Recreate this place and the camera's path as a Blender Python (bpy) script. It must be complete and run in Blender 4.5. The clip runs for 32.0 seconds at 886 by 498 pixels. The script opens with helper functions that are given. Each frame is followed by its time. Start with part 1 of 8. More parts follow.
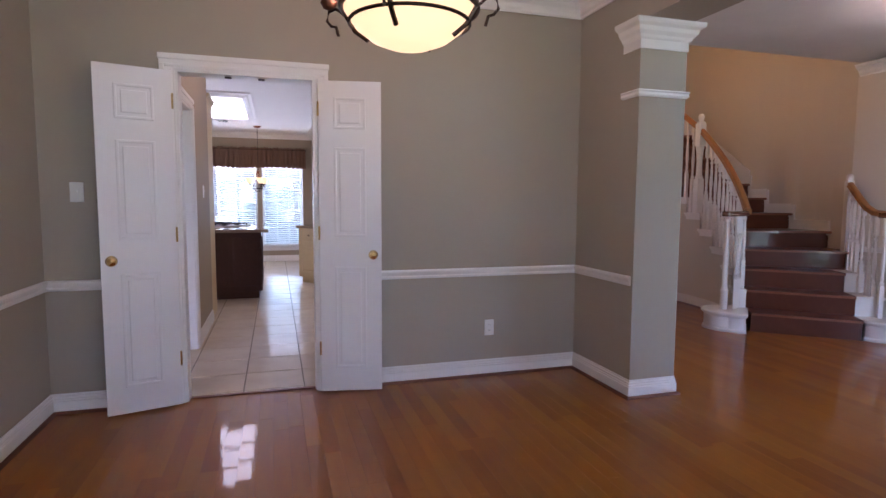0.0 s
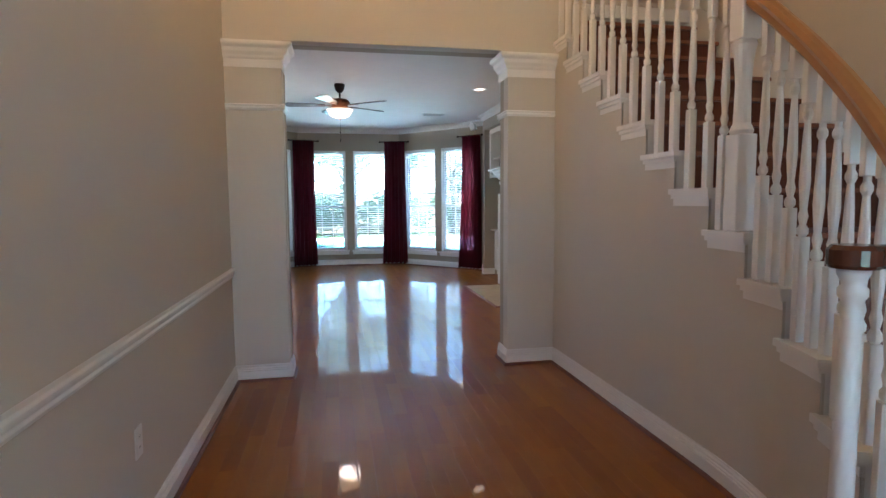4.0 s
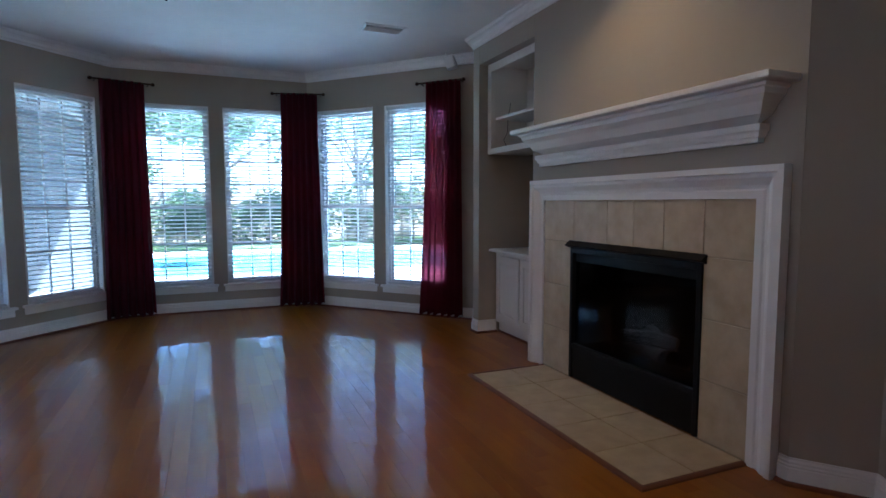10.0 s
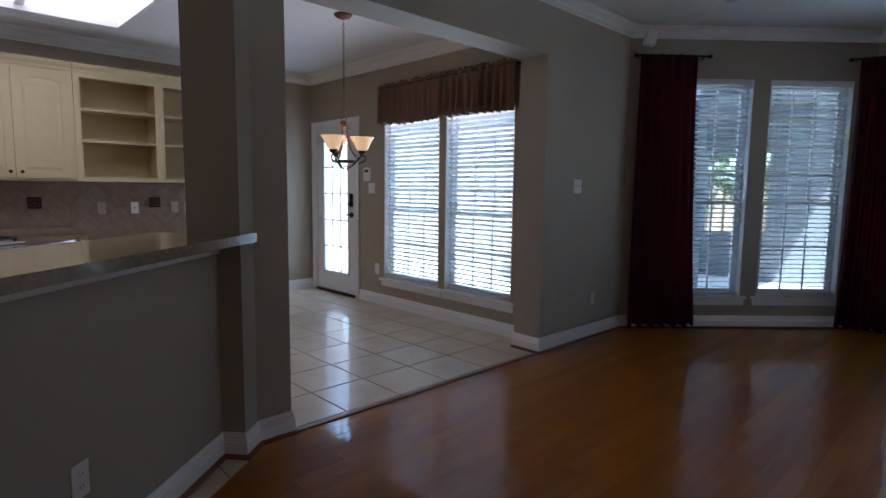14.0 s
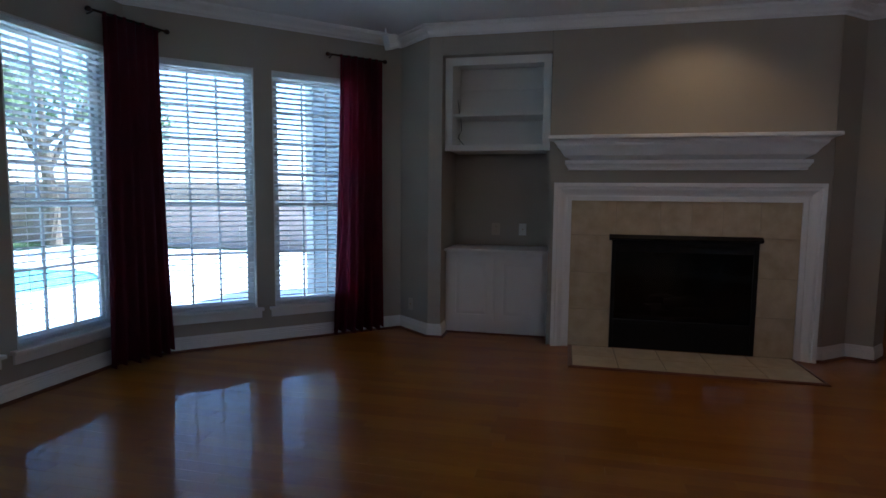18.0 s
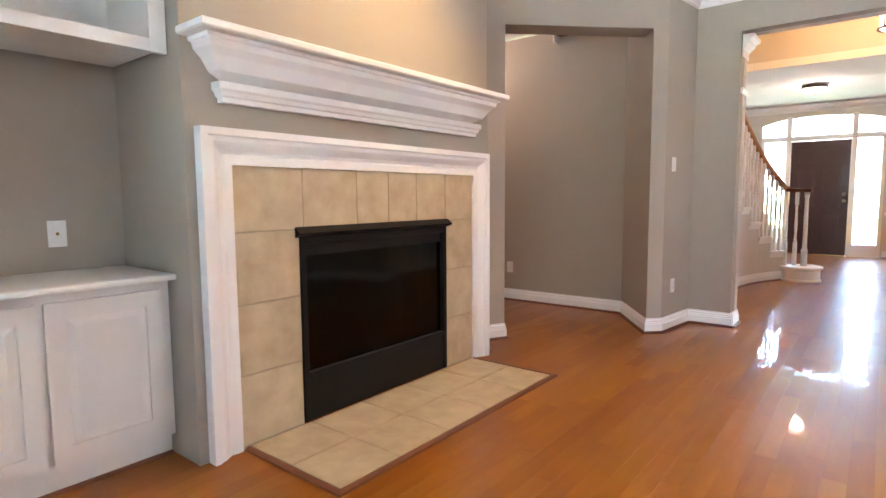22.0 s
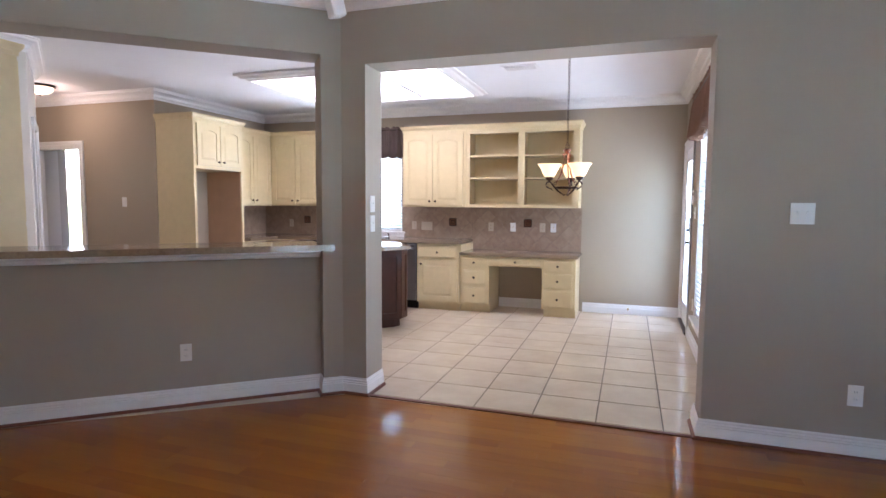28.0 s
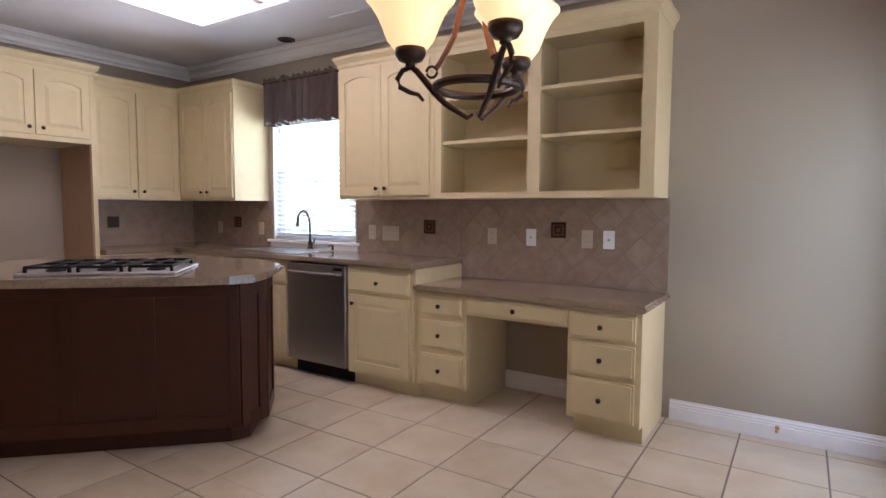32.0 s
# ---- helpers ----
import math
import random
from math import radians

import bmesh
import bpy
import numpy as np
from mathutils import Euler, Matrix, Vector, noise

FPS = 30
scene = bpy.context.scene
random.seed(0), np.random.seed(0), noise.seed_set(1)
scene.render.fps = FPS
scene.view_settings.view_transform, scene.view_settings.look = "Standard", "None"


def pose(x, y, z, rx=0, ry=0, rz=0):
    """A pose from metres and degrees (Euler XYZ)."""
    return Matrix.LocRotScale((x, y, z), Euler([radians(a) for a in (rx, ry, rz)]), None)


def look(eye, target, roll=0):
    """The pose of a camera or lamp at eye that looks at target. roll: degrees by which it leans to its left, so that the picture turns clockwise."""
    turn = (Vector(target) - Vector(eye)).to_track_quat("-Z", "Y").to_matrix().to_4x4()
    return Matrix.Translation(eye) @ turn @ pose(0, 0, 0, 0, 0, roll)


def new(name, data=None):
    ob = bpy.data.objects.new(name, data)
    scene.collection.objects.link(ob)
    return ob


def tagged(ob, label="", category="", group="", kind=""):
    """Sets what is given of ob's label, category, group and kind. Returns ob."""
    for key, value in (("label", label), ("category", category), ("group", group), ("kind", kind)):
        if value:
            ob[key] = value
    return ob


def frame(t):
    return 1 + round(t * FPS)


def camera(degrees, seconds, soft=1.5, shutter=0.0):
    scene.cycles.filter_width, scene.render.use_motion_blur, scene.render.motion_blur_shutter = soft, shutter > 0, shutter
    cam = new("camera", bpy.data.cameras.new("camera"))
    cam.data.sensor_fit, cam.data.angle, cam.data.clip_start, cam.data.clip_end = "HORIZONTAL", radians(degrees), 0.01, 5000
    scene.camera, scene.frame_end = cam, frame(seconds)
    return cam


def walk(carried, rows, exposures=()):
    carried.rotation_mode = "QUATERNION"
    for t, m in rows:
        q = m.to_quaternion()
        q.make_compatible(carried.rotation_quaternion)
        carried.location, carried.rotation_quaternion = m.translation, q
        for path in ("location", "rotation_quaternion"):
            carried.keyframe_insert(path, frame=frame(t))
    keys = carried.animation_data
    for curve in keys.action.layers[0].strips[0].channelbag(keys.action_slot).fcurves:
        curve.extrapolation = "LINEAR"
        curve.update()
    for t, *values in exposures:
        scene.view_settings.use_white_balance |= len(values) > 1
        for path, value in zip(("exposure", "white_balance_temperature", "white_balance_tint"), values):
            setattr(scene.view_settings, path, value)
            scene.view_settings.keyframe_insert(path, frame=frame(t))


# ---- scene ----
cam = camera(77.4, 32.0)
PATH = [
    (0, (-0.628, -1.593, 1.286), (-0.052, 0.315, 1.115), 0.3),
    (0.5, (-0.089, -1.359, 1.281), (0.518, 0.539, 1.109), 0.1),
    (1, (0.451, -1.031, 1.282), (1.18, 0.823, 1.108), -0.1),
    (1.5, (0.93, -0.629, 1.286), (1.822, 1.153, 1.112), -0.2),
    (2, (1.429, -0.206, 1.278), (2.39, 1.539, 1.101), -0.2),
    (2.5, (1.903, 0.239, 1.276), (2.869, 1.981, 1.105), -0.2),
    (3, (2.255, 0.743, 1.285), (3.133, 2.532, 1.112), -0.3),
    (3.5, (2.484, 1.305, 1.289), (3.131, 3.189, 1.111), -0.5),
    (4, (2.664, 1.961, 1.304), (3.041, 3.918, 1.132), -0.4),
    (4.5, (2.783, 2.594, 1.312), (3.016, 4.573, 1.141), -0.2),
    (6.5, (3.248, 4.898, 1.303), (3.218, 6.891, 1.14), 0.0),
    (7, (3.266, 5.371, 1.309), (3.209, 7.364, 1.145), 0.0),
    (7.5, (3.164, 5.741, 1.295), (3.108, 7.733, 1.135), 0.2),
    (8, (3.092, 6.082, 1.277), (3.033, 8.075, 1.117), 0.2),
    (8.5, (3.067, 6.279, 1.261), (3.121, 8.272, 1.102), 0.3),
    (9, (2.949, 6.425, 1.245), (3.395, 8.368, 1.087), 0.0),
    (9.5, (2.911, 6.47, 1.246), (3.65, 8.322, 1.088), -0.2),
    (10, (2.888, 6.618, 1.248), (3.653, 8.458, 1.082), -0.1),
    (10.5, (2.964, 6.687, 1.262), (3.459, 8.617, 1.091), -0.2),
    (11, (3.167, 6.615, 1.271), (3.13, 8.606, 1.09), 0.1),
    (11.5, (3.342, 6.582, 1.287), (2.803, 8.499, 1.103), 0.1),
    (12, (3.387, 6.561, 1.291), (2.417, 8.299, 1.1), 0.2),
    (12.5, (3.464, 6.633, 1.307), (2.098, 8.082, 1.115), 0.5),
    (13, (3.484, 6.69, 1.314), (1.885, 7.874, 1.118), 0.7),
    (13.5, (3.357, 6.809, 1.306), (1.741, 7.97, 1.101), 0.5),
    (14, (2.975, 6.975, 1.301), (1.541, 8.352, 1.085), 0.7),
    (14.5, (2.586, 7.224, 1.295), (1.555, 8.925, 1.081), 0.7),
    (15, (2.196, 7.484, 1.287), (1.667, 9.402, 1.078), 0.6),
    (15.5, (1.741, 7.845, 1.276), (1.823, 9.834, 1.082), 0.6),
    (17.5, (0.4, 9.749, 1.279), (2.153, 10.696, 1.101), 0.6),
    (18, (0.343, 10.224, 1.261), (2.287, 10.657, 1.083), 0.6),
    (18.5, (0.552, 10.567, 1.258), (2.544, 10.596, 1.085), 0.5),
    (19, (0.808, 11.092, 1.252), (2.772, 10.757, 1.074), 0.3),
    (19.5, (1.057, 11.412, 1.244), (2.956, 10.812, 1.067), 0.1),
    (20, (1.358, 11.763, 1.222), (3.156, 10.906, 1.045), -0.0),
    (20.5, (1.745, 11.918, 1.194), (3.404, 10.816, 1.015), -0.1),
    (21, (2.177, 11.854, 1.155), (3.714, 10.588, 0.969), -0.3),
    (21.5, (2.632, 11.681, 1.128), (3.992, 10.226, 0.94), -0.2),
    (22, (3.019, 11.485, 1.124), (4.258, 9.926, 0.936), -0.4),
    (22.5, (3.29, 11.474, 1.125), (4.322, 9.773, 0.928), -0.1),
    (23, (3.375, 11.724, 1.18), (4.158, 9.895, 0.984), -0.2),
    (23.5, (3.583, 12.013, 1.253), (3.98, 10.063, 1.058), -0.2),
    (24, (3.753, 12.193, 1.295), (3.707, 10.203, 1.1), -0.3),
    (24.5, (3.962, 12.322, 1.347), (3.515, 10.382, 1.159), -0.5),
    (25, (4.226, 12.235, 1.374), (3.391, 10.426, 1.199), -0.6),
    (25.5, (4.411, 12.046, 1.386), (3.322, 10.376, 1.228), -0.6),
    (26, (4.558, 11.721, 1.392), (3.217, 10.245, 1.239), -0.6),
    (26.5, (4.588, 11.411, 1.389), (3.052, 10.139, 1.236), -0.5),
    (28.5, (3.422, 9.812, 1.361), (1.472, 9.398, 1.197), 0.6),
    (29, (2.9, 9.699, 1.335), (0.918, 9.492, 1.174), 0.6),
    (29.5, (2.409, 9.663, 1.322), (0.417, 9.566, 1.164), 0.4),
    (30, (1.918, 9.699, 1.321), (-0.075, 9.644, 1.165), 0.3),
    (30.5, (1.421, 9.738, 1.306), (-0.572, 9.651, 1.155), 0.3),
    (31, (0.99, 9.848, 1.282), (-0.983, 9.555, 1.139), 0.2),
    (31.5, (0.583, 10.036, 1.259), (-1.292, 9.356, 1.117), 0.2),
    (32, (0.121, 10.19, 1.254), (-1.552, 9.103, 1.113), 0.3),
]
EXPO = [(0, 4.1, 6000, 45), (1, 4.5, 5700, 40), (2, 4.8, 5600, 34), (3, 4.3, 5700, 24), (4, 4.4, 5750, 22), (5.5, 4.0, 5600, 28), (7, 3.5, 5250, 28), (8, 3.35, 5250, 26), (10, 3.4, 5300, 28), (13, 2.95, 5700, 30), (14, 2.75, 5800, 30), (15, 2.55, 5800, 32), (17, 2.55, 5400, 26), (18, 2.55, 5500, 28), (19, 3.5, 6200, 32), (20, 4.4, 6700, 34), (21, 5.35, 6800, 28), (22, 5.6, 6450, 31), (23, 5.72, 6100, 32), (24, 5.5, 6000, 29), (26, 4.85, 5900, 32), (28.5, 4.4, 6200, 36), (30, 3.8, 6550, 38), (31, 3.1, 6650, 39), (32, 3.6, 6600, 41)]
walk(cam, [(t, look(eye, target, roll)) for t, eye, target, roll in PATH], EXPO)

# ---- world and large lights ----
world = bpy.data.worlds.new("sky")
scene.world = world
world.use_nodes = True
wn = world.node_tree.nodes
sky = wn.new("ShaderNodeTexSky")
sky.sky_type = "NISHITA"
sky.sun_disc = False
sky.sun_elevation, sky.sun_rotation = radians(61), radians(131)
wn["Background"].inputs[1].default_value = 0.15
world.node_tree.links.new(sky.outputs[0], wn["Background"].inputs[0])
sun = new("sun", bpy.data.lights.new("sun", "SUN"))
sun.data.energy, sun.data.angle, sun.data.color = 5.0, radians(0.5), (1.0, 0.96, 0.88)
sun.matrix_basis = look((16, -14, 38), (0, 0, 0))


def lamp(name, kind, m, watts, color=(1, 1, 1), size=0.1, size_y=None, spot=None):
    ob = new(name, bpy.data.lights.new(name, kind))
    ob.data.energy, ob.data.color = watts * 0.05, color
    if kind == "AREA":
        ob.data.shape, ob.data.size, ob.data.size_y = "RECTANGLE", size, size_y or size
    else:
        ob.data.shadow_soft_size = size
    if spot:
        ob.data.spot_size, ob.data.spot_blend = radians(spot), 0.6
    ob.matrix_basis = m
    return ob


def sky_lamp(x, y, z, dx, dy, w, h, watts, color=(0.80, 0.90, 1.0), rise=-0.15):
    """The sky's light in a window's opening, thrown along (dx, dy) into the room."""
    return lamp("window_light", "AREA", look((x, y, z), (x + dx, y + dy, z + rise)), watts, color, w, h)


# ---- materials ----
def material(name, color, rough=0.6, metal=0.0, grain=0.0, scale=20.0, bump=0.0, bscale=200.0, spec=0.5, coat=0.0, stains=0.0):
    """Principled material with variation at two scales and a fine bump."""
    m = bpy.data.materials.new(name)
    m.use_nodes = True
    nt = m.node_tree
    n, link = nt.nodes, nt.links.new
    b = n["Principled BSDF"]
    b.inputs["Roughness"].default_value, b.inputs["Metallic"].default_value = rough, metal
    b.inputs["Specular IOR Level"].default_value = spec
    b.inputs["Coat Weight"].default_value = coat
    b.inputs["Base Color"].default_value = (*color, 1)
    co = n.new("ShaderNodeTexCoord")
    if grain or stains:
        t1, t2 = n.new("ShaderNodeTexNoise"), n.new("ShaderNodeTexNoise")
        t1.inputs["Scale"].default_value, t2.inputs["Scale"].default_value = scale, 1.7
        t1.inputs["Detail"].default_value = 5
        for t in (t1, t2):
            link(co.outputs["Object"], t.inputs["Vector"])
        mx = n.new("ShaderNodeMix")
        mx.data_type = "RGBA"
        lo = [max(0, c * (1 - grain)) for c in color]
        hi = [min(1, c * (1 + grain)) for c in color]
        mx.inputs[6].default_value, mx.inputs[7].default_value = (*lo, 1), (*hi, 1)
        add = n.new("ShaderNodeMath")
        add.operation = "MULTIPLY_ADD"
        add.inputs[1].default_value = 0.5
        half = n.new("ShaderNodeMath")
        half.operation = "MULTIPLY"
        half.inputs[1].default_value = 0.5
        link(t2.outputs[0], half.inputs[0])
        link(t1.outputs[0], add.inputs[0])
        link(half.outputs[0], add.inputs[2])
        link(add.outputs[0], mx.inputs[0])
        link(mx.outputs[2], b.inputs["Base Color"])
        rr = n.new("ShaderNodeMapRange")
        rr.inputs[3].default_value, rr.inputs[4].default_value = max(0.02, rough - 0.06), min(1, rough + 0.06)
        link(t2.outputs[0], rr.inputs[0])
        link(rr.outputs[0], b.inputs["Roughness"])
    if bump:
        t3, bp = n.new("ShaderNodeTexNoise"), n.new("ShaderNodeBump")
        t3.inputs["Scale"].default_value, t3.inputs["Detail"].default_value = bscale, 4
        bp.inputs["Strength"].default_value, bp.inputs["Distance"].default_value = bump, 0.004
        link(co.outputs["Object"], t3.inputs["Vector"])
        link(t3.outputs[0], bp.inputs["Height"])
        link(bp.outputs[0], b.inputs["Normal"])
    return m


def glow(name, color, strength):
    m = bpy.data.materials.new(name)
    m.use_nodes = True
    b = m.node_tree.nodes["Principled BSDF"]
    b.inputs["Base Color"].default_value = (*color, 1)
    b.inputs["Emission Color"].default_value = (*color, 1)
    b.inputs["Emission Strength"].default_value = strength
    b.inputs["Roughness"].default_value = 0.4
    return m


PAINT_TAUPE = material("paint_taupe", (0.385, 0.334, 0.264), 0.7, grain=0.03, scale=6, bump=0.12, bscale=260)
PAINT_CREAM = material("paint_cream", (0.60, 0.55, 0.48), 0.65, grain=0.03, scale=6, bump=0.12, bscale=260)
PAINT_TAN = material("paint_tan", (0.375, 0.308, 0.225), 0.7, grain=0.03, scale=6, bump=0.12, bscale=260)
CEILING = material("ceiling_texture", (0.78, 0.76, 0.73), 0.8, grain=0.09, scale=7, bump=1.0, bscale=16)
CEILING_SMOOTH = material("ceiling_smooth", (0.80, 0.79, 0.78), 0.8, grain=0.03, scale=9, bump=0.1, bscale=60)
TRIM = material("trim_white", (0.80, 0.78, 0.75), 0.35, grain=0.02, scale=15, bump=0.03)
DOOR_WHITE = material("door_white", (0.78, 0.76, 0.75), 0.38, grain=0.02, scale=12, bump=0.03)
CREAM_CAB = material("cabinet_cream", (0.62, 0.495, 0.275), 0.45, grain=0.15, scale=14, bump=0.05)
CAB_IN = material("cabinet_inside", (0.60, 0.48, 0.26), 0.5, grain=0.08, scale=14)
WHITE_CAB = material("cabinet_white", (0.74, 0.71, 0.65), 0.4, grain=0.03, scale=14, bump=0.03)
GRANITE = material("granite", (0.28, 0.205, 0.135), 0.14, grain=0.85, scale=55, coat=0.3)
DARK_WOOD = material("dark_wood", (0.0540, 0.0158, 0.0072), 0.42, grain=0.6, scale=18, bump=0.05, coat=0.12, spec=0.2)
STAIR_WOOD = material("stair_wood", (0.112, 0.031, 0.016), 0.36, grain=0.35, scale=16, coat=0.22, spec=0.25)
# lighter than the tread wood: the edge's highlight is painted in
NOSE_HIGHLIGHT = material("nosing_highlight", (0.24, 0.085, 0.042), 0.3, grain=0.3, scale=16, coat=0.4)
OAK = material("oak_rail", (0.36, 0.155, 0.045), 0.36, grain=0.3, scale=22, coat=0.3)
RAIL_DARK = material("stained_rail", (0.10, 0.028, 0.014), 0.20, grain=0.25, scale=20, coat=0.3)
BRASS = material("brass", (0.80, 0.58, 0.25), 0.25, metal=1.0)
BRONZE = material("oiled_bronze", (0.05, 0.028, 0.018), 0.4, metal=0.7, grain=0.3, scale=40)
COPPER = material("brushed_copper", (0.20, 0.085, 0.048), 0.4, metal=0.8, grain=0.3, scale=40)
STEEL = material("stainless", (0.48, 0.47, 0.46), 0.36, metal=1.0, grain=0.06, scale=60)
BLACK = material("black_metal", (0.006, 0.006, 0.0065), 0.5, grain=0.2, scale=30, spec=0.2)
DARK_GLASS = material("dark_glass", (0.010, 0.010, 0.011), 0.08)
PLATE = material("plate_white", (0.78, 0.77, 0.74), 0.35)
PLATE_TAN = material("plate_tan", (0.52, 0.44, 0.33), 0.4)
SOOT = material("soot", (0.03, 0.028, 0.026), 0.9, grain=0.4, scale=12)
LOG = material("ceramic_log", (0.13, 0.09, 0.06), 0.9, grain=0.5, scale=25, bump=0.5, bscale=40)
SPLASH_GROUT = material("splash_grout", (0.25, 0.185, 0.135), 0.9, grain=0.15, scale=30)
RAW_WOOD = material("raw_plywood", (0.46, 0.29, 0.17), 0.6, grain=0.2, scale=8)
GROUT = material("grout", (0.20, 0.165, 0.13), 0.9, grain=0.15, scale=30)
DOOR_DARK = material("entry_door_stain", (0.045, 0.014, 0.012), 0.37, grain=0.4, scale=16, coat=0.2)


def fabric(name, color, rough=0.85, through_light=0.0):
    m = material(name, color, rough, grain=0.18, scale=60, bump=0.15, bscale=500, spec=0.2)
    if through_light:
        n, link = m.node_tree.nodes, m.node_tree.links.new
        tr, mx = n.new("ShaderNodeBsdfTranslucent"), n.new("ShaderNodeMixShader")
        tr.inputs[0].default_value = (color[0] * (1.0 if color[0] > 0.5 else 2.5), color[1], color[2], 1)
        mx.inputs[0].default_value = through_light
        link(n["Principled BSDF"].outputs[0], mx.inputs[1])
        link(tr.outputs[0], mx.inputs[2])
        link(mx.outputs[0], n["Material Output"].inputs[0])
    return m


BLIND = fabric("blind_slat", (0.78, 0.79, 0.78), 0.5, 0.29)
CURTAIN = fabric("burgundy_cloth", (0.105, 0.017, 0.032), 0.6, 0.4)
SHEER = fabric("sheer_burgundy_cloth", (0.12, 0.018, 0.034), 0.6, 0.45)
for cloth, share in ((CURTAIN, 0.06), (SHEER, 0.30)):
    c_n, c_l = cloth.node_tree.nodes, cloth.node_tree.links.new
    gap, weave = c_n.new("ShaderNodeBsdfTransparent"), c_n.new("ShaderNodeMixShader")
    gap.inputs[0].default_value = (0.75, 0.32, 0.42, 1)
    weave.inputs[0].default_value = share
    c_l(c_n["Material Output"].inputs[0].links[0].from_socket, weave.inputs[1])
    c_l(gap.outputs[0], weave.inputs[2])
    c_l(weave.outputs[0], c_n["Material Output"].inputs[0])
VALANCE = fabric("brown_cloth", (0.20, 0.125, 0.085), 0.9, 0.14)
VALANCE_GREY = fabric("grey_brown_cloth", (0.14, 0.105, 0.09), 0.9, 0.1)


def glass_material():
    m = bpy.data.materials.new("window_glass")
    m.use_nodes = True
    n, link = m.node_tree.nodes, m.node_tree.links.new
    clear, gloss, mx, face, power, share = (n.new("ShaderNode" + k) for k in ("BsdfTransparent", "BsdfGlossy", "MixShader", "LayerWeight", "Math", "Math"))
    gloss.inputs["Roughness"].default_value = 0.02
    clear.inputs[0].default_value = (0.80, 0.95, 0.97, 1)
    face.inputs[0].default_value = 0.5
    power.operation, share.operation = "POWER", "MULTIPLY_ADD"
    power.inputs[1].default_value, share.inputs[1].default_value, share.inputs[2].default_value = 5.0, 0.9, 0.04
    link(face.outputs["Facing"], power.inputs[0])
    link(power.outputs[0], share.inputs[0])
    link(share.outputs[0], mx.inputs[0])
    link(clear.outputs[0], mx.inputs[1])
    link(gloss.outputs[0], mx.inputs[2])
    link(mx.outputs[0], n["Material Output"].inputs[0])
    return m


GLASS = glass_material()


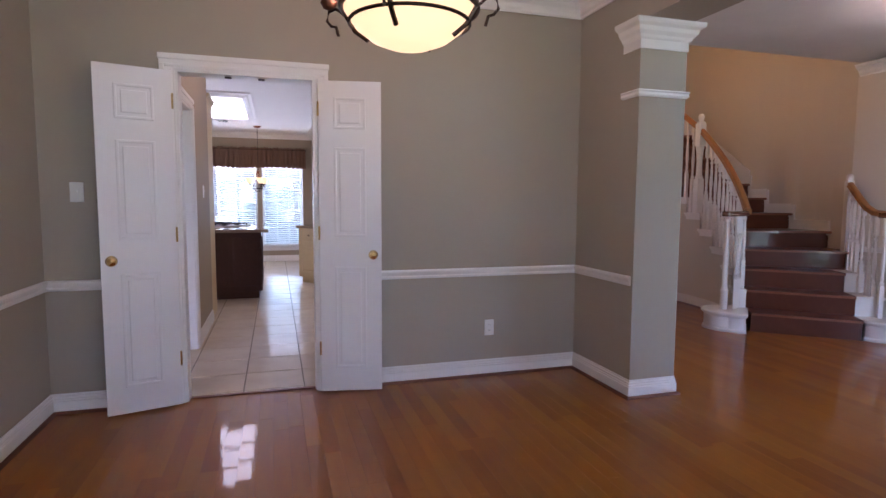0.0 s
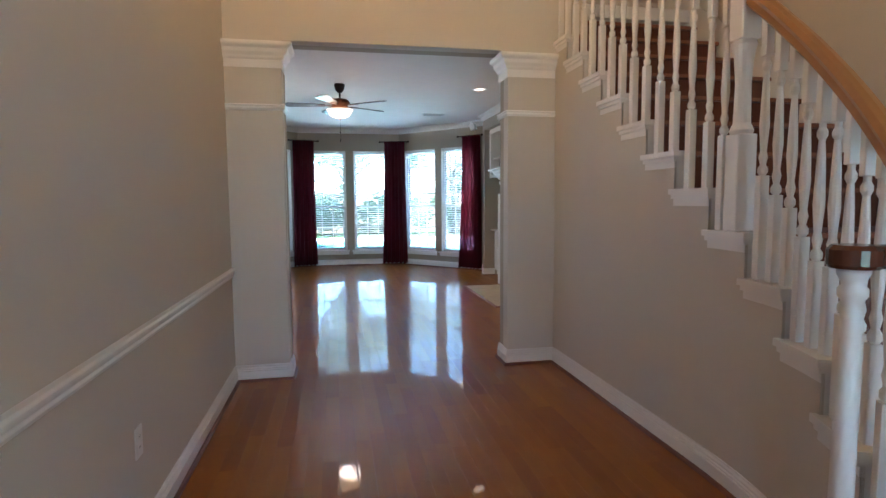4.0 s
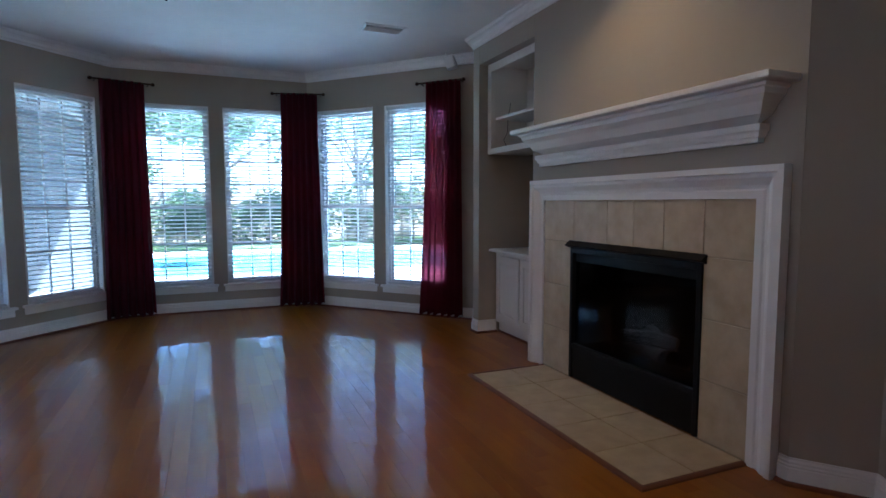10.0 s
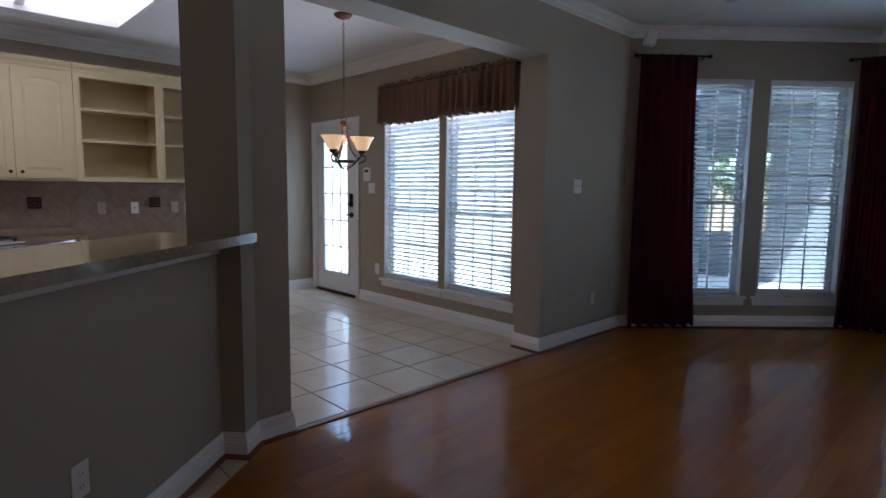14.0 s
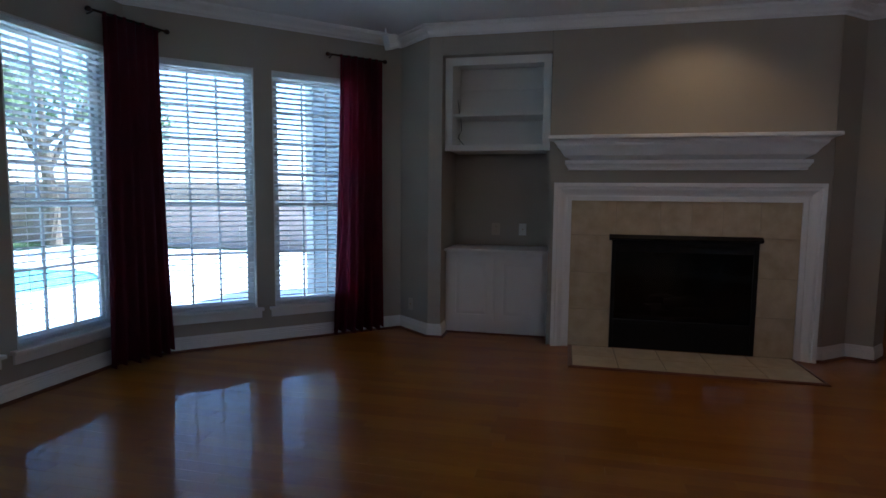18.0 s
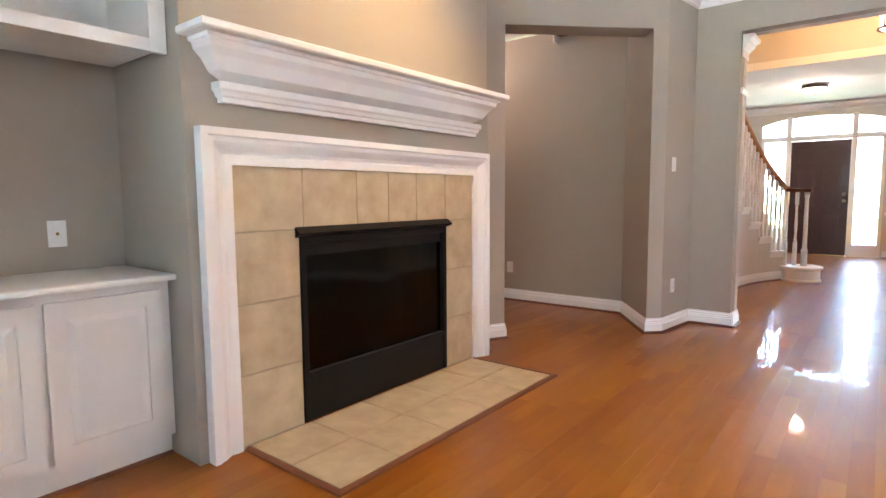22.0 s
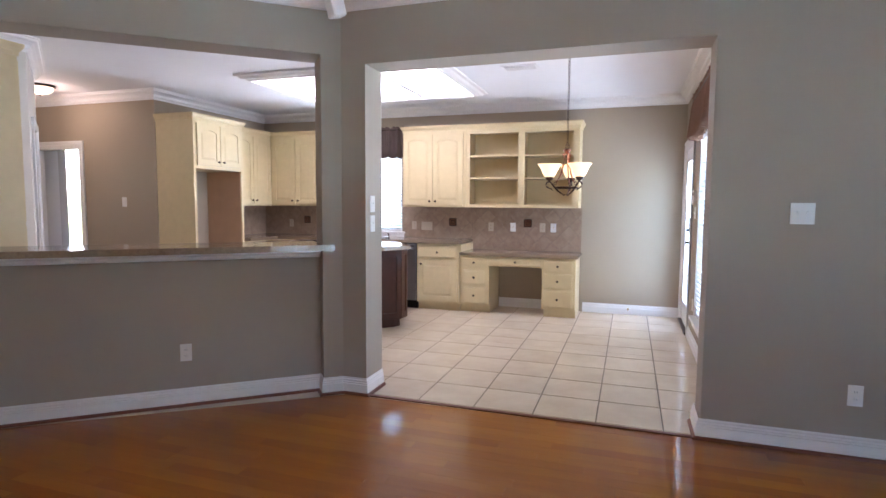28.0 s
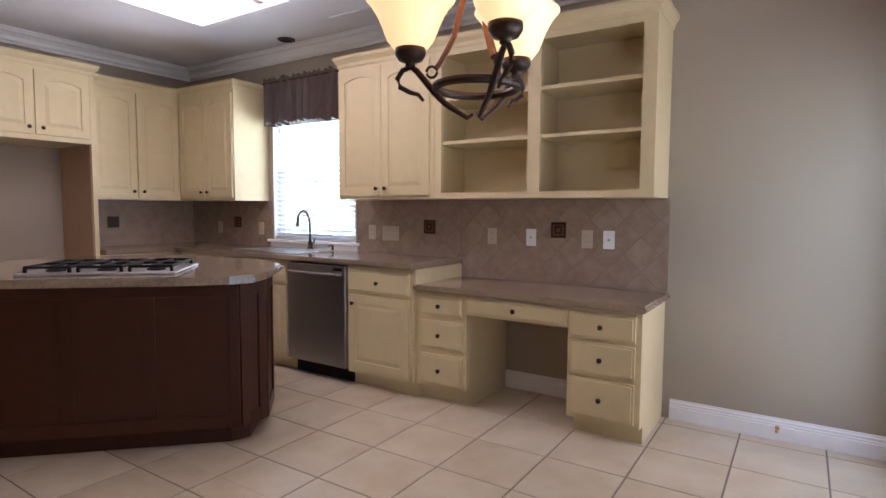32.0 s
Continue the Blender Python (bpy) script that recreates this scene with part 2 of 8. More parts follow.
def pieces_material(name, lo, hi, rough, spec=0.5, noise_scale=8.0, stretch=(1, 1, 1), bump=0.0, coat=0.0, mottled=0.35, coat_rough=0.09, uneven=0.0):
    """Planks or tiles: each piece its own shade, with streaks or mottling in it."""
    m = bpy.data.materials.new(name)
    m.use_nodes = True
    n, link = m.node_tree.nodes, m.node_tree.links.new
    b = n["Principled BSDF"]
    b.inputs["Coat Weight"].default_value = coat
    b.inputs["Coat Roughness"].default_value = coat_rough
    b.inputs["Specular IOR Level"].default_value = spec
    info, geo, co, mp = n.new("ShaderNodeObjectInfo"), n.new("ShaderNodeNewGeometry"), n.new("ShaderNodeNewGeometry"), n.new("ShaderNodeMapping")
    mp.inputs["Scale"].default_value = stretch
    link(co.outputs["Position"], mp.inputs["Vector"])
    off = n.new("ShaderNodeMath")
    off.operation = "ADD"
    link(info.outputs["Random"], off.inputs[0])
    link(geo.outputs["Random Per Island"], off.inputs[1])
    fr = n.new("ShaderNodeMath")
    fr.operation = "FRACT"
    link(off.outputs[0], fr.inputs[0])
    sep = n.new("ShaderNodeVectorMath")
    sep.operation = "ADD"
    link(mp.outputs[0], sep.inputs[0])
    mul = n.new("ShaderNodeMath")
    mul.operation = "MULTIPLY"
    mul.inputs[1].default_value = 37.0
    link(fr.outputs[0], mul.inputs[0])
    link(mul.outputs[0], sep.inputs[1])
    tx = n.new("ShaderNodeTexNoise")
    tx.inputs["Scale"].default_value, tx.inputs["Detail"].default_value = noise_scale, 6
    link(sep.outputs[0], tx.inputs["Vector"])
    fac = n.new("ShaderNodeMath")
    fac.operation = "MULTIPLY_ADD"
    fac.inputs[1].default_value = mottled
    wide = n.new("ShaderNodeMapRange")
    wide.inputs[1].default_value, wide.inputs[2].default_value = 0.3, 0.7
    link(tx.outputs[0], wide.inputs[0])
    link(wide.outputs[0], fac.inputs[0])
    sc = n.new("ShaderNodeMath")
    sc.operation = "MULTIPLY"
    sc.inputs[1].default_value = 1 - mottled
    link(fr.outputs[0], sc.inputs[0])
    link(sc.outputs[0], fac.inputs[2])
    mx = n.new("ShaderNodeMix")
    mx.data_type = "RGBA"
    mx.inputs[6].default_value, mx.inputs[7].default_value = (*lo, 1), (*hi, 1)
    link(fac.outputs[0], mx.inputs[0])
    link(mx.outputs[2], b.inputs["Base Color"])
    rr = n.new("ShaderNodeMapRange")
    rr.inputs[3].default_value, rr.inputs[4].default_value = rough * 0.8, rough * 1.3
    link(tx.outputs[0], rr.inputs[0])
    link(rr.outputs[0], b.inputs["Roughness"])
    if bump:
        bp, big = n.new("ShaderNodeBump"), n.new("ShaderNodeTexNoise")
        big.inputs["Scale"].default_value = 5.0
        link(sep.outputs[0], big.inputs["Vector"])
        bp.inputs["Strength"].default_value, bp.inputs["Distance"].default_value = bump, 0.004
        link(big.outputs[0], bp.inputs["Height"])
        link(bp.outputs[0], b.inputs["Normal"])
    if uneven:
        # each piece lies at its own slight slant, and its varnish is gently wavy
        dice, mid, tip, lean, unit = n.new("ShaderNodeTexWhiteNoise"), n.new("ShaderNodeVectorMath"), n.new("ShaderNodeVectorMath"), n.new("ShaderNodeVectorMath"), n.new("ShaderNodeVectorMath")
        dice.noise_dimensions = "1D"
        link(mul.outputs[0], dice.inputs["W"])
        mid.operation, tip.operation, lean.operation, unit.operation = "SUBTRACT", "SCALE", "ADD", "NORMALIZE"
        mid.inputs[1].default_value = (0.5, 0.5, 0.5)
        tip.inputs["Scale"].default_value = uneven
        link(dice.outputs["Color"], mid.inputs[0])
        link(mid.outputs[0], tip.inputs[0])
        link(tip.outputs[0], lean.inputs[0])
        wave, swell = n.new("ShaderNodeTexNoise"), n.new("ShaderNodeBump")
        wave.inputs["Scale"].default_value, wave.inputs["Detail"].default_value = 2.2, 3
        swell.inputs["Strength"].default_value, swell.inputs["Distance"].default_value = 0.25, 0.004
        link(sep.outputs[0], wave.inputs["Vector"])
        link(wave.outputs[0], swell.inputs["Height"])
        link(swell.outputs[0], lean.inputs[1])
        link(lean.outputs[0], unit.inputs[0])
        link(unit.outputs[0], b.inputs["Normal"])
        link(unit.outputs[0], b.inputs["Coat Normal"])
    return m


PLANK = pieces_material("floor_plank", (0.245, 0.069, 0.006), (0.385, 0.136, 0.0145), 0.36, spec=0.10, noise_scale=3.0, stretch=(7, 1, 7), coat=0.62, coat_rough=0.04, uneven=0.006)
TILE = pieces_material("floor_tile", (0.49, 0.375, 0.24), (0.65, 0.55, 0.40), 0.37, noise_scale=4.0, mottled=0.8, bump=0.06, coat=0.45, uneven=0.006)
HEARTH_TILE = pieces_material("hearth_tile", (0.42, 0.31, 0.18), (0.60, 0.49, 0.32), 0.40, noise_scale=9.0, mottled=0.75)
SPLASH_TILE = pieces_material("splash_tile", (0.24, 0.155, 0.10), (0.37, 0.27, 0.19), 0.45, noise_scale=12.0, mottled=0.7)



# ---- building helpers ----
def link_mesh(name, bm, mat, parent=None, smooth=False):
    me = bpy.data.meshes.new(name)
    bmesh.ops.recalc_face_normals(bm, faces=bm.faces)
    bm.to_mesh(me)
    bm.free()
    for m in (mat if isinstance(mat, (list, tuple)) else [mat]):
        me.materials.append(m)
    if smooth:
        for p in me.polygons:
            p.use_smooth = True
    ob = new(name, me)
    if parent:
        ob.parent = parent
    return ob


def part(name, bm, mat, parent, label="", smooth=False):
    ob = link_mesh(name, bm, mat, parent, smooth)
    return tagged(ob, label) if label else ob


def thing(name, m, label, category, group="", kind=""):
    ob = new(name)
    ob.empty_display_size = 0.1
    ob.matrix_basis = m if isinstance(m, Matrix) else pose(*m)
    return tagged(ob, label, category, group, kind)


def box(bm, x0, x1, y0, y1, z0, z1, bevel=0.0, mi=0):
    r = bmesh.ops.create_cube(bm, size=1.0)
    vs = r["verts"]
    bmesh.ops.scale(bm, vec=(abs(x1 - x0), abs(y1 - y0), abs(z1 - z0)), verts=vs)
    bmesh.ops.translate(bm, vec=((x0 + x1) / 2, (y0 + y1) / 2, (z0 + z1) / 2), verts=vs)
    if bevel:
        es = list({e for v in vs for e in v.link_edges})
        bmesh.ops.bevel(bm, geom=es, offset=bevel, segments=2, affect="EDGES", profile=0.5)
    elif mi:
        for f in {f for v in vs for f in v.link_faces}:
            f.material_index = mi
    return bm


def boxes(*dims, bevel=0.0):
    bm = bmesh.new()
    for d in dims:
        box(bm, *d, bevel=bevel)
    return bm


def sweep(path, profile, closed=False, bm=None):
    """A moulding swept along a floor line with mitred corners; profile: (distance to the left of the line, height)."""
    bm = bm or bmesh.new()
    pts = [Vector(p[:2]) for p in path]
    n = len(pts)
    rings = []
    for i, p in enumerate(pts):
        a = (p - pts[i - 1]).normalized() if (i or closed) else None
        b = (pts[(i + 1) % n] - p).normalized() if (i < n - 1 or closed) else None
        a, b = a or b, b or a
        na, nb = Vector((-a.y, a.x)), Vector((-b.y, b.x))
        mit = (na + nb) / max(0.2, 1 + na.dot(nb))
        rings.append([bm.verts.new((p.x + mit.x * d, p.y + mit.y * d, z)) for d, z in profile])
    k = len(profile)
    for i in range(n if closed else n - 1):
        r0, r1 = rings[i], rings[(i + 1) % n]
        for j in range(k):
            bm.faces.new((r0[j], r0[(j + 1) % k], r1[(j + 1) % k], r1[j]))
    if not closed:
        bm.faces.new(rings[0])
        bm.faces.new(rings[-1][::-1])
    return bm


def lathe(profile, seg=20, bm=None, at=(0, 0, 0)):
    """A turned solid from (radius, height) pairs."""
    bm = bm or bmesh.new()
    rings = []
    for r, z in profile:
        if r < 1e-5:
            rings.append([bm.verts.new((at[0], at[1], at[2] + z))])
        else:
            rings.append([bm.verts.new((at[0] + r * math.cos(2 * math.pi * k / seg), at[1] + r * math.sin(2 * math.pi * k / seg), at[2] + z)) for k in range(seg)])
    for a, b in zip(rings, rings[1:]):
        for k in range(seg):
            q = [a[k % len(a)], a[(k + 1) % len(a)], b[(k + 1) % len(b)], b[k % len(b)]]
            q = [v for i, v in enumerate(q) if v not in q[:i]]
            if len(q) > 2:
                bm.faces.new(q)
    for r in (rings[0], rings[-1]):
        if len(r) > 2:
            bm.faces.new(r)
    return bm


def tube(points, radius, seg=8, bm=None, cap=True):
    """A round bar along a line of points; radius may be a list."""
    bm = bm or bmesh.new()
    pts = [Vector(p) for p in points]
    rings = []
    up = Vector((0, 0, 1))
    for i, p in enumerate(pts):
        d = (pts[min(i + 1, len(pts) - 1)] - pts[max(i - 1, 0)]).normalized()
        s = d.cross(up)
        s = s.normalized() if s.length > 1e-3 else Vector((1, 0, 0))
        u = s.cross(d)
        r = radius[i] if isinstance(radius, (list, tuple)) else radius
        rings.append([bm.verts.new(p + r * (math.cos(2 * math.pi * k / seg) * s + math.sin(2 * math.pi * k / seg) * u)) for k in range(seg)])
    for a, b in zip(rings, rings[1:]):
        for k in range(seg):
            bm.faces.new((a[k], a[(k + 1) % seg], b[(k + 1) % seg], b[k]))
    if cap:
        bm.faces.new(rings[0])
        bm.faces.new(rings[-1][::-1])
    return bm


def prism(outline, z0, z1, bm=None):
    bm = bm or bmesh.new()
    lo, hi = [bm.verts.new((x, y, z0)) for x, y in outline], [bm.verts.new((x, y, z1)) for x, y in outline]
    bm.faces.new(lo[::-1])
    bm.faces.new(hi)
    for i in range(len(lo)):
        j = (i + 1) % len(lo)
        bm.faces.new((lo[i], lo[j], hi[j], hi[i]))
    return bm


def wall(name, p0, p1, thick, z0, z1, openings=(), inner=None, outer=None, label="", jamb=None):
    """A wall whose inner face runs from p0 to p1 with the room on its left; it thickens to the right. openings: (from, to, bottom, top)."""
    p0, p1 = Vector(p0), Vector(p1)
    d = (p1 - p0)
    length = d.length
    cuts = sorted({0.0, length, *(s for o in openings for s in o[:2])})
    bm = bmesh.new()
    for a, b in zip(cuts, cuts[1:]):
        mid = (a + b) / 2
        spans, low = [], z0
        for o in sorted((o for o in openings if o[0] < mid < o[1]), key=lambda o: o[2]):
            if o[2] > low:
                spans.append((low, o[2]))
            low = o[3]
        if low < z1:
            spans.append((low, z1))
        for lo, hi in spans:
            box(bm, a, b, -thick, 0, lo, hi)
    bmesh.ops.remove_doubles(bm, verts=bm.verts, dist=1e-5)
    for f in bm.faces:
        c = f.calc_center_median()
        f.material_index = 1 if f.normal.y < -0.5 and c.y < -thick + 1e-3 else 0
    ob = link_mesh(name, bm, [inner, outer or inner])
    ob.matrix_basis = Matrix.Translation((*p0, 0)) @ Matrix.Rotation(math.atan2(d.y, d.x), 4, "Z")
    return tagged(ob, label or "painted plaster wall", "wall", kind="structure")


BASE_PROFILE = [(0, 0), (0.016, 0), (0.016, 0.075), (0.011, 0.08), (0.014, 0.088), (0.009, 0.094), (0.011, 0.104), (0.005, 0.112), (0.005, 0.122), (0, 0.122)]
SHOE_PROFILE = [(0.016, 0), (0.034, 0), (0.032, 0.010), (0.024, 0.017), (0.016, 0.018)]
CROWN_PROFILE = [(0, -0.115), (0.012, -0.115), (0.014, -0.098), (0.03, -0.085), (0.038, -0.06), (0.062, -0.04), (0.084, -0.03), (0.088, -0.012), (0.10, -0.01), (0.10, 0), (0, 0)]
RAIL_PROFILE = [(0, 0), (0.012, 0), (0.016, 0.012), (0.012, 0.022), (0.022, 0.036), (0.028, 0.05), (0.022, 0.06), (0, 0.062)]


def baseboard(path, shoe=True, height=1.0):
    ob = link_mesh("baseboard", sweep(path, [(d, z * height) for d, z in BASE_PROFILE]), TRIM)
    tagged(ob, "white painted ridged wooden baseboard", "baseboard", kind="structure")
    if shoe:
        part("shoe_moulding", sweep(path, SHOE_PROFILE), SHOE, ob, "reddish wooden shoe moulding")
    return ob


def crown(path, z, k=1.0):
    ob = link_mesh("crown_trim", sweep(path, [(d * k, z + h * k) for d, h in CROWN_PROFILE]), TRIM)
    return tagged(ob, "white painted crown moulding below the ceiling", "crown moulding", kind="structure")


def chair_rail(path, z=0.745):
    ob = link_mesh("chair_rail_trim", sweep(path, [(d, z + h) for d, h in RAIL_PROFILE]), TRIM)
    return tagged(ob, "white painted chair rail moulding", "chair rail", kind="structure")


SHOE = material("shoe_wood", (0.16, 0.045, 0.016), 0.4, grain=0.2, scale=20)


def frame_of(p0, p1, s, z=0.0):
    """The pose of something set on the wall face p0 to p1 (room on the left) at s metres along: x runs along the wall, y out into the room."""
    p0, p1 = Vector(p0), Vector(p1)
    d = (p1 - p0).normalized()
    q = p0 + d * s
    return Matrix.Translation((q.x, q.y, z)) @ Matrix.Rotation(math.atan2(d.y, d.x), 4, "Z")



# ---- plan ----
CH = 2.75            # ceiling height
CL = 2.78            # living room ceiling
YE = -0.80           # entry wall
HALL_W, HALL_E = 1.92, 4.39
UP = 3.10            # upper floor
C0, RI, RO = Vector((2.00, 4.26)), 2.39, 3.63   # the winding stair's centre and radii
A, C = (1.94, 6.345), (0.392, 8.17)            # the breakfast bar's wall
E1, F1 = (4.40, 6.88), (5.33, 7.80)            # the wall with the side opening
BAY = [(5.52, 11.80), (3.98, 13.50), (1.94, 13.50), (0.392, 11.80)]
KX, KY0, KY1 = -3.38, 4.63, 10.72              # kitchen walls

# floors and ground
lot = bmesh.new()
prism([(-400, -400), (400, -400), (400, 400), (-400, 400)], -0.25, -0.16, lot)
GRASS = material("lawn", (0.075, 0.115, 0.03), 0.95, grain=0.5, scale=4, bump=0.6, bscale=60)
tagged(link_mesh("ground", lot, GRASS), "green garden lawn", "lawn", kind="structure")
slab = bmesh.new()
prism([(-3.6, -3.4), (8.7, -3.4), (8.7, 11.95), (5.75, 11.95), (4.15, 13.6), (1.85, 13.6), (0.3, 11.95), (-3.6, 10.95)], -0.14, -0.016, slab)
tagged(link_mesh("floor_slab", slab, GROUT), "grey subfloor under planks and tiles", "floor", kind="structure")


def ceiling(name, outline, z=CL, thick=0.1, label="white ceiling with a knocked-down plaster texture"):
    return tagged(link_mesh(name, prism(outline, z, z + thick), CEILING), label, "ceiling", kind="structure")


ceiling("ceiling_dining", [(-2.06, -3.1), (1.75, -3.1), (1.75, 2.25), (-2.06, 2.25)])
ceiling("ceiling_foyer", [(1.75, -0.95), (7.3, -0.95), (7.3, 2.9), (1.75, 2.9)])
ceiling("ceiling_living", [(0.30, 8.2), (1.65, 6.24), (4.62, 6.24), (4.64, 6.9), (5.5, 7.75), (5.62, 8.2), (5.90, 8.3), (5.90, 11.5), (5.66, 11.9), (4.05, 13.62), (1.88, 13.62), (0.30, 11.86)], CL, 0.08)
ceiling("ceiling_passage", [(4.63, 6.26), (8.7, 6.26), (8.7, 8.05), (5.64, 8.05), (5.52, 7.74), (4.65, 6.88)])
ceiling("ceiling_upper", [(1.7, 2.7), (5.9, 2.7), (5.9, 9.0), (1.7, 9.0)], 5.6)

# dining room
DIN_DOOR = (-1.20, -0.37)
wall("wall_dining_north", (1.575, 2.17), (-1.94, 2.17), 0.12, 0, CL, [(1.575 - DIN_DOOR[1], 1.575 - DIN_DOOR[0], 0, 2.08)], PAINT_TAUPE, PAINT_CREAM)
wall("wall_dining_west", (-1.94, 2.29), (-1.94, -3.0), 0.12, 0, CL, [], PAINT_TAUPE)
wall("wall_dining_south", (-1.94, -3.0), (1.575, -3.0), 0.12, 0, CL, [(1.2, 3.0, 0.45, 2.35)], PAINT_TAUPE)
wall("wall_dining_east", (1.575, -3.0), (1.575, YE + 0.02), 0.16, 0, CL, [], PAINT_TAUPE, PAINT_CREAM)
stub = link_mesh("wall_dining_stub", boxes((1.575, 1.92, 1.45, 2.29, 0, CL)), PAINT_TAUPE)
skin = link_mesh("wall_hall_end", boxes((1.9205, 1.9235, 1.451, 2.289, 0, CH)), PAINT_CREAM)
tagged(skin, "cream painted hall side of the wall end", "wall", kind="structure")
tagged(stub, "taupe painted wall end between dining room and hall", "wall", kind="structure")
beam = link_mesh("wall_dining_header", boxes((1.575, 1.915, YE, 1.45, 2.42, CL)), PAINT_TAUPE)
tagged(beam, "taupe painted header over the dining room opening", "wall", kind="structure")

# hall and foyer
wall("wall_hall_west", (HALL_W, 6.118), (HALL_W, 2.29), 0.12, 0, CL + 0.35, [], PAINT_CREAM)
wall("wall_hall_west_upper", (HALL_W, 6.10), (HALL_W, 2.9), 0.12, CL + 0.35, 5.6, [], PAINT_CREAM)
wall("wall_entry", (1.735, YE), (5.38, YE), 0.14, 0, CL, [(1.29, 3.18, 0, 2.12), (1.29, 3.18, 2.2, 2.55)], PAINT_CREAM)
wall("wall_foyer_east", (5.37, -0.15), (5.37, 2.92), 0.16, 0, CL, [(0.0, 1.76, 0, 2.42)], PAINT_CREAM)
wall("wall_study_front", (5.535, -0.15), (5.535, 1.61), 0.10, 0, 2.42, [(0.30, 1.60, 0, 2.06)], PAINT_CREAM)
wall("wall_foyer_east_front", (5.37, YE), (5.37, -0.15), 0.16, 0, CL, [], PAINT_CREAM)
wall("wall_study", (7.2, -0.9), (7.2, 3.0), 0.12, 0, CL, [], PAINT_CREAM)
wall("wall_study_north", (7.2, 2.0), (5.53, 2.0), 0.12, 0, CL, [], PAINT_CREAM)
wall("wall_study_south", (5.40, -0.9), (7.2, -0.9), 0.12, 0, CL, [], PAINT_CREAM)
drop = link_mesh("wall_foyer_drop", boxes((HALL_W, 5.62, 2.80, 2.9, CL + 0.1, 5.6)), PAINT_CREAM)
tagged(drop, "cream painted wall above the foyer ceiling", "wall", kind="structure")
# stairwell: outer wall bends with the stair, inner wall carries the treads
arc = [C0 + RO * Vector((math.cos(radians(a)), math.sin(radians(a)))) for a in (-21.7, -17, -13, -9, -4.5, 0)]
out_path = [Vector((5.37, 2.92))] + arc[1:] + [Vector((C0.x + RO, 9.0))]
bm = bmesh.new()
for p, q in zip(out_path, out_path[1:]):
    n_ = Vector((q.y - p.y, p.x - q.x)).normalized() * 0.12
    if q.y < 8:
        prism([p, p + n_, q + n_, q], 0, 5.6, bm)
    else:
        e = Vector((p.x, 6.24))
        prism([p, p + n_, e + n_, e], 0, 5.6, bm)
        prism([e, e + n_, q + n_, q], 2.95, 5.6, bm)
tagged(link_mesh("wall_stair_outer", bm, PAINT_CREAM), "cream painted curved stairwell wall", "wall", kind="structure")
wall("wall_hall_opening", (4.6, 6.118), (1.80, 6.118), 0.11, 0, UP - 0.02, [(0.618, 2.295, 0, 2.445)], PAINT_CREAM)
wall("wall_upper_north", (5.7, 8.0), (1.7, 8.0), 0.12, UP, 5.6, [], PAINT_CREAM)
wall("wall_upper_west", (1.80, 8.0), (1.80, 6.1), 0.12, UP, 5.6, [], PAINT_CREAM)
landing = link_mesh("floor_landing", boxes((1.75, 4.39, 6.12, 8.0, UP - 0.2, UP), (4.39, 5.62, 6.735, 8.0, UP - 0.2, UP)), PAINT_CREAM)
tagged(landing, "upper landing floor", "floor", kind="structure")

# living room
wall("wall_living_south", A, (4.33, 6.345), 0.114, 0, CL, [(0.37, 2.05, 0, 2.445)], PAINT_TAUPE, PAINT_CREAM)
pier = link_mesh("wall_side_pier", prism([(4.33, 6.345), (4.93, 6.345), (4.49, 6.97), (4.40, 6.88)], 0, CL), PAINT_TAUPE)
tagged(pier, "taupe painted wall pier beside the passage opening", "wall", kind="structure")
SIDE_L = (Vector(F1) - Vector(E1)).length
wall("wall_side_header", E1, F1, 0.24, 2.42, CL, [], PAINT_TAUPE)
BAR_L = (Vector(C) - Vector(A)).length
wall("wall_bar", C, A, 0.26, 0, CL, [(0.14, BAR_L - 0.16, 0, 2.39)], PAINT_TAUPE)
wall("wall_living_west", BAY[3], C, 0.262, 0, CL, [(1.26, 3.445, 0, 2.325)], PAINT_TAUPE)
wall("wall_chimney_breast", (5.215, 8.22), (5.215, 10.375), 0.335, 0, CL, [(0.52, 1.65, 0.0, 0.97)], PAINT_TAUPE)
fp_side = link_mesh("wall_fireplace_side", prism([(5.215, 8.217), (5.41, 7.97), (5.33, 7.80), (5.52, 7.64), (5.62, 7.9), (5.62, 8.217)], 0, CL), PAINT_TAUPE)
tagged(fp_side, "taupe painted wall end beside the fireplace", "wall", kind="structure")
niche_wall = link_mesh("wall_niche", boxes((5.845, 5.97, 8.22, 11.5, 0, CL), (5.215, 5.842, 10.378, 11.327, 2.522, CL), (5.553, 5.842, 8.22, 10.372, 0, CL)), PAINT_TAUPE)
tagged(niche_wall, "taupe painted recessed wall behind the built-in shelves", "wall", kind="structure")
ne = link_mesh("wall_niche_end", prism([(5.215, 11.33), (5.842, 11.33), (5.90, 11.70), (5.62, 11.92), (5.52, 11.80), (5.215, 11.45)], 0, CL), PAINT_TAUPE)
tagged(ne, "taupe painted wall between the built-in shelves and the bay", "wall", kind="structure")

